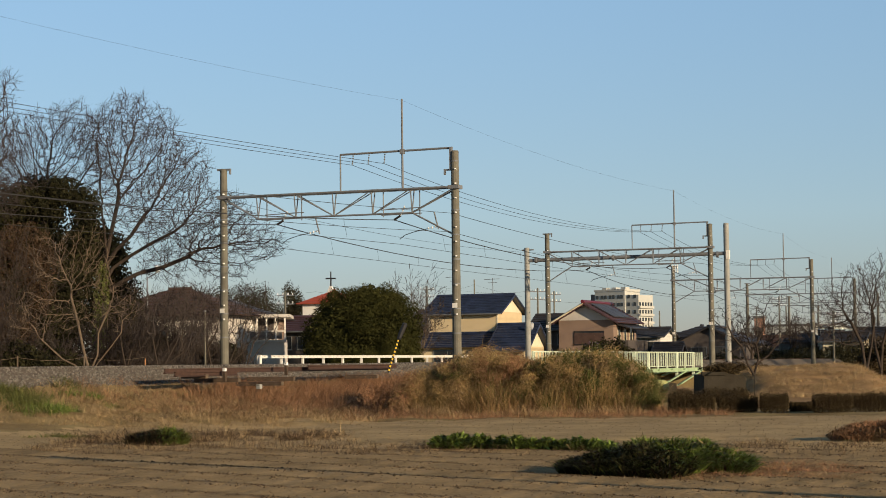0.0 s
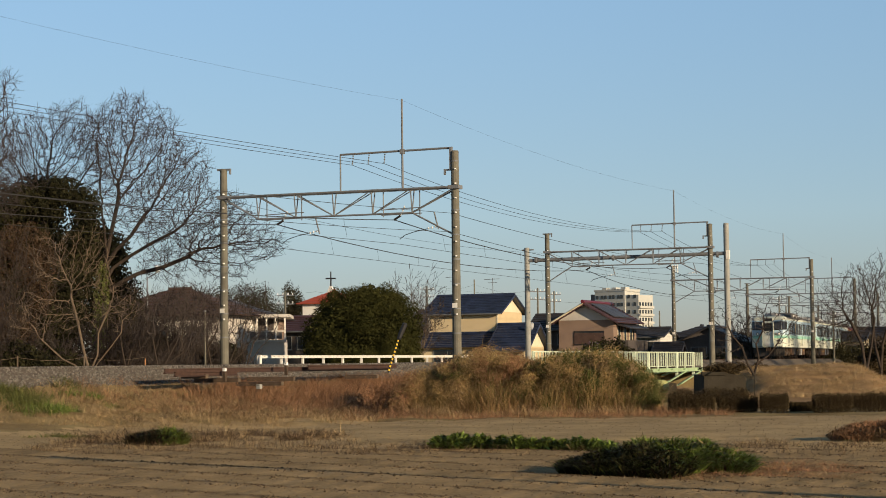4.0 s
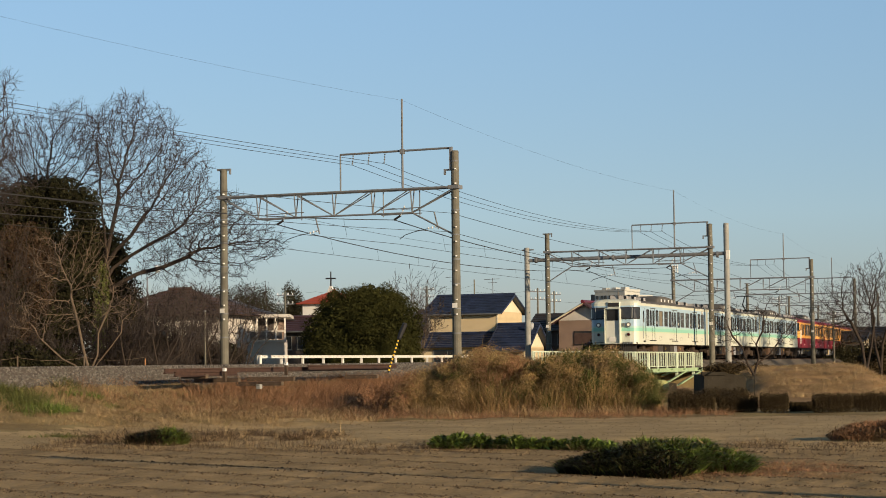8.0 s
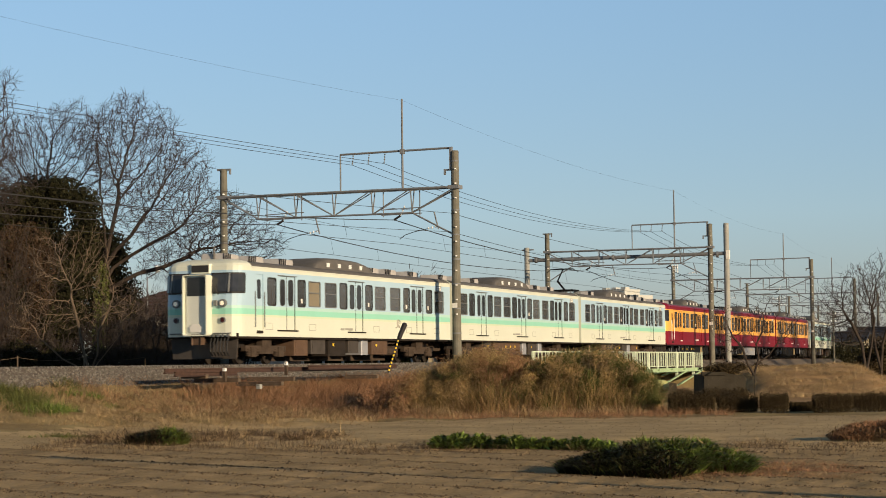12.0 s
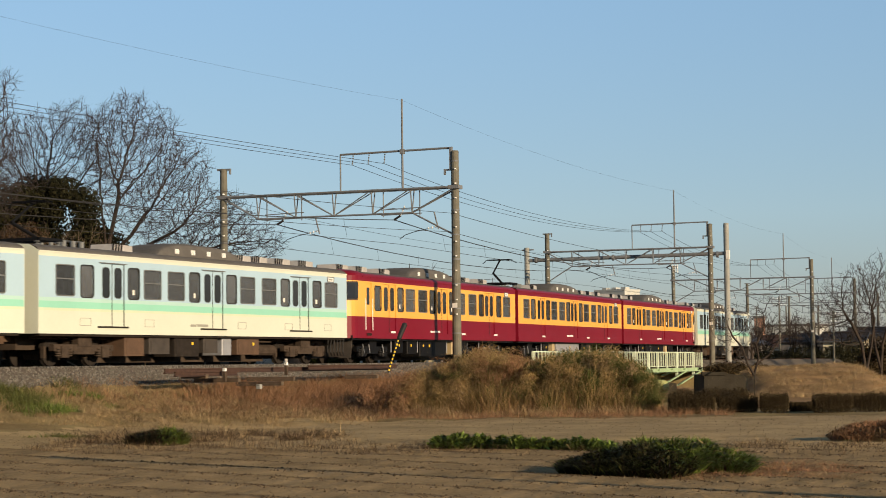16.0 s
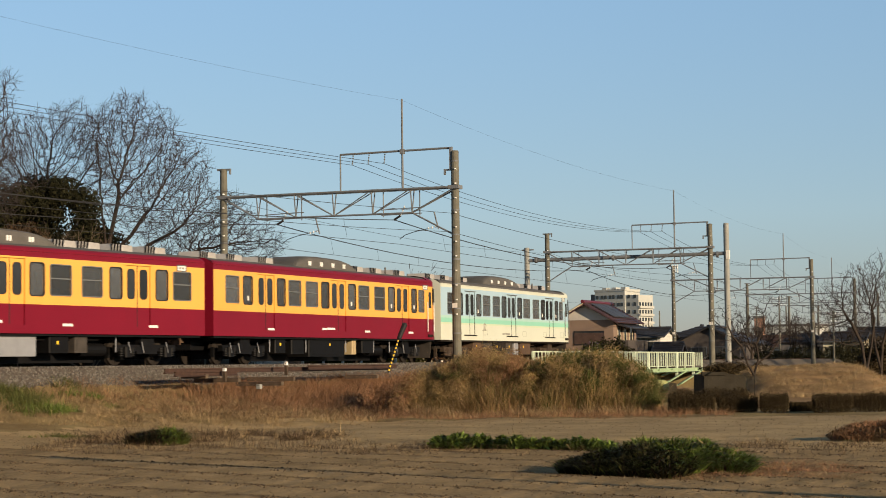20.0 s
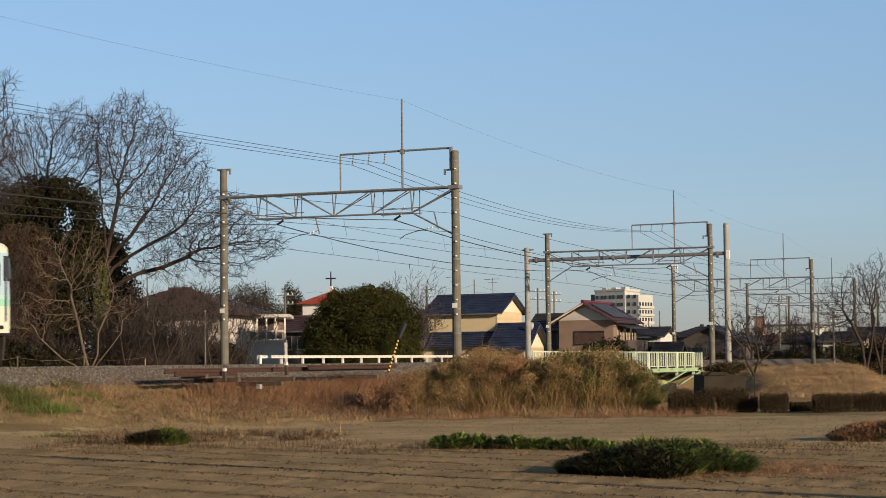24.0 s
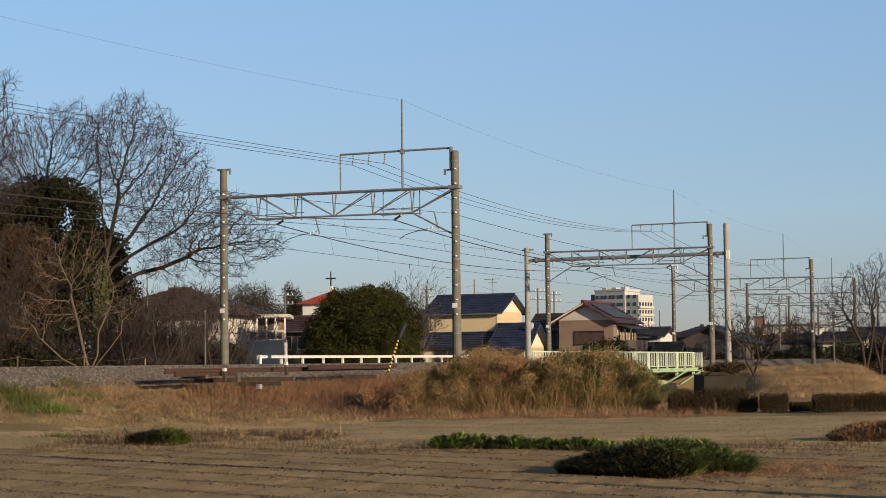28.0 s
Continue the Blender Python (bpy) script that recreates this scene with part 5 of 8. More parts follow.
def leaf_cloud(name, blobs, count, size, material, seed, parent=None, label="", category="bush", kind="", shell=0.55, width=0.45, ruffle=0.9):
    """Many small bent leaves in a set of ellipsoids (centre, radii); shell pushes them outwards."""
    r = np.random.RandomState(seed)
    vol = np.array([b[1][0] * b[1][1] * b[1][2] for b in blobs]) ** 0.67
    pick = r.choice(len(blobs), count, p=vol / vol.sum())
    C, R = np.array([b[0] for b in blobs], float)[pick], np.array([b[1] for b in blobs], float)[pick]
    d = r.normal(size=(count, 3))
    d /= np.linalg.norm(d, axis=1)[:, None]
    rad = shell + (1 - shell) * r.rand(count, 1) ** 0.6
    rad *= 1 + 0.10 * np.sin(d[:, :1] * 9 + pick[:, None]) * np.sin(d[:, 2:3] * 8 + 2 * pick[:, None])
    P = C + d * R * rad * (1 + 0.06 * r.normal(size=(count, 1)))
    n = d + ruffle * r.normal(size=(count, 3))
    n /= np.linalg.norm(n, axis=1)[:, None]
    t = np.cross(n, r.normal(size=(count, 3)))
    t /= np.linalg.norm(t, axis=1)[:, None]
    b = np.cross(n, t)
    s = size * (0.6 + 0.8 * r.rand(count, 1))
    V = np.stack([P - t * s, P + b * s * width + n * s * 0.12, P + t * s, P - b * s * width + n * s * 0.12], 1).reshape(-1, 3)
    i = 4 * np.arange(count)[:, None]
    F = np.concatenate([i + np.array([[0, 1, 2]]), i + np.array([[0, 2, 3]])])
    if parent is not None:
        me = bpy.data.meshes.new(name)
        fill_mesh(me, V, F)
        me.materials.append(M[material])
        return part(name, me, "", parent, label)
    return stuff_mesh(name, V, F, material, label, category, kind)


def blades(name, P, height, width, lean, material, seed, label, category="grass", sway=None):
    """Bent grass blades on the points P (n x 3)."""
    r = np.random.RandomState(seed)
    n = len(P)
    a = r.rand(n) * 6.283
    side = np.stack([np.cos(a), np.sin(a), 0 * a], -1)
    fall = r.normal(size=(n, 3)) * lean
    fall[:, 2] = 0
    if sway is not None:
        fall[:, :2] += sway
    h = (height * (0.55 + 0.75 * r.rand(n)))[:, None]
    up = np.array([[0, 0, 1.0]])
    w = (width * (0.6 + 0.8 * r.rand(n)))[:, None]
    m = P + up * h * 0.6 + fall * h * 0.35
    t = P + up * h * (0.98 - 0.25 * np.abs(fall).sum(1)[:, None].clip(0, 2)) + fall * h
    V = np.stack([P - side * w, P + side * w, m + side * w * 0.8, m - side * w * 0.8, t], 1).reshape(-1, 3)
    i = 5 * np.arange(n)[:, None]
    F = np.concatenate([i + np.array([[0, 1, 2]]), i + np.array([[0, 2, 3]]), i + np.array([[3, 2, 4]])])
    return stuff_mesh(name, V, F, material, label, category)


def on_ground(x, y, sink=0.03):
    return np.stack([x, y, ground_height(x, y) - sink], -1)


def patch(n, x0, x1, y0, y1, seed, keep=None):
    r = np.random.RandomState(seed)
    x, y = x0 + (x1 - x0) * r.rand(n), y0 + (y1 - y0) * r.rand(n)
    if keep is not None:
        m = keep(x, y, r)
        x, y = x[m], y[m]
    return x, y


def tufts(name, cx, cy, per, height, spread, splay, lean, width, material, seed, label, category="grass"):
    """Grass in separate tufts that lean and splay outwards; height: one value a tuft."""
    r = np.random.RandomState(seed)
    k = np.repeat(np.arange(len(cx)), per)
    d = r.normal(size=(len(k), 2)) * spread
    tilt = r.normal(size=(len(cx), 2)) * 0.22
    x, y = cx[k] + d[:, 0], cy[k] + d[:, 1]
    h = np.broadcast_to(height, cx.shape)[k] * (0.55 + 0.6 * r.rand(len(k)))
    return blades(name, on_ground(x, y), h, width, lean, material, seed, label, category, tilt[k] + d / spread * splay)


def patchy(x, y, size, seed):
    """0 to 1 in patches, to vary heights from clump to clump."""
    return np.clip(0.5 + 0.9 * waves(x, y, size, seed) + 0.5 * waves(x, y, size / 3.1, seed + 1), 0, 1)


def at_px(x, depth):
    """World x of a bearing given as a column of a 1568-wide view, at a depth."""
    return (x - 786.4) / 3438.0 * depth


def colonise(seed, stems, blobs, count, step=0.26, reach=3.2, kill=0.42, rise=0.05, most=14000):
    """Branches that grow towards scattered points in ellipsoids (centre, radii) until they have reached them all.
    stems: starting chains of points. Gives places, parents and the count of the starting nodes."""
    r = np.random.RandomState(seed)
    vol = np.array([b[1][0] * b[1][1] * b[1][2] for b in blobs]) ** 0.8
    pick = r.choice(len(blobs), count, p=vol / vol.sum())
    d = r.normal(size=(count, 3))
    d *= (r.rand(count, 1) ** 0.38) / np.linalg.norm(d, axis=1)[:, None]
    A = np.array([b[0] for b in blobs], float)[pick] + d * np.array([b[1] for b in blobs], float)[pick]
    P, up = np.zeros((most + 800, 3)), np.zeros(most + 800, int) - 1
    n = 0
    for chain in stems:
        for i, p in enumerate(chain):
            P[n], up[n] = p, (n - 1 if i else -1)
            n += 1
    start = n
    gap = np.linalg.norm(A[:, None] - P[None, :n], axis=2)
    near, dist = gap.argmin(1), gap.min(1)
    for _ in range(220):
        m = dist < reach
        if not m.any() or n > most:
            break
        pull = np.zeros((n, 3))
        w = A[m] - P[near[m]]
        np.add.at(pull, near[m], w / np.linalg.norm(w, axis=1)[:, None])
        who = np.unique(near[m])
        g = pull[who]
        g = g / np.linalg.norm(g, axis=1)[:, None].clip(1e-6) + r.normal(size=g.shape) * 0.22
        g[:, 2] += rise
        g /= np.linalg.norm(g, axis=1)[:, None]
        k = len(who)
        P[n:n + k], up[n:n + k] = P[who] + g * step, who
        gap = np.linalg.norm(A[:, None] - P[None, n:n + k], axis=2)
        j = gap.argmin(1)
        best = gap[np.arange(len(A)), j]
        m = best < dist
        near[m], dist[m] = j[m] + n, best[m]
        n += k
        keep = dist > kill
        A, near, dist = A[keep], near[keep], dist[keep]
        if not len(A):
            break
    return P[:n], up[:n], start


def grown_tree(name, label, base, stems, blobs, count, seed, thin=0.0072, thick=0.3, twigs=2, twig=0.5, bark="bark", category="tree", step=0.26, reach=3.2, kill=0.42, power=2.35, rise=0.05, droop=0.15, fine="twig"):
    """A leafless tree: trunk, limbs and a crown of fine twigs."""
    P, up, start = colonise(seed, stems, blobs, count, step, reach, kill, rise)
    n = len(P)
    R = np.full(n, 0.0)
    kids = np.zeros(n, int)
    for i in range(n - 1, -1, -1):
        R[i] = (R[i] if R[i] else thin ** power)
        if up[i] >= 0:
            R[up[i]] += R[i]
            kids[up[i]] += 1
    R = np.minimum(R ** (1 / power), thick)
    top = np.zeros(n, int)
    for i in range(start, n):
        top[i] = i if up[i] < start else top[up[i]]
    e = thing(name, label, category, Matrix.Translation(base))
    trunk, crown, limbs = Geo(), Geo(), {}
    k = 0
    for chain in stems:
        pts = [P[k + i] for i in range(len(chain))]
        rad = [max(R[k + i], thin * 2) for i in range(len(chain))]
        rad[0] *= 1.25
        trunk.path(pts, rad, n=9)
        k += len(chain)
    part("trunk", trunk, bark, e)
    rng = random.Random(seed)
    for i in range(start, n):
        p, q = P[up[i]], P[i]
        ra, rb = min(R[up[i]], R[i] * 1.25), R[i]
        if rb > thin * 3.2:
            limbs.setdefault(top[i], Geo()).tube(p, q, ra, rb, n=6, caps=False)
        else:
            crown.tube(p, q, ra, rb, n=3, caps=False)
        if rb < thin * 2.2:
            d = Vector(q - p).normalized()
            for _ in range(twigs if kids[i] else twigs + 1):
                w = (d + Vector((rng.gauss(0, 0.55), rng.gauss(0, 0.55), rng.gauss(0.12, 0.4)))).normalized()
                a = Vector(q)
                length = twig * rng.uniform(0.45, 1.1)
                b = a + w * length * 0.5
                c = b + (w + Vector((rng.gauss(0, 0.3), rng.gauss(0, 0.3), droop + rng.gauss(0, 0.2)))).normalized() * length * 0.5
                crown.tube(a, b, thin * 0.85, thin * 0.7, n=3, caps=False)
                crown.tube(b, c, thin * 0.7, thin * 0.55, n=3, caps=False)
    for g in limbs.values():
        part("limb", g, bark, e)
    part("crown", crown, fine, e)
    return e


def from_view(px0, depth, ground_z, spots):
    """Ellipsoids in a tree's own space from bearings: (column, row, half width, half height, half depth in metres, shift in depth)."""
    f = 3438.0 / depth
    out = []
    for px, py, rx, ry, rz, dy in spots:
        out.append((((px - px0) / f, dy, 1.555 + (643 - 0.012 * (px - 784) - py) / f - ground_z), (rx / f, rz, ry / f)))
    return out


# big trees behind the tracks
grown_tree("bare_tree", "tall leafless broad-crowned tree with ivy on its trunk", (at_px(178, 91), 91, 0.7),
           [[(0.0, 0, -0.4), (0.03, 0, 0.8), (0.1, 0, 2.2), (0.16, 0, 3.6), (0.2, 0, 5.0), (0.36, 0, 6.3), (0.6, 0.05, 7.5), (0.85, 0, 8.6)], [(0.3, 0, 5.6), (0.75, -0.1, 6.3), (1.5, -0.2, 7.0), (2.1, -0.2, 7.9)], [(0.2, 0, 4.8), (0.6, 0.1, 5.5), (1.3, 0.15, 6.0), (2.3, 0.2, 6.6), (3.3, 0.2, 7.1)], [(0.2, 0, 4.2), (0.8, -0.1, 4.7), (1.8, -0.2, 5.2), (3.0, -0.2, 5.5), (4.2, -0.1, 6.0)], [(0.3, 0, 5.9), (0.2, 0.2, 7.2), (0.0, 0.3, 8.4)]],
           from_view(178, 91, 0.7, [(228, 235, 58, 78, 2.0, 0), (282, 265, 42, 85, 1.8, 0.3), (330, 315, 52, 75, 1.9, -0.3), (180, 250, 42, 62, 1.8, 0.2), (388, 395, 66, 62, 2.0, 0.2), (450, 432, 62, 36, 1.5, 0), (330, 420, 85, 62, 2.2, -0.2), (250, 350, 72, 70, 2.2, 0), (290, 470, 50, 32, 1.4, 0.2), (395, 470, 60, 28, 1.3, 0.3)]),
           6000, 11, thin=0.0092, thick=0.2, twigs=2, twig=0.5, step=0.21, kill=0.26, power=2.4)
grown_tree("bare_tree", "tall leafless tree with fine upright twigs at the wood's edge", (at_px(-55, 83), 83, 0.7),
           [[(0, 0, -0.4), (0.05, 0, 2.0), (0.1, 0, 4.0), (0.3, 0, 6.2), (0.6, 0, 8.0)]],
           from_view(-55, 83, 0.7, [(-40, 200, 62, 90, 1.8, 0), (8, 150, 22, 34, 1.0, 0), (2, 250, 34, 80, 1.6, 0.2), (-60, 330, 80, 60, 1.8, 0), (14, 340, 30, 50, 1.4, 0)]),
           2400, 12, thin=0.009, thick=0.26, twigs=2, twig=0.5, step=0.21, kill=0.27, power=2.5)
grown_tree("bare_tree", "leafless tree rising behind the evergreen thicket", (at_px(75, 94), 94, 0.7),
           [[(0, 0, -0.4), (0.02, 0, 2.0), (-0.05, 0, 4.2), (0.05, 0, 6.2), (0.1, 0, 7.6)]],
           from_view(75, 94, 0.7, [(62, 265, 52, 72, 1.8, 0), (128, 240, 52, 66, 1.8, 0.2), (14, 285, 46, 72, 1.8, 0), (170, 300, 42, 60, 1.6, 0.3), (90, 330, 80, 40, 1.6, 0)]),
           3600, 13, thin=0.009, thick=0.26, twigs=2, twig=0.5, step=0.21, kill=0.27, power=2.5)
grown_tree("small_tree", "low leafless tree with several pale brown stems", (at_px(160, 78.5), 78.5, 0.75),
           [[(0, 0, -0.3), (-0.02, 0, 0.35), (-0.05, 0, 0.7), (-0.3, 0, 1.7), (-0.5, 0, 2.7), (-0.75, 0, 3.6)], [(-0.03, 0, 0.5), (-0.6, 0, 0.9), (-1.1, 0.05, 1.15), (-1.9, 0, 1.9)], [(0.0, 0, 0.6), (0.3, 0.05, 1.3), (0.35, 0, 2.2), (0.75, 0, 3.1)], [(0, 0, 0.5), (0.35, -0.05, 1.0), (0.85, -0.1, 1.6), (1.3, -0.1, 2.2)]],
           from_view(160, 78.5, 0.75, [(100, 460, 55, 60, 0.9, 0), (55, 555, 45, 45, 0.9, 0), (165, 470, 45, 70, 0.9, 0), (215, 540, 40, 50, 0.8, 0), (130, 560, 50, 30, 0.8, 0)]),
           800, 14, thin=0.009, thick=0.1, twigs=1, twig=0.4, bark="bark_pale", step=0.17, reach=2.4, kill=0.26, power=2.4, fine="twig_pale")
for i, (px, d, lean) in enumerate(((250, 84, 1.5), (300, 86, 1.2), (345, 88, 1.4), (218, 82, 0.9), (395, 92, 1.3), (275, 81, 1.8), (325, 83, 0.7), (430, 95, 1.0), (370, 90, -0.6))):
    f = 3438.0 / d
    grown_tree("bare_shrub", "slender leaning leafless shrub with brown stems", (at_px(px, d), d, 0.65),
               [[(0, 0, -0.3), (lean * 0.2, 0, 0.9), (lean * 0.5, 0.05, 1.9)], [(0.15, 0, -0.3), (0.1, 0, 1.0), (-0.1, 0, 2.1)], [(-0.2, 0.05, -0.3), (0.2, 0, 0.8), (lean * 0.75, 0, 1.6)]],
               from_view(px, d, 0.65, [(px + lean * 26, 545, 34, 48, 0.9, 0), (px + lean * 44, 575, 34, 32, 0.8, 0), (px - 4, 560, 26, 38, 0.8, 0)]),
               480, 600 + i, thin=0.0095, thick=0.075, twigs=1, twig=0.45, power=2.6, bark="bark", category="shrub", step=0.19, reach=2.6, kill=0.26)
for i, (px, d, h) in enumerate(((205, 88, 3.4), (240, 89, 3.6), (300, 92, 3.4), (352, 95, 3.2), (378, 96, 2.8), (412, 97, 2.4), (305, 83, 1.8), (112, 84, 2.2), (10, 80, 5.2), (35, 84, 6.6), (385, 93, 2.0), (275, 91, 3.8), (430, 94, 1.6))):
    rr = random.Random(40 + i)
    bare_tree("bare_shrub", "tangled leafless brown shrub beside the track", (at_px(px, d), d, 0.6),
              [((rr.uniform(-0.55, 0.55), rr.uniform(-0.3, 0.3), 1), h * rr.uniform(0.45, 0.7), 0.032, 0.15) for _ in range(9)], 60 + i, last=4, kids=3 if h > 4.5 else 4, ratio=0.6, wob=0.14, lift=0.05, thin=0.0075, category="shrub")

# dark evergreen thicket
thicket = thing("evergreen_tree", "dense dark evergreen tree overgrown with brown creepers", "tree", Matrix.Translation((at_px(85, 88), 88, 0.6)))
part("trunk", Geo().tube((0, 0, -0.3), (0.2, 0, 3.0), 0.28, 0.2, n=9).tube((0.2, 0, 3.0), (0.9, 0, 5.5), 0.18, 0.1, n=8).tube((0.2, 0, 2.8), (-1.0, 0, 5.2), 0.16, 0.1, n=8), "bark", thicket)
leaf_cloud("crown", [((0.7, 0, 8.9), (1.0, 1.0, 0.8)), ((1.7, 0, 8.2), (0.8, 0.9, 1.0)), ((-0.6, 0, 8.4), (1.1, 1.0, 0.8)), ((1.5, 0, 6.6), (1.0, 1.1, 1.0)), ((-0.4, 0.4, 6.6), (1.3, 1.2, 1.2)), ((0.9, 0.2, 5.2), (1.3, 1.3, 1.6)), ((-1.6, -0.1, 4.6), (1.4, 1.2, 1.9)), ((-2.4, 0, 2.6), (1.4, 1.2, 1.9)), ((0.2, 0.4, 3.3), (1.5, 1.3, 1.7)), ((-3.0, 0, 5.6), (1.1, 1.0, 1.2)), ((-0.8, 0, 1.4), (1.7, 1.2, 1.3)), ((0.2, 0, 8.0), (0.7, 0.8, 0.5))], 44000, 0.085, "leaf_dark", 5, thicket, shell=0.25)
leaf_cloud("creeper", [((-1.3, -0.8, 5.4), (1.2, 0.7, 1.3)), ((-2.2, -0.8, 3.9), (1.0, 0.7, 1.4)), ((-0.2, -0.7, 4.4), (0.7, 0.6, 1.2)), ((-1.2, -0.8, 2.6), (1.0, 0.7, 1.0)), ((-1.0, -0.9, 6.6), (1.3, 0.6, 0.9)), ((-0.1, -0.9, 5.7), (0.8, 0.6, 0.8))], 22000, 0.045, "leaf_brown", 6, thicket, "withered brown creeper")
wood = thing("evergreen_thicket", "dark evergreen thicket filling the wood's edge", "thicket", Matrix.Translation((at_px(100, 96), 96, 0.6)))
part("stem_cluster", Geo().tube((-1.5, 0, -0.3), (-1.3, 0, 4.0), 0.12, 0.06).tube((0.5, 0, -0.3), (0.8, 0, 4.5), 0.14, 0.06).tube((2.2, 0, -0.3), (2.0, 0, 3.0), 0.1, 0.05), "bark", wood)
leaf_cloud("foliage", from_view(100, 96, 0.6, [(10, 440, 60, 60, 1.2, 0), (20, 560, 70, 80, 1.3, 0), (90, 520, 60, 80, 1.3, 0.3), (150, 470, 40, 50, 1.1, 0), (110, 590, 70, 50, 1.3, 0), (190, 550, 55, 60, 1.2, 0), (215, 520, 40, 42, 1.0, -0.2), (235, 600, 50, 40, 1.1, 0), (60, 400, 60, 50, 1.1, 0), (-40, 500, 60, 130, 1.2, 0), (300, 620, 70, 26, 1.0, 0), (390, 625, 50, 18, 0.9, 0), (200, 455, 36, 50, 1.0, -0.5), (165, 420, 34, 44, 1.0, -0.3), (225, 560, 40, 50, 1.0, -0.6), (12, 375, 50, 48, 1.1, -0.4), (70, 345, 50, 40, 1.0, -0.4)]), 62000, 0.11, "leaf_dark", 640, wood, shell=0.1)
for px, d, w, h, n, sd in ((20, 80, 1.6, 1.5, 5000, 1), (95, 84, 1.5, 1.3, 5000, 2), (190, 90, 2.0, 1.3, 4000, 3), (330, 96, 2.6, 1.0, 3500, 4), (250, 95, 2.4, 1.8, 4500, 6)):
    u = thing("undergrowth_bush", "dark low evergreen undergrowth beneath the trees", "bush", Matrix.Translation((at_px(px, d), d, 0.7)))
    part("stem", Geo().tube((0, 0, -0.3), (0, 0, 0.8), 0.06, 0.03), "bark", u)
    leaf_cloud("crown", [((0, 0, h * 0.55), (w, 0.9, h * 0.75))], n, 0.085, "leaf_dark", 70 + sd, u)
ivy = leaf_cloud("trunk_ivy", [((at_px(177, 90.5), 90.5, 2.4), (0.42, 0.4, 1.9)), ((at_px(181, 90.5), 90.5, 4.8), (0.38, 0.4, 1.8))], 2600, 0.07, "weed", 9, None, "green ivy round a tree trunk", "ivy", "stuff")

# the round evergreen behind the guard rail
D = 114.0
bush = thing("evergreen_bush", "large rounded dense evergreen bush behind the railway", "bush", Matrix.Translation((at_px(643, D), D, 0.5)) @ Matrix.Diagonal((1.17, 1.1, 1.1, 1.0)))
part("trunk", Geo().tube((0, 0, -0.3), (0, 0, 2.2), 0.16, 0.1, n=8).tube((0, 0, 1.2), (1.2, 0, 2.9), 0.1, 0.05).tube((0, 0, 1.2), (-1.2, 0, 2.6), 0.1, 0.05), "bark_pale", bush)
rr = random.Random(77)
lumps = [((-0.1, 0, 3.2), (2.1, 1.9, 1.9)), ((1.3, 0.1, 2.8), (1.7, 1.8, 1.85)), ((-1.6, 0.1, 2.3), (1.5, 1.7, 1.7)), ((0.4, -0.3, 4.2), (1.2, 1.3, 0.9)), ((-0.7, -0.3, 1.2), (2.1, 1.7, 1.2)), ((1.6, -0.2, 1.3), (1.5, 1.5, 1.2))]
for _ in range(46):
    a, q = rr.uniform(-math.pi, 0.0), rr.uniform(0.05, 1.0)
    lumps.append(((2.3 * math.cos(a) * (1 - 0.35 * q * q) + 0.1, 1.6 * math.sin(a) * (1 - 0.6 * q * q), 0.7 + 4.0 * q), (rr.uniform(0.4, 0.75), rr.uniform(0.4, 0.6), rr.uniform(0.35, 0.65))))
leaf_cloud("inner_crown", lumps[:6], 30000, 0.1, "leaf_bush", 22, bush, shell=0.2)
leaf_cloud("crown", lumps, 150000, 0.034, "leaf_bush", 21, bush, shell=0.6, width=0.5, ruffle=0.55)

# saplings and far woods
for i, (px, d, h) in enumerate(((672, 140, 5.2), (700, 142, 6.4), (716, 138, 7.0), (734, 141, 7.4), (748, 139, 6.2), (690, 145, 5.6))):
    rr = random.Random(80 + i)
    bare_tree("bare_sapling", "slender leafless sapling between houses", (at_px(px, d), d, 0.5), [((rr.uniform(-0.12, 0.12), 0, 1), h * 0.5, 0.05, 1.5)] + [((rr.uniform(-0.5, 0.5), 0, 1), h * 0.33, 0.03, 1.6 + 0.3 * q) for q in range(4)], 90 + i, last=4, kids=4, ratio=0.55, wob=0.09, lift=0.09, trunk=(2.8, 0.06, (0, 0)), bark="bark_pale", thin=0.011)
for i, (px, d, top, w) in enumerate(((432, 300, 14.2, 5.2), (465, 305, 14.0, 5.0), (512, 310, 14.6, 2.8), (533, 308, 11.2, 2.6), (395, 295, 13.6, 5.5), (360, 298, 13.2, 5.5))):
    t = thing("far_tree", "dark distant evergreen tree above the roofs", "tree", Matrix.Translation((at_px(px, d), d, 0.4)))
    part("trunk", Geo().tube((0, 0, -0.3), (0, 0, top * 0.6), 0.3, 0.15, n=7), "bark", t)
    rr = random.Random(i)
    leaf_cloud("crown", [((rr.uniform(-1, 1) * w * 0.5, 0, top * 0.62 + rr.uniform(-1, 1) * 1.5), (w * 0.55, w * 0.5, top * 0.22)) for _ in range(5)] + [((0, 0, top * 0.86), (w * 0.4, w * 0.4, top * 0.14))], 9000, 0.14, "forest", 30 + i, t, shell=0.2)

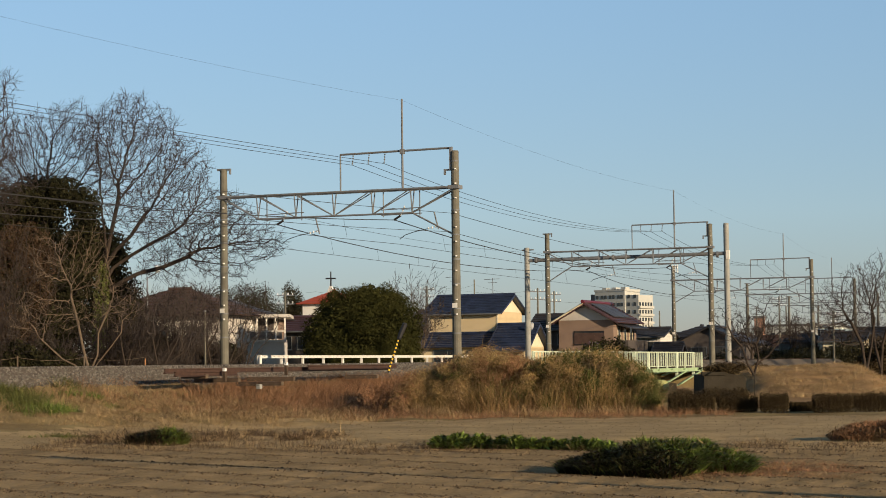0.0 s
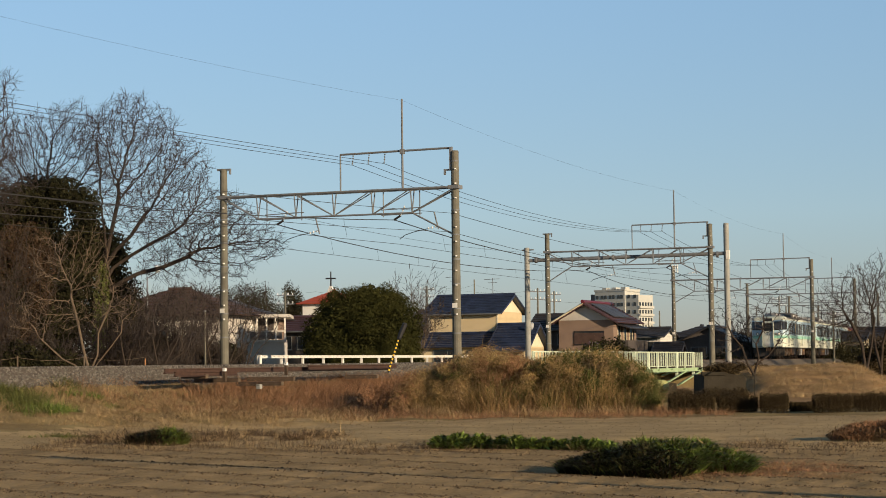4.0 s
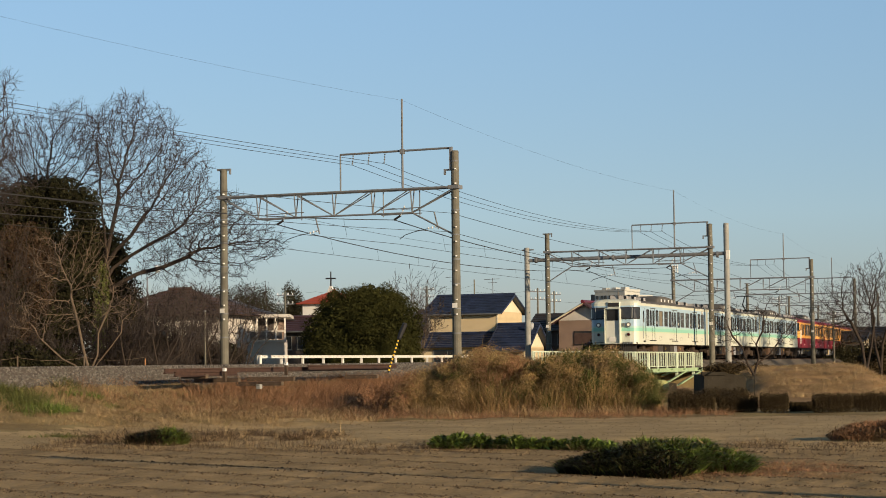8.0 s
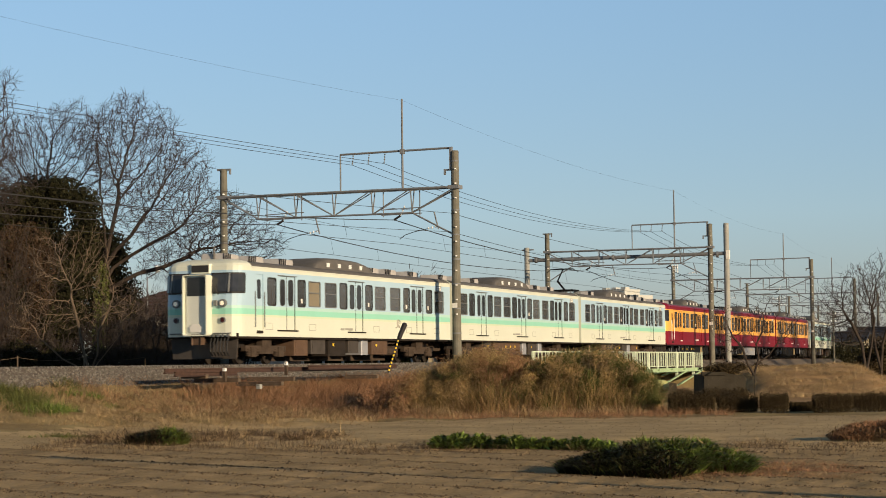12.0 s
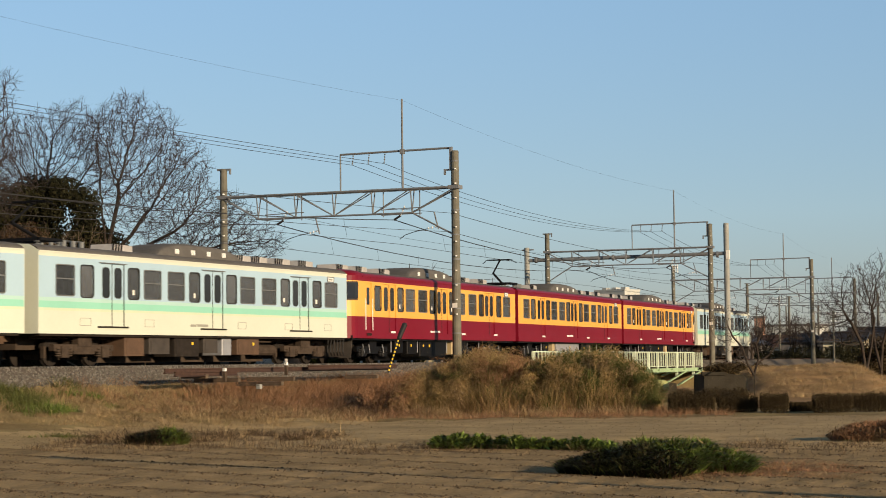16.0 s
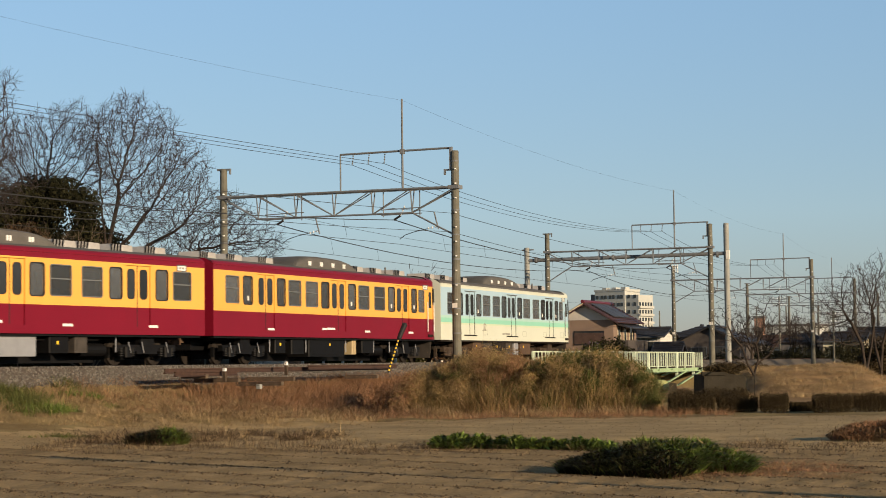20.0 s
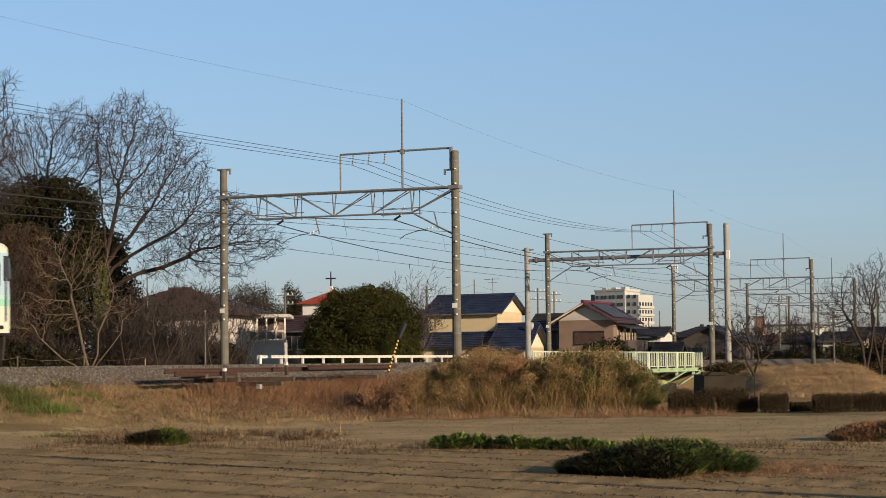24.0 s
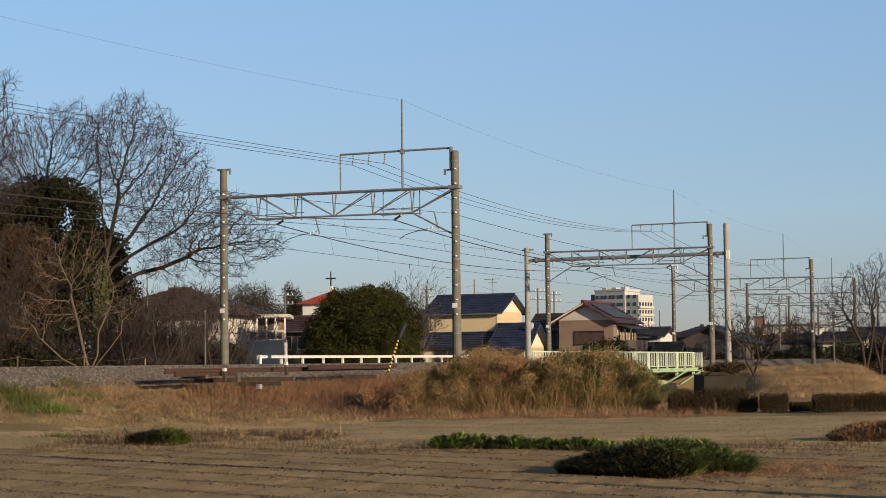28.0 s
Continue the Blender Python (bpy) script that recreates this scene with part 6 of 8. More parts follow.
# trees on the right
grown_tree("pruned_tree", "low pruned leafless tree with crooked limbs by the hedge", (at_px(1333, 70), 70, 0.1),
           [[(0, 0, -0.3), (0.02, 0, 0.6), (0.0, 0, 1.0)], [(0, 0, 0.9), (-0.25, 0, 1.35), (-0.4, 0.05, 1.9), (-0.75, 0, 2.3)], [(0, 0, 0.9), (0.18, 0, 1.5), (0.1, 0, 2.0), (0.35, 0, 2.5)], [(0.1, 0, 1.3), (0.55, 0.05, 1.6), (0.85, 0, 2.0)]],
           from_view(1333, 70, 0.1, [(1288, 575, 40, 38, 0.7, 0), (1338, 560, 40, 40, 0.7, 0), (1385, 580, 42, 36, 0.7, 0), (1295, 625, 30, 24, 0.6, 0)]), 420, 31, thin=0.0068, thick=0.1, twigs=1, twig=0.26, step=0.13, reach=1.6, kill=0.19, power=2.2)
for i, (px, d, lean) in enumerate(((1532, 92, -0.5), (1556, 94, 0.35))):
    grown_tree("bare_tree", "leafless tree with spreading grey limbs past the field", (at_px(px, d), d, 0.6),
               [[(0, 0, -0.3), (lean * 0.2, 0, 0.8), (lean * 0.4, 0, 1.6), (lean * 1.4, 0, 2.7)], [(0.02, 0, 0.5), (-lean * 0.5, 0.1, 1.4), (-lean * 0.9, 0.1, 2.8)]],
               from_view(px, d, 0.6, [(1488, 540, 48, 48, 1.2, 0), (1462, 590, 30, 26, 0.9, 0), (1522, 520, 44, 50, 1.2, 0)] if i == 0 else [(1555, 505, 34, 60, 1.2, 0), (1590, 520, 40, 70, 1.2, 0), (1540, 590, 30, 30, 0.9, 0)]), 1500, 700 + i, thin=0.0078, thick=0.13, twigs=1, twig=0.4, step=0.17, reach=2.4, kill=0.22, power=2.15)
leaf_cloud("brown_thicket", [((at_px(1572, 99), 99, 1.6), (1.3, 1.2, 1.1)), ((at_px(1545, 101), 101, 1.2), (1.0, 1.0, 0.7))], 4500, 0.11, "hedge", 33, None, "dark brown withered thicket at the field edge", "bush", "stuff", shell=0.3)

for i, (px, d, w, h, n) in enumerate(((1275, 150, 2.2, 1.5, 2600), (1305, 205, 3.0, 2.0, 2600), (1345, 210, 3.2, 2.4, 2800), (1390, 215, 3.0, 1.9, 2400), (1425, 212, 3.2, 2.4, 2600), (1465, 205, 3.0, 2.2, 2600), (1500, 200, 3.4, 2.8, 2800), (1550, 190, 4.0, 2.8, 3000), (1090, 128, 1.6, 2.3, 3400), (1065, 132, 1.5, 2.3, 3000), (1045, 134, 1.0, 2.1, 2400), (1205, 140, 1.6, 1.2, 1800))):
    u = thing("roadside_bush", "dark evergreen bush among the houses past the tracks", "bush", Matrix.Translation((at_px(px, d), d, 0.6)))
    part("stem", Geo().tube((0, 0, -0.3), (0, 0, h * 0.6), 0.07, 0.03), "bark", u)
    leaf_cloud("crown", [((0, 0, h * 0.5), (w * 0.6, w * 0.5, h * 0.6)), ((w * 0.4, 0, h * 0.4), (w * 0.5, w * 0.4, h * 0.45)), ((-w * 0.45, 0, h * 0.4), (w * 0.5, w * 0.4, h * 0.4))], n, 0.11, "leaf_dark", 500 + i, u, shell=0.4)
for i, (px, d, h) in enumerate(((1305, 215, 2.2), (1352, 220, 2.6), (1402, 218, 2.4), (1448, 214, 2.5), (1488, 205, 2.8), (1330, 170, 1.8))):
    rr = random.Random(120 + i)
    bare_tree("bare_tree", "distant leafless tree beside the houses", (at_px(px, d), d, 0.5), [((rr.uniform(-0.8, 0.8), 0, 1), h, 0.08, 1.2 + 0.3 * q) for q in range(4)], 130 + i, last=4, kids=4, ratio=0.6, wob=0.14, lift=0.04, trunk=(2.4, 0.15, (0, 0)), thin=0.015)
# dark leaves carry the shade of the ditch bank in their colour
leaf_cloud("ditch_brush", [((at_px(1262, 70.5), 70.5, 0.25), (0.7, 0.5, 0.35)), ((at_px(1305, 70.0), 70.0, 0.25), (0.5, 0.5, 0.35)), ((at_px(1205, 71), 71, 0.2), (0.5, 0.5, 0.35))], 7000, 0.028, "hedge", 520, None, "brush on the ditch bank, its shade put into dark leaves", "bush", "stuff", shell=0.3)
# a low row of dark leaves, added to draw the dark line behind the mound
leaf_cloud("trackside_brush", [((at_px(q, d), d, 1.0 + 0.16 * math.sin(q * 0.37)), (0.75, 0.6, 0.26 + 0.12 * math.sin(q * 0.9))) for q, d in zip(range(1262, 1580, 16), [91.0 + 0.4 * k for k in range(20)])], 16000, 0.06, "hedge", 524, None, "added dark leaves for the dark line along the far side of the mound", "bush", "stuff", shell=0.2)
x, y = patch(90000, 11.5, 27, 74, 92, 521)
c = patchy(x, y, 1.6, 523)
blades("mound_grass", on_ground(x[c > 0.4], y[c > 0.4]), 0.07 + 0.2 * c[c > 0.4], 0.0045, 1.3, "straw", 522, "thin dry grass on the earth mound")

# a row of tall evergreens beyond the edge of view, towards the sun, shades the far stretch of the line
for i, q in enumerate(np.arange(124.0, 262.0, 8.5)):
    x, y, _ = line(q)
    x, y = x + 26 * math.cos(SUN_AZ), y + 26 * math.sin(SUN_AZ)
    t = thing("evergreen_tree", "tall dark evergreen tree in a row beside the far field", "tree", Matrix.Translation((x, y, 0.2)), "shelter belt")
    part("trunk", Geo().tube((0, 0, -0.3), (0, 0, 9.0), 0.26, 0.1, n=8), "bark", t)
    rr = random.Random(900 + i)
    leaf_cloud("crown", [((rr.uniform(-2.4, 2.4), rr.uniform(-2, 2), 4.2 + 1.35 * k), (rr.uniform(2.0, 2.8), 2.0, rr.uniform(1.1, 1.6))) for k in range(6)], 2600, 0.15, "leaf_dark", 900 + i, t, shell=0.2)

# clipped hedges along the far edge of the field
for i, (a, b, h, d) in enumerate(((1182, 1262, 0.62, 56.5), (1268, 1338, 0.52, 57.2), (1343, 1392, 0.62, 56.5), (1436, 1505, 0.60, 56.0), (1508, 1580, 0.58, 56.3), (1395, 1434, 0.3, 57.5))):
    x0, x1 = at_px(a, d), at_px(b, d)
    hd = thing("hedge", "low clipped brownish hedge at the field edge", "hedge", Matrix.Translation(((x0 + x1) / 2, d, 0)), "clipped hedges")
    q = Geo()
    for j in range(4):
        q.tube(((x1 - x0) * (j - 1.5) / 4.5, 0, -0.05), ((x1 - x0) * (j - 1.5) / 4.2, 0, h * 0.7), 0.02, 0.01, n=5)
    part("stem_cluster", q, "bark", hd)
    r = np.random.RandomState(i)
    blobs = [(((x1 - x0) * (k + 0.5) / 11 - (x1 - x0) / 2, r.uniform(-0.05, 0.05), h * zc), ((x1 - x0) / 13, 0.28, h * 0.36 * r.uniform(0.85, 1.12))) for k in range(11) for zc in (0.32, 0.64)]
    leaf_cloud("foliage", blobs, int(12000 * (x1 - x0)) + 2000, 0.014, "hedge", 200 + i, hd, shell=0.3, width=0.7, ruffle=0.6)

# ---------- grasses ----------
def bank(n, s0, s1, o0, o1, seed):
    r = np.random.RandomState(seed)
    s, o = s0 + (s1 - s0) * r.rand(n), o0 + (o1 - o0) * r.rand(n)
    th = np.interp(s, LS, LTH)
    return np.interp(s, LS, LX) + o * np.cos(th), np.interp(s, LS, LY) - o * np.sin(th)


def clumped(x, y, size, seed, level):
    return waves(x, y, size, seed) + 0.6 * waves(x, y, size / 2.7, seed + 1) > level


x, y = bank(1500, 40, 76, 3.2, 9.5, 2)
c = patchy(x, y, 2.2, 61)
_, o = to_line(x, y)
m = (x > at_px(250, y) + 1.5 * patchy(x, y, 2.0, 63)) & (c > 0.15)
tufts("rust_grass", x[m], y[m], 46, (0.22 + 0.55 * c[m]) * np.interp(o[m], [3, 4.5, 7, 9.5], [0.7, 1.15, 1.0, 0.6]), 0.18, 1.1, 1.0, 0.0038, "rust_grass", 2, "rust-red dry grass tufts on the railway bank")
x, y = bank(1100, 30, 78, 4.7, 12.0, 1)
c = patchy(x, y, 1.7, 51)
m = (y > 50) & (c > 0.25)
tufts("straw_grass", x[m], y[m], 36, 0.14 + 0.34 * c[m], 0.16, 1.3, 1.2, 0.0034, "straw", 1, "pale dry straw tufts on the railway bank")
x, y = patch(30000, -11, 9, 53, 60, 3)
c = patchy(x, y, 1.3, 71)
m = (c > 0.35) & (y > 55.2 + 0.2 * x)
blades("straw_grass", on_ground(x[m], y[m]), 0.05 + 0.16 * c[m], 0.0035, 1.4, "straw", 3, "short pale dry grass at the field's far edge")
x, y = patch(20000, -11, 8, 53.5, 60, 13)
c = patchy(x, y, 1.6, 73)
m = c > 0.45
blades("rust_grass", on_ground(x[m], y[m]), 0.1 + 0.24 * c[m], 0.0035, 1.1, "rust_grass", 13, "low reddish dry grass on the bank's foot")
x, y = patch(12000, -16, -4, 47, 58, 4)
c = patchy(x, y, 1.8, 81)
m = c > 0.55
blades("straw_grass", on_ground(x[m], y[m]), 0.05 + 0.16 * c[m], 0.0035, 1.2, "straw", 4, "pale tufted grass below the ballast")


# tall reeds, in leaning clumps
def reed_bed(clumps, per, mat_name, h, seed, label, px0, px1, lean=0.3):
    r = np.random.RandomState(seed)
    cy = 57.3 + 4.4 * r.rand(clumps)
    px = px0 + (px1 - px0) * r.rand(clumps)
    top = np.interp(px, [700, 740, 800, 850, 900, 950, 1000, 1050, 1090, 1120, 1155, 1175], [0.3, 0.62, 0.85, 1.22, 1.08, 0.88, 1.05, 1.08, 1.0, 0.85, 0.5, 0.2])
    tufts("reeds", at_px(px, cy), cy, per, h * top * (0.45 + 0.75 * r.rand(clumps)), 0.15, 0.22, lean, 0.0042, mat_name, seed, label, "reeds")


reed_bed(300, 85, "reed", 1.6, 5, "tall dry reeds at the field's edge", 705, 1150, 0.8)
reed_bed(70, 45, "straw", 1.6, 6, "pale dry reed stalks", 700, 1160, 0.7)
reed_bed(90, 70, "weed", 1.5, 7, "greenish withered reeds", 955, 1130, 0.6)
reed_bed(40, 60, "weed", 1.4, 27, "greenish withered reeds", 720, 955, 0.6)
reed_bed(240, 50, "rust_grass", 1.0, 28, "reddish grass at the foot of the reeds", 690, 1165, 0.45)
def reed_puffs(mat_name, px0, px1, count, n, seed, label):
    """Drooping narrow leaves in ragged puffs through the reed bed."""
    r = np.random.RandomState(seed)
    blobs = []
    for _ in range(count):
        px, d = r.uniform(px0, px1), r.uniform(57.2, 61.0)
        top = 1.62 * np.interp(px, [700, 740, 800, 850, 900, 950, 1000, 1050, 1090, 1120, 1155, 1175], [0.35, 0.66, 0.9, 1.15, 1.02, 0.88, 1.05, 1.08, 1.0, 0.85, 0.55, 0.2])
        z = top * (1 - 0.75 * r.rand() ** 1.6)
        s = r.uniform(0.16, 0.36)
        blobs.append(((at_px(px, d), d, 0.1 + z * 0.92), (s * 1.2, s * 1.2, s * r.uniform(0.8, 1.5))))
    leaf_cloud("reed_leaves", blobs, n, 0.075, mat_name, seed, None, label, "reeds", "stuff", shell=0.0, width=0.06)


reed_puffs("reed", 705, 1150, 260, 48000, 29, "withered brown leaves drooping among the reeds")
reed_puffs("rust_grass", 640, 960, 90, 16000, 30, "reddish withered leaves among the reeds")
reed_puffs("weed", 1035, 1160, 60, 16000, 34, "olive green leaves at the thick end of the reed bed")
reed_puffs("weed", 940, 1140, 95, 22000, 31, "olive green leaves among the reeds")
reed_puffs("straw", 740, 1130, 60, 12000, 33, "pale withered leaves among the reeds")
reed_puffs("weed", 760, 940, 22, 3600, 32, "olive green leaves among the reeds")
# straw border between the field and the bare strip
def border(x, y, r):
    return (np.abs(y - field_edge(x) - 0.4) < 2.6 * r.rand(len(x)) ** 1.5 + 0.1) & clumped(x, y, 1.3, 91, 0.0)
x, y = patch(45000, -8, 9, 30, 42, 8, border)
blades("dead_grass", on_ground(x, y), 0.05 + 0.17 * patchy(x, y, 0.9, 92), 0.0028, 1.3, "straw", 8, "flattened dead grass along the field border")
x, y = patch(80000, -8, 9, 30, 42, 9, border)
blades("dead_grass", on_ground(x, y), 0.05 + 0.19 * patchy(x, y, 0.9, 92), 0.0028, 1.2, "leaf_brown", 9, "reddish dead stalks along the field border")
x, y = patch(26000, 2.5, 6.5, 24, 31, 10, lambda x, y, r: ((x - 4.6) / 1.5) ** 2 + ((y - 27.3) / 1.7) ** 2 < 0.3 + 0.7 * r.rand(len(x)))
blades("dead_grass", on_ground(x, y), 0.08, 0.0024, 1.5, "rust_grass", 10, "brown dead grass beside the green heap")
# small plants and stubble in the soil
x, y = patch(260, -9, 9, 20, 36, 12, lambda x, y, r: clumped(x, y, 1.2, 95, 0.15))
blades("stubble", on_ground(x, y, 0.01), 0.03, 0.004, 1.4, "straw", 12, "scattered straw stubble in the tilled soil")
r = np.random.RandomState(15)
x, y = patch(60000, -9, 9, 19, 36, 16, lambda x, y, r: (np.sin((x * -0.73 - y * 0.68) * 6.283 / 1.3) > 0.1 + 0.7 * r.rand(len(x))) & (r.rand(len(x)) < patchy(x, y, 1.1, 18)))
P = on_ground(x, y, -0.005)
base = np.array([(1, 0, 0), (-1, 0, 0), (0, 1, 0), (0, -1, 0), (0, 0, 0.8), (0, 0, -1)], float)
V = base[None] * (0.5 + r.rand(len(P), 6, 1)) * (0.005 + 0.017 * r.rand(len(P), 1, 1) ** 3) + P[:, None]
tri = np.array([(0, 2, 4), (2, 1, 4), (1, 3, 4), (3, 0, 4), (2, 0, 5), (1, 2, 5), (3, 1, 5), (0, 3, 5)])
stuff_mesh("soil_clods", V.reshape(-1, 3), (tri[None] + 6 * np.arange(len(P))[:, None, None]).reshape(-1, 3), "damp", "dark crumbly clods of tilled soil", "soil")


def weed_heap(name, label, cx, cy, rx, ry, h, n, material, seed, blade=0.26, second=None):
    """A mound of soil-fast leaves: blades and broad leaves over a low dome."""
    r = np.random.RandomState(seed)
    a, q = r.rand(n) * 6.283, np.sqrt(r.rand(n))
    x, y = cx + rx * q * np.cos(a), cy + ry * q * np.sin(a)
    dome = h * (1 - q ** 2.2)
    P = on_ground(x, y, 0.0)
    P[:, 2] += dome * (0.75 + 0.25 * r.rand(n))
    e = thing(name, label, "plant", Matrix.Identity(4))
    b = blades("foliage", P, np.full(n, blade), 0.005, 0.75, material, seed, "", "", np.stack([np.cos(a), np.sin(a)], -1) * (0.3 + 0.9 * q)[:, None])
    b.parent = e
    for key in ("kind", "category", "label"):
        if key in b:
            del b[key]
    g = Geo()
    k = 18
    rings = [(1.0, 0.0), (0.75, 0.5), (0.45, 0.82), (0.0, 0.95)]
    v = [(cx + rx * f * math.cos(6.283 * i / k), cy + ry * f * math.sin(6.283 * i / k), float(ground_height(np.array([cx + rx * f * math.cos(6.283 * i / k)]), np.array([cy + ry * f * math.sin(6.283 * i / k)]))[0]) + h * z - 0.03) for f, z in rings for i in range(k)]
    g.add(v, [(j * k + i, j * k + (i + 1) % k, (j + 1) * k + (i + 1) % k, (j + 1) * k + i) for j in range(3) for i in range(k)])
    part("core", g, "turf", e)
    leaf_cloud("leaves", [((cx, cy, h * 0.45), (rx * 0.96, ry * 0.96, h * 0.68))], n // 4, 0.035, second or material, seed + 1, e, shell=0.75)
    return e


def leaf_pile(name, label, lobes, n, seed, mats, length=0.34, width=0.013, leaf=0.05):
    """Long arching leaves and broad leaves heaped on overlapping low domes (x, y, radius across, radius in depth, height)."""
    r = np.random.RandomState(seed)
    e = thing(name, label, "plant", Matrix.Identity(4))
    L = np.array(lobes)
    core = Geo()
    for cx, cy, rx, ry, h in lobes:
        k = 12
        z0 = float(ground_height(np.array([cx]), np.array([cy]))[0])
        v = [(cx + rx * f * math.cos(6.283 * i / k), cy + ry * f * math.sin(6.283 * i / k), z0 + h * z - 0.03) for f, z in ((0.92, 0.0), (0.7, 0.45), (0.4, 0.72), (0.05, 0.82)) for i in range(k)]
        core.add(v, [(j * k + i, j * k + (i + 1) % k, (j + 1) * k + (i + 1) % k, (j + 1) * k + i) for j in range(3) for i in range(k)])
    part("core", core, "damp", e)
    share = (L[:, 2] * L[:, 3]) / (L[:, 2] * L[:, 3]).sum()
    for j, (material, part_of) in enumerate(mats):
        m = int(n * part_of)
        k = r.choice(len(L), m, p=share)
        a, q = r.rand(m) * 6.283, np.sqrt(r.rand(m))
        x, y = L[k, 0] + L[k, 2] * q * np.cos(a), L[k, 1] + L[k, 3] * q * np.sin(a)
        P = on_ground(x, y, 0.0)
        P[:, 2] += L[k, 4] * (1 - q ** 2.4) * (0.7 + 0.3 * r.rand(m))
        b = blades("foliage", P, np.full(m, length), width, 0.85, material, seed + j, "", "", np.stack([np.cos(a), np.sin(a)], -1) * (0.25 + 0.9 * q)[:, None])
        b.parent = e
        for key in ("kind", "category", "label"):
            if key in b:
                del b[key]
    leaf_cloud("leaves", [((c[0], c[1], c[4] * 0.5), (c[2] * 0.95, c[3] * 0.95, c[4] * 0.75)) for c in lobes], n // 4, leaf, mats[0][0], seed + 9, e, shell=0.75, width=0.4)
    return e


# the heap's shaded left side, painted with dark leaf colours
leaf_pile("shade_side_heap", "left side of the field heap, shade put into dark leaves", [(at_px(1024, 27.2), 27.2, 0.28, 0.34, 0.12), (at_px(1068, 27.0), 27.0, 0.4, 0.5, 0.25), (at_px(1125, 26.7), 26.7, 0.42, 0.5, 0.33), (at_px(1175, 26.4), 26.4, 0.34, 0.4, 0.26)], 9000, 307, (("leaf_dark", 0.66), ("leaf_brown", 0.1), ("weed", 0.24)), 0.17, 0.011, 0.045)
leaf_pile("green_heap", "heap of long green leaves and grass on the field", [(at_px(1140, 27.2), 27.2, 0.4, 0.45, 0.34), (at_px(1185, 26.8), 26.8, 0.45, 0.6, 0.33), (at_px(1228, 27.1), 27.1, 0.42, 0.55, 0.36), (at_px(1278, 26.9), 26.9, 0.34, 0.45, 0.2)], 15000, 301, (("leaf_green", 0.62), ("weed", 0.28), ("straw", 0.04), ("leaf_brown", 0.06)), 0.2, 0.011, 0.045)
leaf_pile("green_heap", "small tuft of green grass in dry stalks", [(at_px(300, 38.8), 38.8, 0.36, 0.36, 0.24)], 1700, 303, (("leaf_green", 0.5), ("weed", 0.3), ("leaf_brown", 0.2)), 0.17, 0.008, 0.04)
# dark leaves imitate the shade on the tuft's left side
leaf_pile("shade_side_heap", "left side of the small tuft, shade put into dark leaves", [(at_px(252, 38.9), 38.9, 0.3, 0.3, 0.16), (at_px(276, 38.7), 38.7, 0.26, 0.3, 0.22)], 1800, 309, (("leaf_dark", 0.7), ("leaf_brown", 0.3)), 0.16, 0.008, 0.04)
weed_heap("brown_heap", "low heap of brown plant litter on the bare soil", at_px(1555, 37), 37.0, 0.95, 0.7, 0.3, 6000, "rust_grass", 305, 0.14, "leaf_brown")
for i, (px, d, w, h, n) in enumerate(((780, 35.6, 0.26, 0.24, 700), (812, 35.4, 0.3, 0.3, 900), (848, 35.2, 0.26, 0.26, 700), (886, 34.9, 0.16, 0.24, 350), (912, 34.7, 0.22, 0.26, 450), (940, 34.6, 0.2, 0.2, 350), (968, 34.5, 0.2, 0.24, 350), (996, 34.3, 0.2, 0.2, 350), (1022, 34.1, 0.22, 0.26, 450), (1050, 33.9, 0.22, 0.24, 450), (1076, 33.8, 0.18, 0.18, 300), (1108, 33.2, 0.16, 0.12, 200))):
    leaf_pile("leaf_vegetable", "broad-leaved green vegetable plant in a row", [(at_px(px, d), d, w * 0.85, w * 0.85, h * 0.75)], n, 320 + 12 * i, (("leaf_green", 0.8), ("weed", 0.2)), 0.1, 0.018, 0.055)
for i, (px, d, w, n, hh) in enumerate(((45, 52.0, 0.75, 70, 0.3), (92, 51.0, 0.5, 45, 0.26), (12, 53.0, 0.5, 40, 0.28), (105, 56.0, 0.5, 30, 0.24), (150, 55.0, 0.5, 24, 0.18), (110, 44.0, 0.5, 16, 0.14), (165, 43.5, 0.8, 18, 0.1), (540, 57.5, 0.6, 34, 0.16), (495, 58.0, 0.35, 20, 0.16), (575, 57.0, 0.5, 18, 0.14), (200, 54.0, 0.3, 12, 0.16))):
    r = np.random.RandomState(380 + i)
    cx, cy = at_px(px, d) + r.normal(size=n) * w * 0.55, d + r.normal(size=n) * w * 0.7
    tufts("green_grass", cx, cy, 34, hh * (0.6 + 0.8 * r.rand(n)), 0.09, 0.5, 0.5, 0.0045, ("weed", "leaf_green", "weed")[i % 3], 380 + 3 * i, "patch of green grass and weeds on the bank")
# coarse straw clumps and dead stalks on the low bank
r = np.random.RandomState(431)
n = 210
px = 20 + 640 * r.rand(n)
d = np.interp(px, [20, 250, 420, 660], [48.0, 48.0, 52.5, 55.5])
d = d + (58.5 - d) * r.rand(n)
tufts("straw_clumps", at_px(px, d), d, 60, 0.12 + 0.3 * r.rand(n) ** 2, 0.15, 1.5, 1.3, 0.0042, "straw", 431, "coarse pale straw clumps fallen over on the bank")
n = 130
px, d = 120 + 480 * r.rand(n), 39.5 + 5.5 * r.rand(n)
tufts("dead_stalks", at_px(px, d), d, 46, 0.1 + 0.22 * r.rand(n), 0.13, 0.9, 0.9, 0.0036, "leaf_brown", 432, "brown dead stalks along the edge of the field")
tufts("dead_stalks", at_px(px, d) + 0.2, d + 0.2, 22, 0.1 + 0.2 * r.rand(n), 0.15, 0.9, 0.9, 0.0036, "straw", 433, "pale dead stalks along the edge of the field")
n = 110
px, d = 735 + 420 * r.rand(n), 56.2 + 1.2 * r.rand(n)
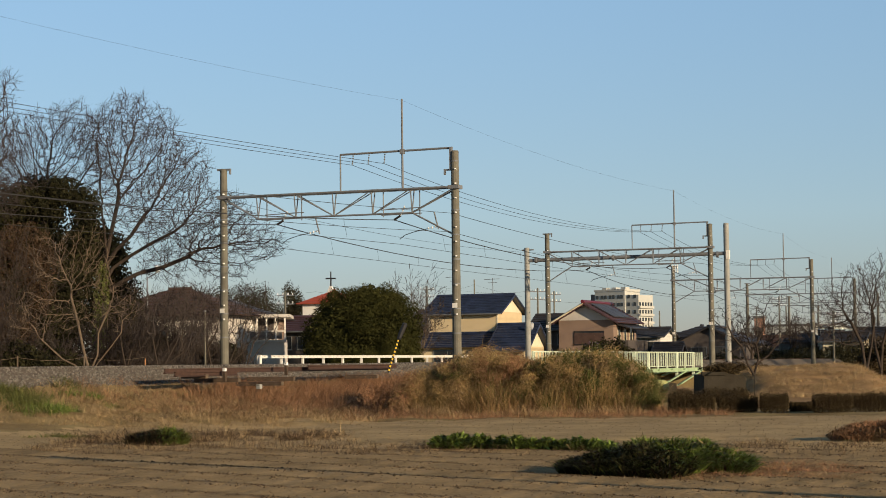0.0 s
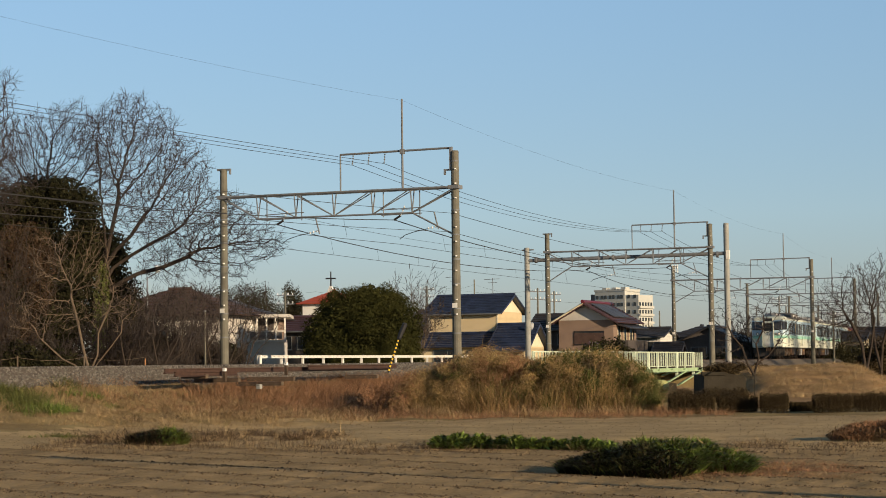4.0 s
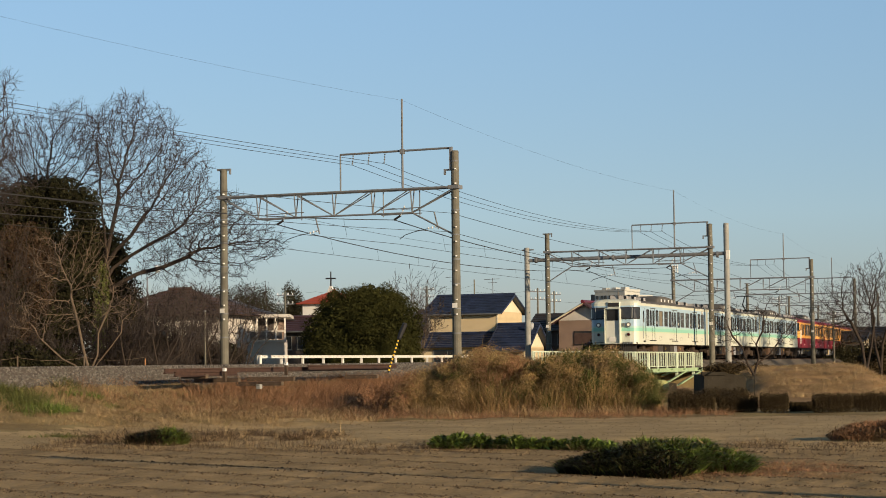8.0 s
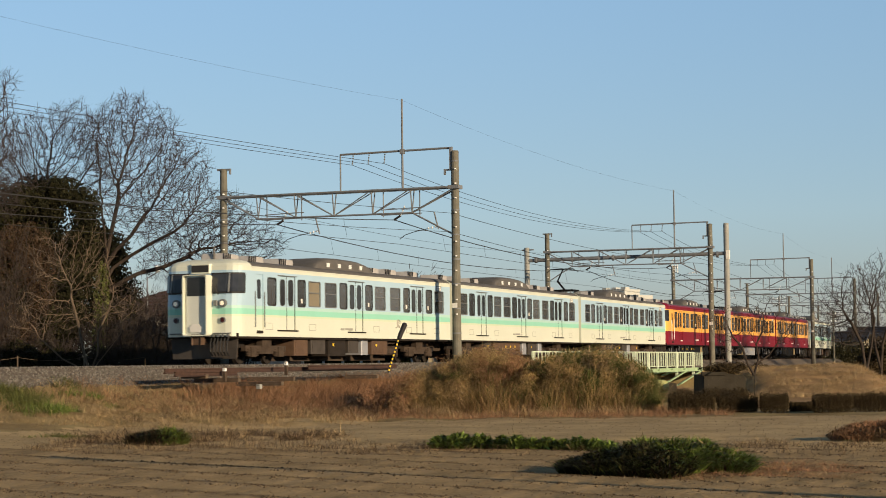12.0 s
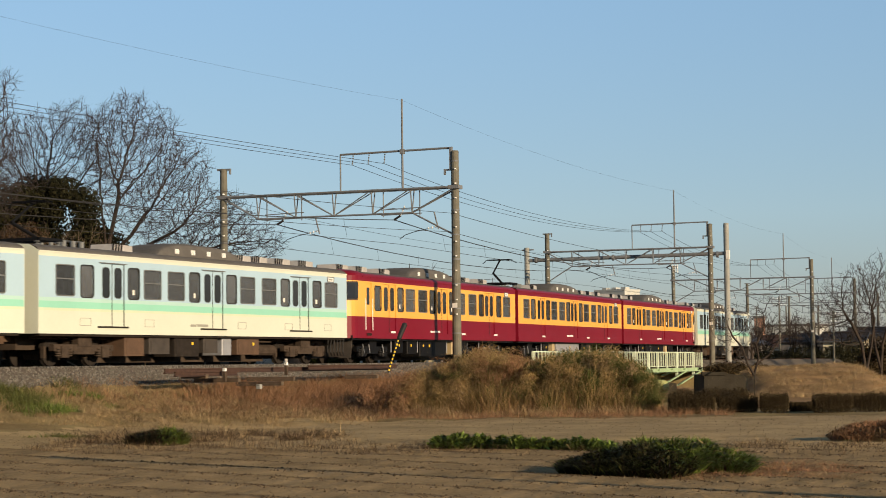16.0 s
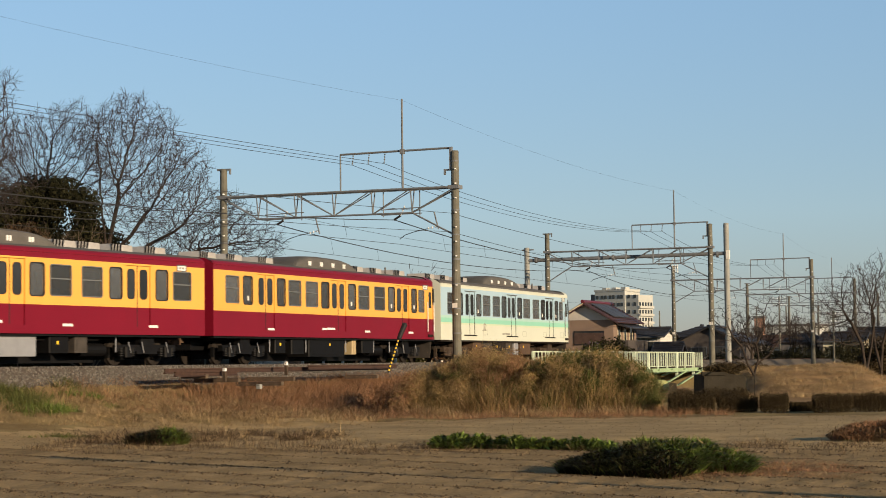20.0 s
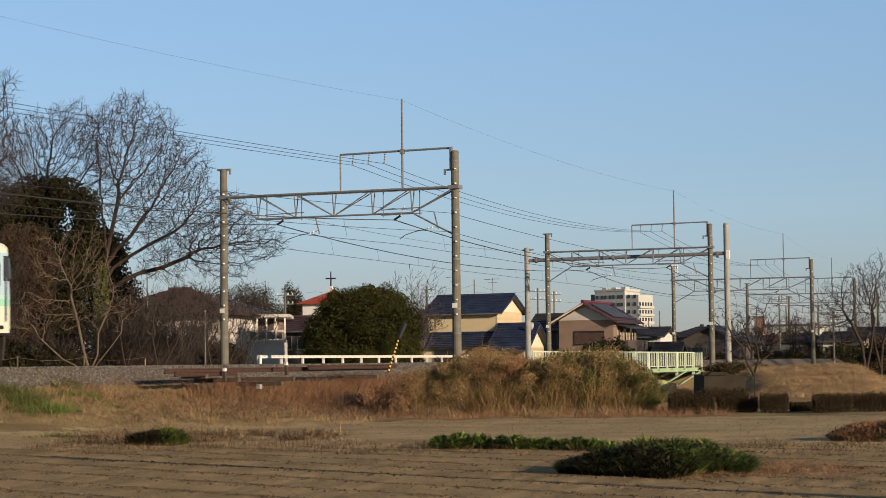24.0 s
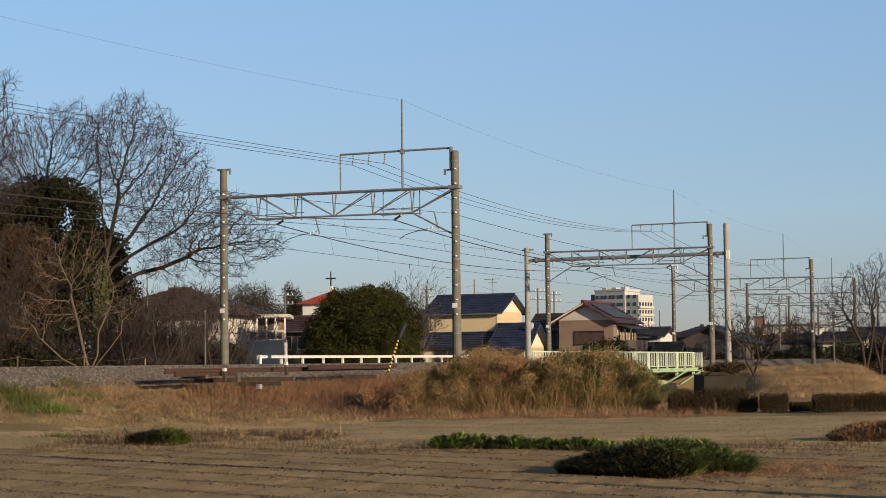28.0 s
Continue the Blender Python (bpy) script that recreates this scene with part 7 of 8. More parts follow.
tufts("straw_clumps", at_px(px, d), d, 50, 0.1 + 0.4 * r.rand(n) ** 1.5, 0.17, 1.2, 1.0, 0.0042, "straw", 434, "pale fallen straw along the foot of the reeds")
# dark clumps mimic shaded gaps; withered clumps and rosettes break up the bank
n = 190
px = 20 + 760 * r.rand(n)
d = np.interp(px, [20, 250, 420, 780], [49.0, 48.0, 53.0, 56.5])
d = d + (60.5 - d) * r.rand(n)
tufts("withered_clumps", at_px(px, d), d, 44, 0.1 + 0.3 * r.rand(n) ** 1.6, 0.15, 1.2, 1.0, 0.004, "leaf_brown", 441, "dark brown withered clumps mimicking shaded gaps on the bank")
n = 60
px, d = 330 + 420 * r.rand(n), 56.0 + 4.5 * r.rand(n)
tufts("withered_clumps", at_px(px, d), d, 60, 0.25 + 0.35 * r.rand(n), 0.2, 1.3, 1.1, 0.0042, "rust_grass", 442, "tall reddish withered clumps falling over on the bank")
n = 34
px, d = 130 + 640 * r.rand(n), 50.0 + 9.0 * r.rand(n)
tufts("green_grass", at_px(px, d), d, 26, 0.08 + 0.12 * r.rand(n), 0.1, 0.9, 0.7, 0.0045, "weed", 443, "small green tufts among the dry grass")
# crumbs, straws and small weeds in the soil
for k, (name, n, y0, y1, h, w, m, word) in enumerate((("field_stubble", 15000, 19, 37, 0.026, 0.0035, "straw", "pale straws lying in the tilled soil"), ("field_stubble", 11000, 19, 37, 0.028, 0.004, "leaf_brown", "dark withered crumbs in the tilled soil"), ("strip_stubble", 8000, 37, 56, 0.035, 0.005, "straw", "pale straws on the bare strip"), ("strip_stubble", 9000, 37, 56, 0.04, 0.0055, "leaf_brown", "dark withered crumbs on the bare strip"))):
    x, y = patch(n, -10, 17 if y0 > 30 else 9, y0, y1, 450 + k, lambda x, y, q: q.rand(len(x)) < patchy(x, y, 1.6, 460))
    blades(name, on_ground(x, y, 0.004), h, w, 1.8, m, 450 + k, word)
# ragged dead grass right of the green heap
n = 90
px, d = 1235 + 260 * r.rand(n) ** 1.3, 25.6 + 3.2 * r.rand(n)
tufts("dead_grass", at_px(px, d), d, 40, 0.06 + 0.1 * r.rand(n), 0.1, 0.9, 1.0, 0.003, "rust_grass", 438, "reddish dead grass beside the green heap")
tufts("dead_grass", at_px(px + 8, d), d, 22, 0.05 + 0.08 * r.rand(n), 0.1, 0.9, 1.0, 0.0028, "straw", 439, "pale dead grass beside the green heap")
# ---------- fence, guard rail and trackside things ----------
def trackside_fence():
    """Pale green railing along the walkway of the bridge."""
    e = thing("bridge_railing", "pale green painted steel railing along the railway bridge", "railing")
    off, lo, hi = 3.3, -0.5, 0.44
    s0, s1 = 72.0, s_of(1241, 3.3)
    for z, r in ((hi, 0.035), (lo + 0.12, 0.025)):
        g = Geo()
        ss = np.arange(s0, s1 + 0.1, 2.42)
        for a, b in zip(ss, ss[1:]):
            g.tube(on_line(a, off, z), on_line(b, off, z), r, n=6)
        part("rail", g, "fence", e)
    for i in range(16):
        s = s0 + i * (s1 - s0) / 15
        part("post", Geo().box((-0.045, -0.045, lo - 0.25), (0.045, 0.045, hi + 0.01), m=line_pose(s, off)), "fence", e)
    bar = Geo().box((-0.026, -0.026, lo + 0.12), (0.026, 0.026, hi)).mesh("baluster", "fence")
    n = int((s1 - s0) / 0.56)
    for i in range(n):
        part("baluster", bar, "", e, m=line_pose(s0 + i * 0.56 + 0.28, off))
    for s in (s_of(1108, off), s_of(1122, off), s_of(1147, off), s_of(1197, off), s_of(1226, off)):
        part("support_post", Geo().box((-0.07, -0.09, -1.05), (0.07, 0.09, hi), m=line_pose(s, off - 0.01)), "fence", e)
    return e


trackside_fence()


def bridge_steel():
    e = thing("bridge_walkway", "green steel brackets and girder under the bridge walkway", "bridge")
    for s in (88.0, 91.5, 95.0, 98.3, 101.6, 105.6):
        part("bracket", Geo().tube(on_line(s, 2.2, -0.95), on_line(s, 3.7, -0.55), 0.05).tube(on_line(s, 2.2, -0.6), on_line(s, 3.7, -0.55), 0.05), "bridge", e)
    g = Geo()
    for a in np.arange(87, 106, 2.0):
        g.box((-0.06, 0, -0.72), (0.06, 2.05, -0.5), m=line_pose(a, 3.5))
    part("edge_girder", g, "bridge", e)
    for a in (96.5, 101.0):
        part("brace", Geo().tube(on_line(a, 3.55, -1.45), on_line(a + 6.0, 3.55, -0.7), 0.045).tube(on_line(a, 3.3, -1.55), on_line(a + 6.0, 3.3, -0.8), 0.045), "bridge", e)
    return e


bridge_steel()
pipe = thing("drain_pipe", "pale green corrugated pipe end in the ditch bank", "pipe", pose(at_px(1162, 75), 75.0, 0.55, 0, 0, 62))
part("pipe_shell", Geo().path([(-0.6 + 0.035 * i, 0, 0) for i in range(36)], [0.27 if i % 4 < 2 else 0.245 for i in range(36)], n=16), "moss_pipe", pipe)
# both walls get their shade from the dark concrete colour
for a, b, d, h, word in ((1243, 1322, 72, 1.05, "abutment wall of the bridge, its shade put into dark concrete"), (1150, 1200, 78, 0.7, "ditch wall, its shade put into dark concrete")):
    x0, x1 = at_px(a, d), at_px(b, d)
    w = thing("abutment_wall", word, "wall", Matrix.Translation((x0, d, 0)))
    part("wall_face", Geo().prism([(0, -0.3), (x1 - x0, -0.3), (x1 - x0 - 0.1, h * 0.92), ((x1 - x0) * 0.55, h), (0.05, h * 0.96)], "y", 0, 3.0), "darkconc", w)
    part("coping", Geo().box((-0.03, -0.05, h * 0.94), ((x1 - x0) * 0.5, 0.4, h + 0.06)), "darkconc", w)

# white slotted guard rail of the road behind the tracks
a0 = s_of(462, -8.9)
gr = thing("guard_rail", "white steel guard rail with slots along a road", "guard rail")
for i in range(15):
    a, b = a0 + i * 2.5, a0 + (i + 1) * 2.5
    o = -8.9
    q = Geo()
    q.add([on_line(a, o, z) for z in (0.29, 0.34, 0.38, 0.42)] + [on_line(b, o, z) for z in (0.29, 0.34, 0.38, 0.42)] + [on_line(a, o - 0.05, z) for z in (0.29, 0.42)] + [on_line(b, o - 0.05, z) for z in (0.29, 0.42)], [(0, 1, 5, 4), (2, 3, 7, 6), (0, 4, 10, 8), (3, 7, 11, 9), (8, 9, 11, 10)])
    beam = part("rail_beam", q, "white", gr)
    for j in range(5):
        part("slot_bar", Geo().box((-0.03, 0.06, 0.325), (0.02, 0.30, 0.385), m=line_pose(a + 0.5 * j, o)), "white", beam)
    part("post", Geo().box((-0.05, -0.05, -1.0), (0.05, 0.05, 0.42), m=line_pose(a, o - 0.12)), "white", gr)
part("end_post", Geo().tube(on_line(a0 - 0.35, -8.8, -0.9), on_line(a0, -8.9, 0.42), 0.07), "white", gr)

# old rails laid on timbers beside the ballast
def old_rail(s0, s1, off, z, label):
    e = thing("old_rail", label, "rail")
    g = Geo()
    n = len(RING)
    ss = np.linspace(s0, s1, 6)
    v = [on_line(s, off + o, z + q + 0.06) for s in ss for o, q in RING]
    g.add(v, [(i * n + j, i * n + (j + 1) % n, (i + 1) * n + (j + 1) % n, (i + 1) * n + j) for i in range(5) for j in range(n)] + [tuple(range(n)), tuple(range(5 * n, 6 * n))[::-1]])
    part("rail_bar", g, "rail", e)


old_rail(s_of(292, 4.3), s_of(690, 4.3), 4.3, -0.17, "rusty spare rail lying on timbers beside the track")
old_rail(s_of(545, 4.6), s_of(700, 4.6), 4.62, -0.12, "rusty spare rail lying on timbers beside the track")
old_rail(s_of(310, 5), s_of(420, 5), 5.0, -0.26, "short rusty spare rail lying beside the ballast")
for i, (s, o, z, w) in enumerate(((s_of(345, 4.6), 4.6, -0.42, 0.9), (s_of(385, 4.7), 4.7, -0.55, 1.5), (s_of(480, 4.7), 4.7, -0.55, 1.6), (s_of(640, 4.5), 4.5, -0.55, 1.2), (s_of(460, 5.2), 5.2, -0.68, 1.6))):
    t = thing("old_sleeper", "weathered brown timber sleeper under spare rails", "timber", line_pose(s, o, z) @ Matrix.Rotation(0.15 * math.sin(7 * i), 4, "Z"), "loose timbers")
    part("beam", Geo().box((-w / 2, -0.09, 0), (w / 2, 0.09, 0.13), cut=0.01), "timber", t)
    part("end_grain", Geo().box((w / 2 - 0.005, -0.075, 0.015), (w / 2 + 0.006, 0.075, 0.115)), "bark_pale", t)
for s, o, z, h in ((s_of(398, 5.2), 5.2, -0.22, 0.1), (s_of(507, 5.0), 5.0, -0.06, 0.1)):
    t = thing("marker_post", "small white concrete marker post beside the track", "marker", line_pose(s, o, z))
    part("post", Geo().box((-0.045, -0.045, -0.3), (0.045, 0.045, h - 0.09)), "timber", t)
    part("white_cap", Geo().box((-0.05, -0.05, h - 0.09), (0.05, 0.05, h), cut=0.012), "insul", t)
    part("dark_top", Geo().box((-0.03, -0.05, h - 0.05), (0.03, -0.043, h - 0.025)), "t_mark", t)
t = thing("concrete_block", "loose pale concrete block in the grass", "block", line_pose(s_of(459, 5.9), 5.9, -0.66))
part("body", Geo().box((-0.08, -0.07, -0.1), (0.08, 0.07, 0.04), cut=0.02), "pale_concrete", t)
part("chipped_edge", Geo().box((-0.04, -0.08, 0.0), (0.04, -0.068, 0.03)), "concrete", t)

# leaning black and yellow barrier pole
d = 69.0
p0, p1, p2 = Vector((at_px(687, d), d, RAIL - 0.35)), Vector((at_px(705.5, d), d, RAIL + 0.80)), Vector((at_px(718.5, d), d, RAIL + 1.40))
t = thing("barrier_pole", "leaning black and yellow striped barrier pole with a black sleeve", "barrier")
n = 18
for i in range(n):
    a, b = p0.lerp(p1, i / n), p0.lerp(p1, (i + 1) / n)
    part("stripe", Geo().tube(a, b, 0.032, n=8), "yellow" if i % 2 else "black", t)
part("black_sleeve", Geo().tube(p1, p1.lerp(p2, 0.12), 0.05, 0.085, n=10).tube(p1.lerp(p2, 0.12), p1.lerp(p2, 0.92), 0.085, 0.1, n=10).tube(p1.lerp(p2, 0.92), p2, 0.1, 0.04, n=10), "black", t)
rope = thing("rope_fence", "thin posts and a sagging rope beside the far track", "fence")
for px in (-30, 43, 150):
    sp = s_of(px, -8.9) if px > 60 else s_of(60, -8.9) - (60 - px) * 0.06
    part("post", Geo().tube(on_line(sp, -8.9, -0.6), on_line(sp, -8.9, 0.42), 0.03, n=6), "bark_pale", rope)
for pa, pb in ((-30, 43), (43, 150), (150, 258)):
    sa, sb = [s_of(px, -8.9) if px > 60 else s_of(60, -8.9) - (60 - px) * 0.06 for px in (pa, pb)]
    part("rope", Geo().path([on_line(sa + (sb - sa) * k / 8, -8.9, 0.36 - 0.5 * (k / 8) * (1 - k / 8)) for k in range(9)], 0.008, n=4), "bark_pale", rope)
t = thing("stake", "thin orange stake beside the far track", "stake", line_pose(s_of(258, -8.9), -8.9, -0.5))
part("rod", Geo().tube((0, 0, 0), (0, 0, 0.72), 0.03, n=6), "orange_stake", t)
part("tip", Geo().tube((0, 0, 0.72), (0, 0, 0.8), 0.03, 0.01, n=6), "orange_stake", t)
t = thing("sign_post", "thin grey post beside the far track", "post", line_pose(s_of(364, -9.6), -9.6, -0.6))
part("rod", Geo().tube((0, 0, 0), (0, 0, 3.0), 0.045, n=8), "concrete", t)
part("cap", Geo().tube((0, 0, 3.0), (0, 0, 3.05), 0.06, n=8), "steel", t)
t = thing("street_lamp", "thin lamp post with a round white lamp", "lamp", Matrix.Translation((at_px(262, 100), 100.0, 0.5)))
part("post", Geo().tube((0, 0, 0), (0, 0, 5.7), 0.04, n=8), "steel", t)
part("lamp_head", Geo().path([(0.5, 0, 5.88), (0.5, 0, 5.96), (0.5, 0, 6.08), (0.5, 0, 6.22), (0.5, 0, 6.28)], [0.05, 0.15, 0.19, 0.13, 0.03], n=12), "insul", t)
part("bracket", Geo().tube((0, 0, 5.6), (0.5, 0, 5.9), 0.03), "steel", t)

def utility_pole(x, y, h, label, r=0.15, wires=True, z=0.2):
    e = thing("utility_pole", label, "pole", Matrix.Translation((x, y, z)), "utility poles")
    part("pole_shaft", Geo().tube((0, 0, -0.4), (0, 0, h), r, r * 0.62, n=10), "concrete", e)
    if wires:
        for q in (0.35, 1.1):
            part("crossarm", Geo().box((-0.75, -0.05, h - q - 0.05), (0.75, 0.05, h - q + 0.03)), "steel", e)
            for k in (-0.65, -0.2, 0.25, 0.65):
                hh = Geo()
                insulator(hh, (k, 0, h - q + 0.03), (k, 0, h - q + 0.22), n=2, r=0.04)
                part("insulator", hh, "insul", e)
    return e


# a pole past the edge of view whose long shadow lies across the field
reach = 6.9 / math.tan(SUN_EL)
t = thing("utility_pole", "short concrete utility pole at the side of the field", "pole", Matrix.Translation((-6.9 + reach * math.cos(SUN_AZ), 33.95 + reach * math.sin(SUN_AZ), 0)))
part("shaft", Geo().path([(0, 0, -0.3), (0, 0, 3.5), (0, 0, 6.9)], [0.33, 0.31, 0.29], n=14), "concrete", t)
part("crossarm", Geo().box((-0.3, -0.18, 6.4), (0.3, -0.12, 6.5)), "steel", t)

# ---------- houses ----------
def slope(parent, a, b, c, d, courses, material, thick=0.07, over=0.03):
    """Roof slope in overlapping tile courses. a, b: eaves from left to right; d, c: ridge from left to right."""
    a, b, c, d = map(Vector, (a, b, c, d))
    n = (b - a).cross(d - a).normalized()
    if n.z < 0:
        n = -n
    for i in range(courses):
        f0, f1 = i / courses, min(1.0, (i + 1.08) / courses)
        p, q, r, s = a.lerp(d, f0), b.lerp(c, f0), b.lerp(c, f1), a.lerp(d, f1)
        lift = n * (thick * 0.55)
        top0, top1 = n * (thick + over), n * thick
        v = [p + lift * 0, q + lift * 0, r, s, p + top0, q + top0, r + top1 * 0.7, s + top1 * 0.7]
        part("tile_course", Geo().add(v, [(0, 1, 2, 3), (4, 5, 6, 7), (0, 1, 5, 4), (1, 2, 6, 5), (2, 3, 7, 6), (3, 0, 4, 7)]), material, parent)


def window(parent, x0, x1, z0, z1, y=0.0, frame_mat="t_frame", glass="glass", turn=None, bars=1):
    """A framed window on the plane y (looking towards -y), or turned on to another side."""
    m = turn or Matrix.Identity(4)
    f = Geo()
    for lo, hi in (((x0 - 0.06, y - 0.05, z0 - 0.06), (x1 + 0.06, y + 0.03, z0)), ((x0 - 0.06, y - 0.05, z1), (x1 + 0.06, y + 0.03, z1 + 0.06)), ((x0 - 0.06, y - 0.05, z0), (x0, y + 0.03, z1)), ((x1, y - 0.05, z0), (x1 + 0.06, y + 0.03, z1))):
        f.box(lo, hi)
    for i in range(bars):
        xm = x0 + (x1 - x0) * (i + 1) / (bars + 1)
        f.box((xm - 0.025, y - 0.03, z0), (xm + 0.025, y + 0.02, z1))
    w = part("window_frame", f.move(m), frame_mat, parent)
    part("pane", Geo().box((x0, y - 0.015, z0), (x1, y + 0.01, z1)).move(m), glass, w)
    part("sill", Geo().box((x0 - 0.1, y - 0.1, z0 - 0.12), (x1 + 0.1, y, z0 - 0.062)).move(m), frame_mat, w)


def gable_block(parent, x0, x1, y0, y1, z0, eave, ridge, along, wall, roof, over=0.45, gable=None, courses=9, cap=None):
    """Walls and a gable roof; the ridge runs along x or y."""
    ym, xm = (y0 + y1) / 2, (x0 + x1) / 2
    g = Geo()
    g.add([(x0, y0, z0), (x1, y0, z0), (x1, y1, z0), (x0, y1, z0), (x0, y0, eave), (x1, y0, eave), (x1, y1, eave), (x0, y1, eave)], [(0, 1, 5, 4), (1, 2, 6, 5), (2, 3, 7, 6), (3, 0, 4, 7), (0, 1, 2, 3)])
    part("wall_shell", g, wall, parent)
    rise = ridge - eave
    if along == "x":
        for x in (x0 + 0.02, x1 - 0.02):
            part("gable_wall", Geo().add([(x - 0.02, y0, eave), (x - 0.02, y1, eave), (x - 0.02, ym, ridge - 0.05), (x + 0.02, y0, eave), (x + 0.02, y1, eave), (x + 0.02, ym, ridge - 0.05)], [(0, 1, 2), (3, 5, 4), (0, 2, 5, 3), (1, 4, 5, 2), (0, 3, 4, 1)]), gable or wall, parent)
        k = over * rise / ((y1 - y0) / 2)
        slope(parent, (x0 - over, y0 - over, eave - k), (x1 + over, y0 - over, eave - k), (x1 + over, ym, ridge), (x0 - over, ym, ridge), courses, roof)
        slope(parent, (x1 + over, y1 + over, eave - k), (x0 - over, y1 + over, eave - k), (x0 - over, ym, ridge), (x1 + over, ym, ridge), courses, roof)
        part("ridge_tiles", Geo().tube((x0 - over, ym, ridge + 0.1), (x1 + over, ym, ridge + 0.1), 0.13, n=8), cap or roof, parent)
        for x in (x0 - over, x1 + over):
            for s in (-1, 1):
                yy = y0 - over if s < 0 else y1 + over
                part("barge_board", Geo().tube((x, yy, eave - k + 0.02), (x, ym, ridge + 0.02), 0.09, n=5), cap or roof, parent)
        part("gutter", Geo().tube((x0 - over, y0 - over - 0.05, eave - k), (x1 + over, y0 - over - 0.05, eave - k), 0.06, n=6), "t_frame", parent)
    else:
        for y in (y0 + 0.02, y1 - 0.02):
            part("gable_wall", Geo().add([(x0, y - 0.02, eave), (x1, y - 0.02, eave), (xm, y - 0.02, ridge - 0.05), (x0, y + 0.02, eave), (x1, y + 0.02, eave), (xm, y + 0.02, ridge - 0.05)], [(0, 1, 2), (3, 5, 4), (0, 2, 5, 3), (1, 4, 5, 2), (0, 3, 4, 1)]), gable or wall, parent)
        k = over * rise / ((x1 - x0) / 2)
        slope(parent, (x1 + over, y0 - over, eave - k), (x1 + over, y1 + over, eave - k), (xm, y1 + over, ridge), (xm, y0 - over, ridge), courses, roof)
        slope(parent, (x0 - over, y1 + over, eave - k), (x0 - over, y0 - over, eave - k), (xm, y0 - over, ridge), (xm, y1 + over, ridge), courses, roof)
        part("ridge_tiles", Geo().tube((xm, y0 - over, ridge + 0.1), (xm, y1 + over, ridge + 0.1), 0.13, n=8), cap or roof, parent)
        for s, yy in ((-1, y0 - over), (1, y1 + over)):
            for xx in (x0 - over, x1 + over):
                part("barge_board", Geo().tube((xx, yy, eave - k + 0.02), (xm, yy, ridge + 0.02), 0.1, n=5), cap or roof, parent)


def hip_block(parent, x0, x1, y0, y1, z0, eave, ridge, wall, roof, over=0.5, courses=8):
    g = Geo()
    g.add([(x0, y0, z0), (x1, y0, z0), (x1, y1, z0), (x0, y1, z0), (x0, y0, eave), (x1, y0, eave), (x1, y1, eave), (x0, y1, eave)], [(0, 1, 5, 4), (1, 2, 6, 5), (2, 3, 7, 6), (3, 0, 4, 7), (4, 5, 6, 7)])
    part("wall_shell", g, wall, parent)
    a, b, c, d = (x0 - over, y0 - over, eave), (x1 + over, y0 - over, eave), (x1 + over, y1 + over, eave), (x0 - over, y1 + over, eave)
    h = min(x1 - x0, y1 - y0) / 2 + over
    if x1 - x0 >= y1 - y0:
        p, q = (x0 - over + h, (y0 + y1) / 2, ridge), (x1 + over - h, (y0 + y1) / 2, ridge)
        faces = ((a, b, q, p), (b, c, q, q), (c, d, p, q), (d, a, p, p))
    else:
        p, q = ((x0 + x1) / 2, y0 - over + h, ridge), ((x0 + x1) / 2, y1 + over - h, ridge)
        faces = ((a, b, p, p), (b, c, q, p), (c, d, q, q), (d, a, p, q))
    for f in faces:
        slope(parent, *f, courses, roof)
    part("ridge_tiles", Geo().tube((p[0], p[1], p[2] + 0.1), (q[0], q[1], q[2] + 0.1), 0.12, n=6), roof, parent)


def house_pose(px, depth, turn=-21.0):
    return pose(at_px(px, depth), depth, 0.3, 0, 0, turn)


def antenna(parent, x, y, z, h):
    g = Geo().tube((x, y, z), (x, y, z + h), 0.03, n=5)
    part("antenna_mast", g, "steel", parent)
    g = Geo().tube((x - 0.8, y, z + h * 0.93), (x + 0.6, y, z + h * 0.95), 0.02, n=4)
    for i in range(7):
        g.tube((x - 0.75 + 0.2 * i, y - 0.25, z + h * 0.94), (x - 0.75 + 0.2 * i, y + 0.25, z + h * 0.94), 0.012, n=4)
    g.tube((x - 0.4, y, z + h * 0.75), (x + 0.4, y, z + h * 0.75), 0.02, n=4)
    part("antenna_rods", g, "steel", parent)


# cream house with blue tiles
h1 = thing("house", "two-storey cream house with blue glazed tile roofs", "house", house_pose(881, 163))
gable_block(h1, -6.15, 0, 0, 6.4, 0, 5.55, 6.95, "x", "cream", "tile_blue", 0.5, "cream_lite", 11)
part("corner_board", Geo().box((-0.06, -0.04, 3.6), (0.05, 0.06, 5.5)), "cream_lite", h1)
part("corner_board", Geo().box((-6.2, -0.04, 3.6), (-6.05, 0.06, 5.5)), "white", h1)
slope(h1, (-7.9, -1.9, 2.55), (0.8, -1.9, 2.55), (0.8, 0.0, 3.75), (-7.1, 0.0, 3.75), 8, "tile_blue")
part("lower_wall", Geo().box((-7.4, -1.3, 0), (0.4, 0.0, 2.6)), "cream", h1)
part("lower_ridge", Geo().tube((-7.1, -0.1, 3.8), (0.8, -0.1, 3.8), 0.1, n=6), "tile_blue", h1)
gable_block(h1, 0.6, 3.2, -2.6, 2.6, 0, 2.55, 4.35, "x", "cream", "tile_blue", 0.55, "cream_lite", 10)
turn90 = Matrix.Translation((0, 0, 0)) @ Matrix.Rotation(math.pi / 2, 4, "Z")
window(h1, 3.6, 5.2, 4.0, 4.35, 0.0, "t_frame", "glass", turn90, 1)
window(h1, -5.2, -2.8, 1.2, 2.3, -1.32, "t_frame", "glass")
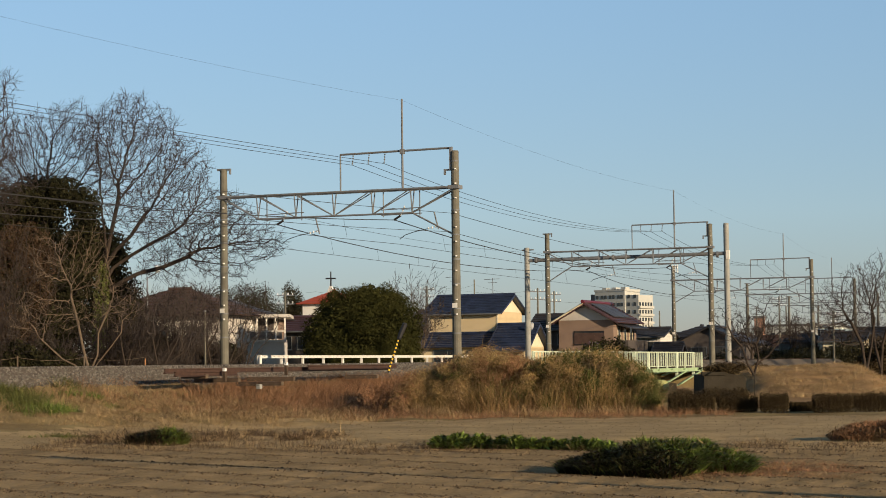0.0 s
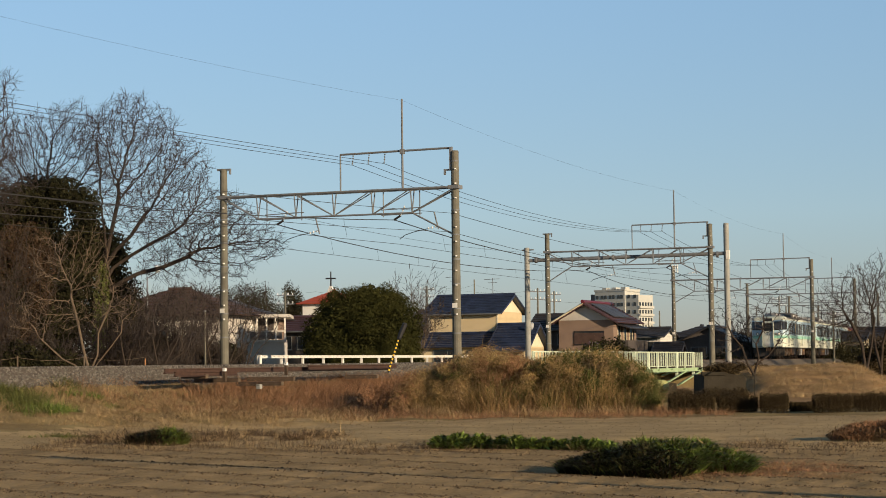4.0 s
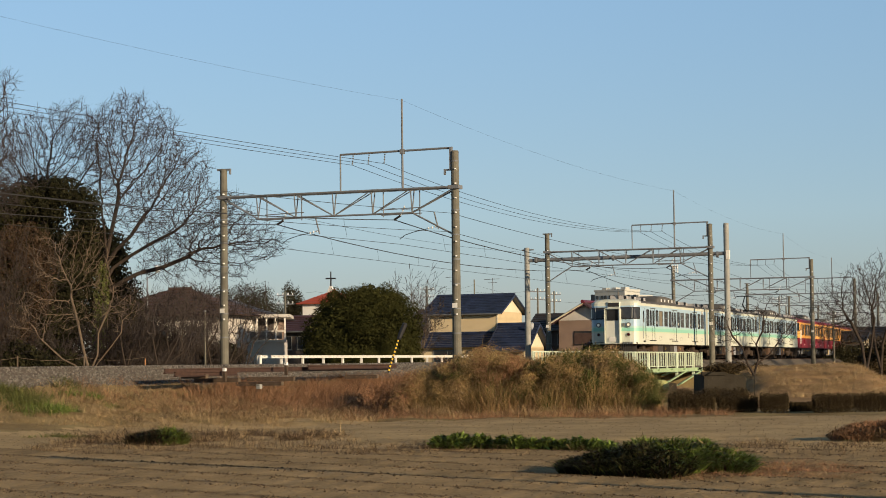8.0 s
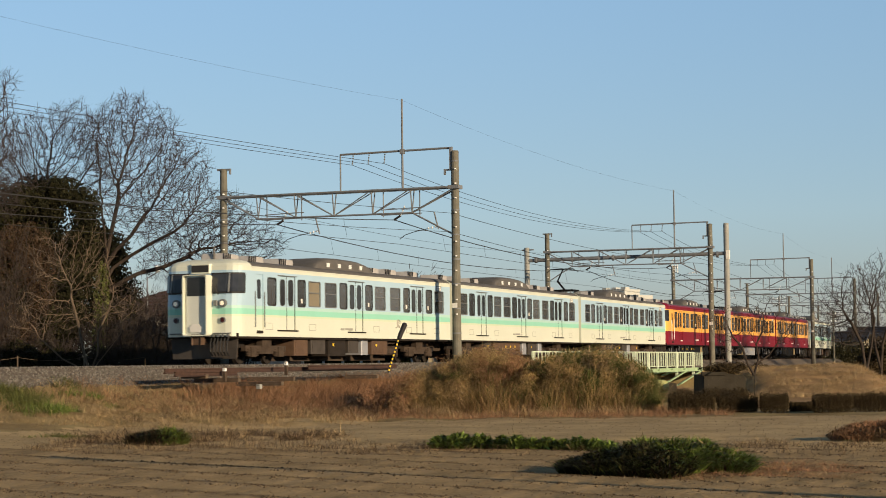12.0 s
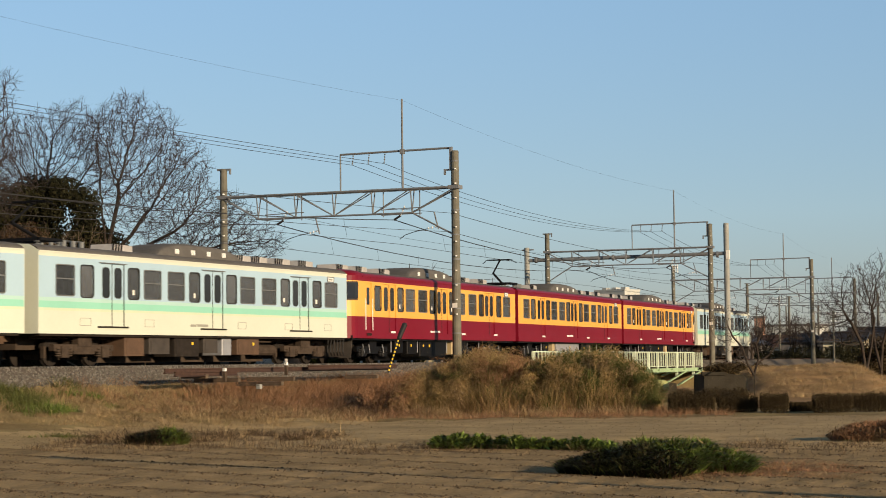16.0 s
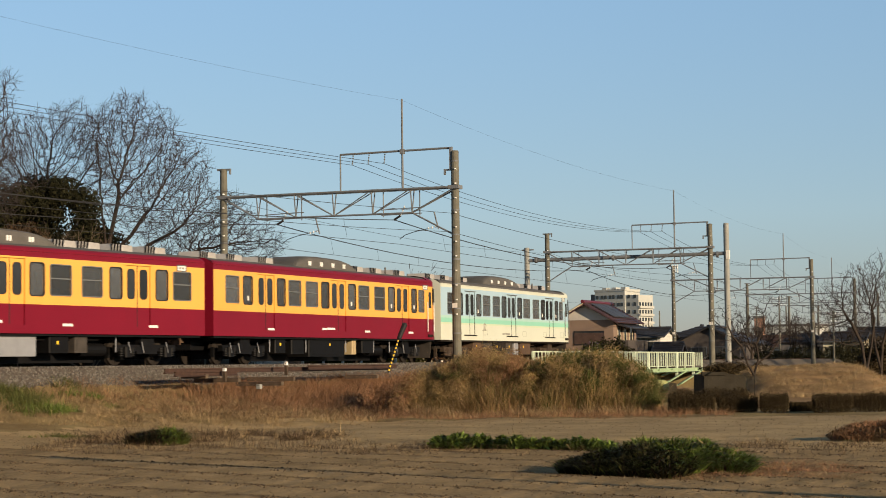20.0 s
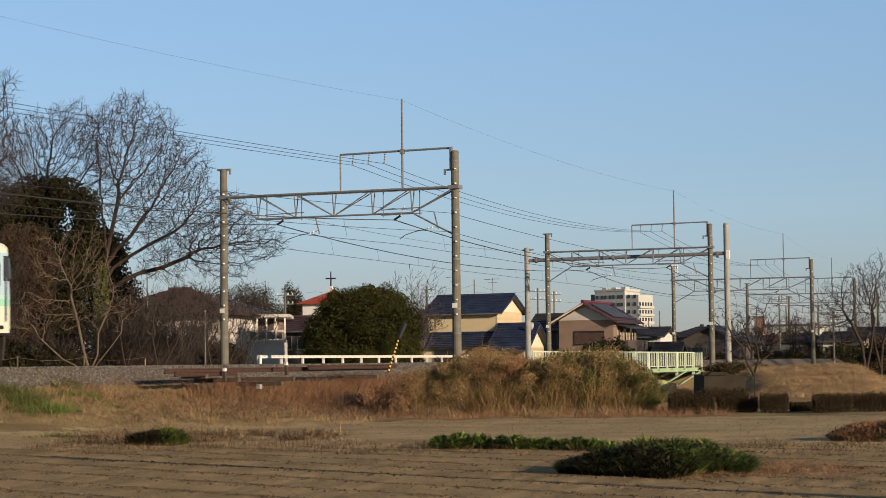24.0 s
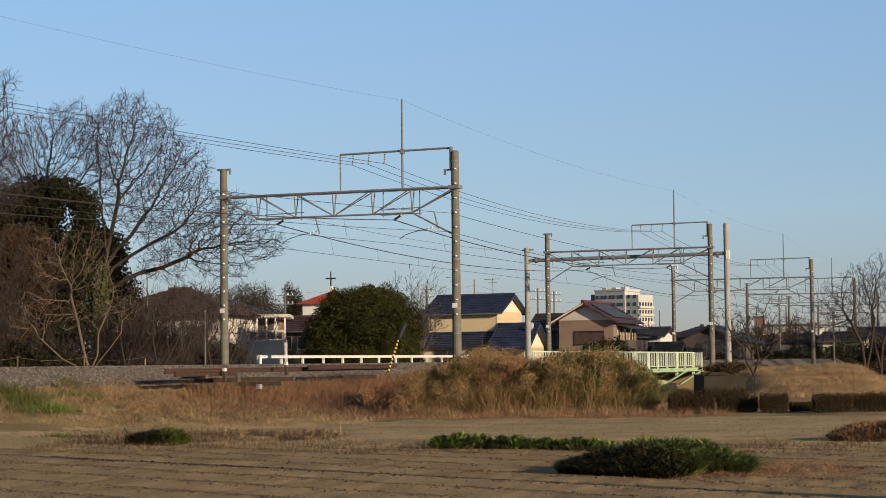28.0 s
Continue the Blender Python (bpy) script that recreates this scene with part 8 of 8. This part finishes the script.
part("satellite_dish", Geo().tube((3.3, -1.0, 4.2), (3.2, -1.15, 4.25), 0.38, 0.1, n=14), "white", h1)
antenna(h1, -5.0, 3.2, 6.9, 1.9)
antenna(h1, -1.5, 3.2, 6.9, 1.6)

# taupe house with red-brown tiles
h2 = thing("house", "brown rendered house with red-brown tiled gable roof", "house", house_pose(1086, 172) @ Matrix.Diagonal((1.147, 1.147, 1.147, 1)))
gable_block(h2, -4.4, 0, 0, 6.6, 0, 4.3, 5.55, "y", "taupe", "tile_red", 0.5, "offwhite", 10, "tile_red")
window(h2, -3.1, -0.8, 2.5, 3.4, 0.0, "black", "glass", None, 2)
part("shutter", Geo().box((-3.15, -0.07, 2.45), (-0.75, -0.052, 3.3)), "roof_brown", h2)
for q in (1.2, 2.9, 4.6):
    window(h2, q, q + 0.7, 2.7, 3.9, 0.0, "cream_lite", "glass", turn90, 0)
part("porch_roof", Geo().prism([(0, 3.9), (1.1, 3.6), (1.1, 3.7), (0, 4.05)], "y", 0.8, 6.4), "tile_grey", h2)
part("balcony", Geo().box((0.05, 0.6, 1.9), (1.0, 6.3, 2.7)), "darkwall", h2)
slab = [(-1.95, 5.42), (-0.1, 4.37), (-0.08, 4.42), (-1.93, 5.47)]
for k in range(3):
    part("solar_panel", Geo().prism([(p, q + 0.14) for p, q in slab], "y", 0.6 + 1.6 * k, 2.12 + 1.6 * k), "panel", h2)
part("verge_cap", Geo().tube((-2.2, -0.9, 5.72), (-2.2, 7.4, 5.72), 0.14, n=8), "trim_red", h2)
part("barge_highlight", Geo().tube((-4.9, -0.6, 4.1), (-2.25, -0.6, 5.6), 0.07, n=5), "cream_lite", h2)
# neighbouring lower buildings
def plain_house(px, d, w, dep, eave, ridge, wall, roof, along="x", turn=-21.0, hip=False, word=""):
    e = thing("house", word, "house", house_pose(px, d, turn))
    if hip:
        hip_block(e, -w / 2, w / 2, 0, dep, 0, eave, ridge, wall, roof, courses=6)
    else:
        gable_block(e, -w / 2, w / 2, 0, dep, 0, eave, ridge, along, wall, roof, courses=7)
    window(e, -w * 0.3, -w * 0.05, eave - 1.5, eave - 0.6)
    window(e, w * 0.1, w * 0.35, eave - 1.5, eave - 0.6)
    return e


plain_house(1045, 140, 1.7, 2.0, 1.75, 2.45, "white", "tile_red", "y", word="small white outbuilding with a red-brown gable roof")
plain_house(1178, 150, 1.5, 2.0, 1.7, 2.5, "pinkwall", "tile_grey", "x", word="low orange-pink shed with a grey roof")
# this house has its shade in the dark wall colour
plain_house(1230, 190, 5.0, 6, 3.5, 4.6, "darkwall", "tile_grey", "x", hip=True, word="house with shade put into its dark walls and a dark grey hipped roof")
plain_house(1175, 200, 6, 6, 3.4, 4.0, "greywall", "tile_grey", "x", word="low grey house with dark tiles")
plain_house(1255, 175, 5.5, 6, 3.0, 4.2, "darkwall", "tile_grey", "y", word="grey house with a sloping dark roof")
plain_house(1128, 185, 4.5, 5, 3.6, 4.3, "white", "tile_grey", "x", word="pale house with a dark grey roof")
plain_house(980, 180, 4.2, 5, 4.4, 5.6, "darkwall", "tile_grey", "x", word="dark boarded house behind the cream house")
plain_house(1490, 210, 4.2, 5, 3.2, 4.0, "cream_lite", "tile_grey", "x", word="small cream house with a grey roof")
plain_house(1420, 230, 5.5, 5, 3.2, 4.4, "greywall", "tile_grey", "x", hip=True, word="grey house with a hipped roof past the tracks")
plain_house(1360, 250, 6, 5, 3.0, 4.2, "white", "roof_brown", "x", word="pale house with a brown roof past the tracks")
plain_house(1310, 240, 5, 5, 3.2, 4.4, "greywall", "tile_grey", "y", word="grey gabled house past the tracks")
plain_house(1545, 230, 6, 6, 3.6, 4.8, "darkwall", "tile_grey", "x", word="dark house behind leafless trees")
plain_house(520, 150, 3.6, 4, 4.0, 4.9, "darkwall", "tile_red", "x", word="dark house with a dull red roof")
plain_house(752, 190, 2.4, 5, 5.2, 6.4, "taupe", "tile_grey", "x", word="narrow brown house beside the cream house")

# pale house with a veranda, behind the trees
h3 = thing("house", "white flat-roofed house with a glazed balcony", "house", house_pose(503, 122, 2))
part("lower_wall", Geo().box((-9.5, 0, 0), (0, 5, 2.75)), "offwhite", h3)
part("upper_wall", Geo().box((-9.5, 1.4, 2.75), (-0.6, 5, 4.25)), "offwhite", h3)
part("balcony_floor", Geo().box((-5.0, -0.2, 2.7), (0.15, 1.4, 2.85)), "offwhite", h3)
part("flat_roof", Geo().box((-9.8, -0.3, 4.25), (0.4, 5.3, 4.45)), "offwhite", h3)
for i in range(9):
    part("balcony_post", Geo().box((-4.6 + 0.58 * i, -0.16, 2.85), (-4.5 + 0.58 * i, -0.06, 4.25)), "white", h3)
part("glazed_front", Geo().box((-5.0, 1.3, 2.86), (-0.7, 1.38, 4.2)), "darkwall", h3)
part("balcony_rail", Geo().box((-4.8, -0.16, 3.35), (0.1, -0.09, 3.43)), "offwhite", h3)
part("balcony_panel", Geo().box((-4.8, -0.14, 2.9), (-0.1, -0.11, 3.35)), "greywall", h3)
window(h3, -3.9, -2.4, 2.95, 4.0, 1.4, "offwhite", "glass")
window(h3, -1.9, -0.9, 2.95, 4.0, 1.4, "offwhite", "glass")
window(h3, -8.5, -6.5, 1.0, 2.1, 0.0, "offwhite", "glass")
window(h3, -8.5, -7.0, 3.1, 4.0, 1.4, "offwhite", "glass")
part("satellite_dish", Geo().tube((-2.2, -0.3, 3.7), (-2.25, -0.22, 3.72), 0.32, 0.08, n=12), "insul", h3)
h4 = thing("house", "house with a broad brown hipped roof and pale walls", "house", house_pose(320, 118, -12))
hip_block(h4, -5.5, 3.0, 0, 7, 0, 4.3, 6.0, "offwhite", "roof_brown", 0.7, 8)
for q in (-4.6, -2.2, 0.4):
    window(h4, q, q + 1.4, 2.6, 3.7, 0.0, "offwhite", "glass")
h4b = thing("house", "house with a grey-brown hipped roof behind trees", "house", house_pose(385, 140, -12))
hip_block(h4b, -4, 3.0, 0, 7, 0, 4.6, 6.2, "taupe", "tile_grey", 0.6, 7)

# church with a red roof and a cross
ch = thing("church", "small white church with a red hipped roof and a cross", "church", house_pose(575, 200, -18))
hip_block(ch, -2.4, 2.6, 0, 5.4, 0, 7.5, 8.9, "white", "roof_red", 0.5, 9)
window(ch, -2.2, -1.4, 4.6, 5.8, 0.0, "t_frame", "glass")
cross = part("cross_mast", Geo().tube((-0.3, 2.7, 8.5), (-0.3, 2.7, 10.95), 0.09, 0.07, n=6), "black", ch)
part("cross_bar", Geo().box((-0.85, 2.62, 10.15), (0.25, 2.78, 10.3)), "black", cross)
part("cross_foot", Geo().prism([(-0.75, 8.45), (0.15, 8.45), (-0.22, 9.4), (-0.38, 9.4)], "y", 2.45, 2.95), "white", ch)

# apartment block far away
ap = thing("apartment_building", "distant haze-paled ivory apartment building with rows of windows", "building", pose(at_px(1107, 760), 760, 0, 0, 0, -38))
part("wall", Geo().box((-14, 0, 0), (0, 11, 29.0)), "flatwhite", ap)
part("wall", Geo().box((0, 0.5, 0), (6.0, 11, 27.3)), "flatwhite", ap)
part("stair_tower", Geo().box((-16.5, 1.0, 0), (-14, 8, 28.0)), "greywall", ap)
part("parapet", Geo().box((-14.2, -0.2, 29.0), (0.2, 11.2, 29.7)), "flatwhite", ap)
win = Geo().box((0, -0.12, 0), (1.2, 0.1, 1.4)).mesh("window_pane", "glass")
for fl in range(9):
    for i in range(7):
        part("window", win, "", ap, m=Matrix.Translation((-13.4 + 1.9 * i + 0.3 * (i % 2), 0, 2.0 + 3.0 * fl)))
    part("balcony", Geo().box((-13.9, -1.0, 1.0 + 3.0 * fl), (-0.2, -0.85, 1.9 + 3.0 * fl)), "flatwhite", ap) if fl < 6 else None
    for i in range(2):
        part("window", win, "", ap, m=Matrix.Translation((0.9 + 2.8 * i, 0.5, 2.0 + 3.0 * fl)))
side_turn = Matrix.Translation((6.0, 0, 0)) @ Matrix.Rotation(math.pi / 2, 4, "Z")
for fl in range(8):
    for i in range(5):
        part("window", win, "", ap, m=side_turn @ Matrix.Translation((0.9 + 2.05 * i, 0, 2.0 + 3.0 * fl)))
    part("balcony", Geo().box((6.05, 0.4, 1.0 + 3.0 * fl), (6.9, 10.6, 1.9 + 3.0 * fl)), "flatwhite", ap)
for q in (-12.5, -8.0, -3.5):
    part("roof_tank", Geo().box((q, 3, 29.0), (q + 2.0, 6, 30.6)), "flatwhite", ap)
for px, d, w, h, m, word in ((1343, 420, 2.0, 10.4, "pinkwall", "distant reddish-brown tower"), (1392, 500, 16, 10.0, "flatwhite", "distant haze-paled grey apartment building"), (1290, 520, 14, 7.5, "greywall", "distant low grey building"), (1460, 480, 14, 7.0, "white", "distant pale building")):
    e = thing("far_building", word + " past the town's roofs", "building", pose(at_px(px, d), d, 0, 0, 0, -30))
    part("wall", Geo().box((-w / 2, 0, 0), (w / 2, w * 0.6, h)), m, e)
    part("roof", Geo().box((-w / 2 - 0.2, -0.2, h), (w / 2 + 0.2, w * 0.6 + 0.2, h + 0.5)), "greywall", e)
    for fl in range(int(h / 3)):
        for i in range(max(1, int(w / 3))):
            part("window", win, "", e, m=Matrix.Translation((-w / 2 + 0.7 + 3.0 * i, 0, 1.0 + 3.0 * fl)))
# utility poles and cables of the town
for px, d, h in ((1168, 260, 8.0), (1148, 300, 7.6), (982, 210, 9.0), (953, 190, 8.6), (841, 260, 12.5), (757, 200, 9.3), (506, 170, 7.8), (1380, 230, 8.8), (1392, 260, 8.5), (1340, 300, 9.5), (1475, 190, 6.0)):
    utility_pole(at_px(px, d), d, h, "distant utility pole among the houses", 0.13, d < 240)
wire_run("town_cable", [(at_px(370, 230), 230, 11.6), (at_px(560, 230), 230, 10.2), (at_px(760, 230), 230, 11.0), (at_px(960, 230), 230, 10.2)], 0.8, 0.012, "sagging cable over the town roofs")
wire_run("town_cable", [(at_px(520, 235), 235, 9.0), (at_px(700, 230), 230, 11.5), (at_px(841, 260), 260, 12.0), (at_px(1100, 260), 260, 9.5)], 1.0, 0.012, "sagging cable over the town roofs")
# a low wall of brush and fences closes the ground behind the tracks
x, y = bank(9000, 40, 150, -16, -9.5, 77)
m = clumped(x, y, 3.0, 78, -0.2)
blades("verge_grass", on_ground(x[m], y[m]), 0.28, 0.012, 0.5, "straw", 78, "dry grass on the far verge of the railway")

motions()
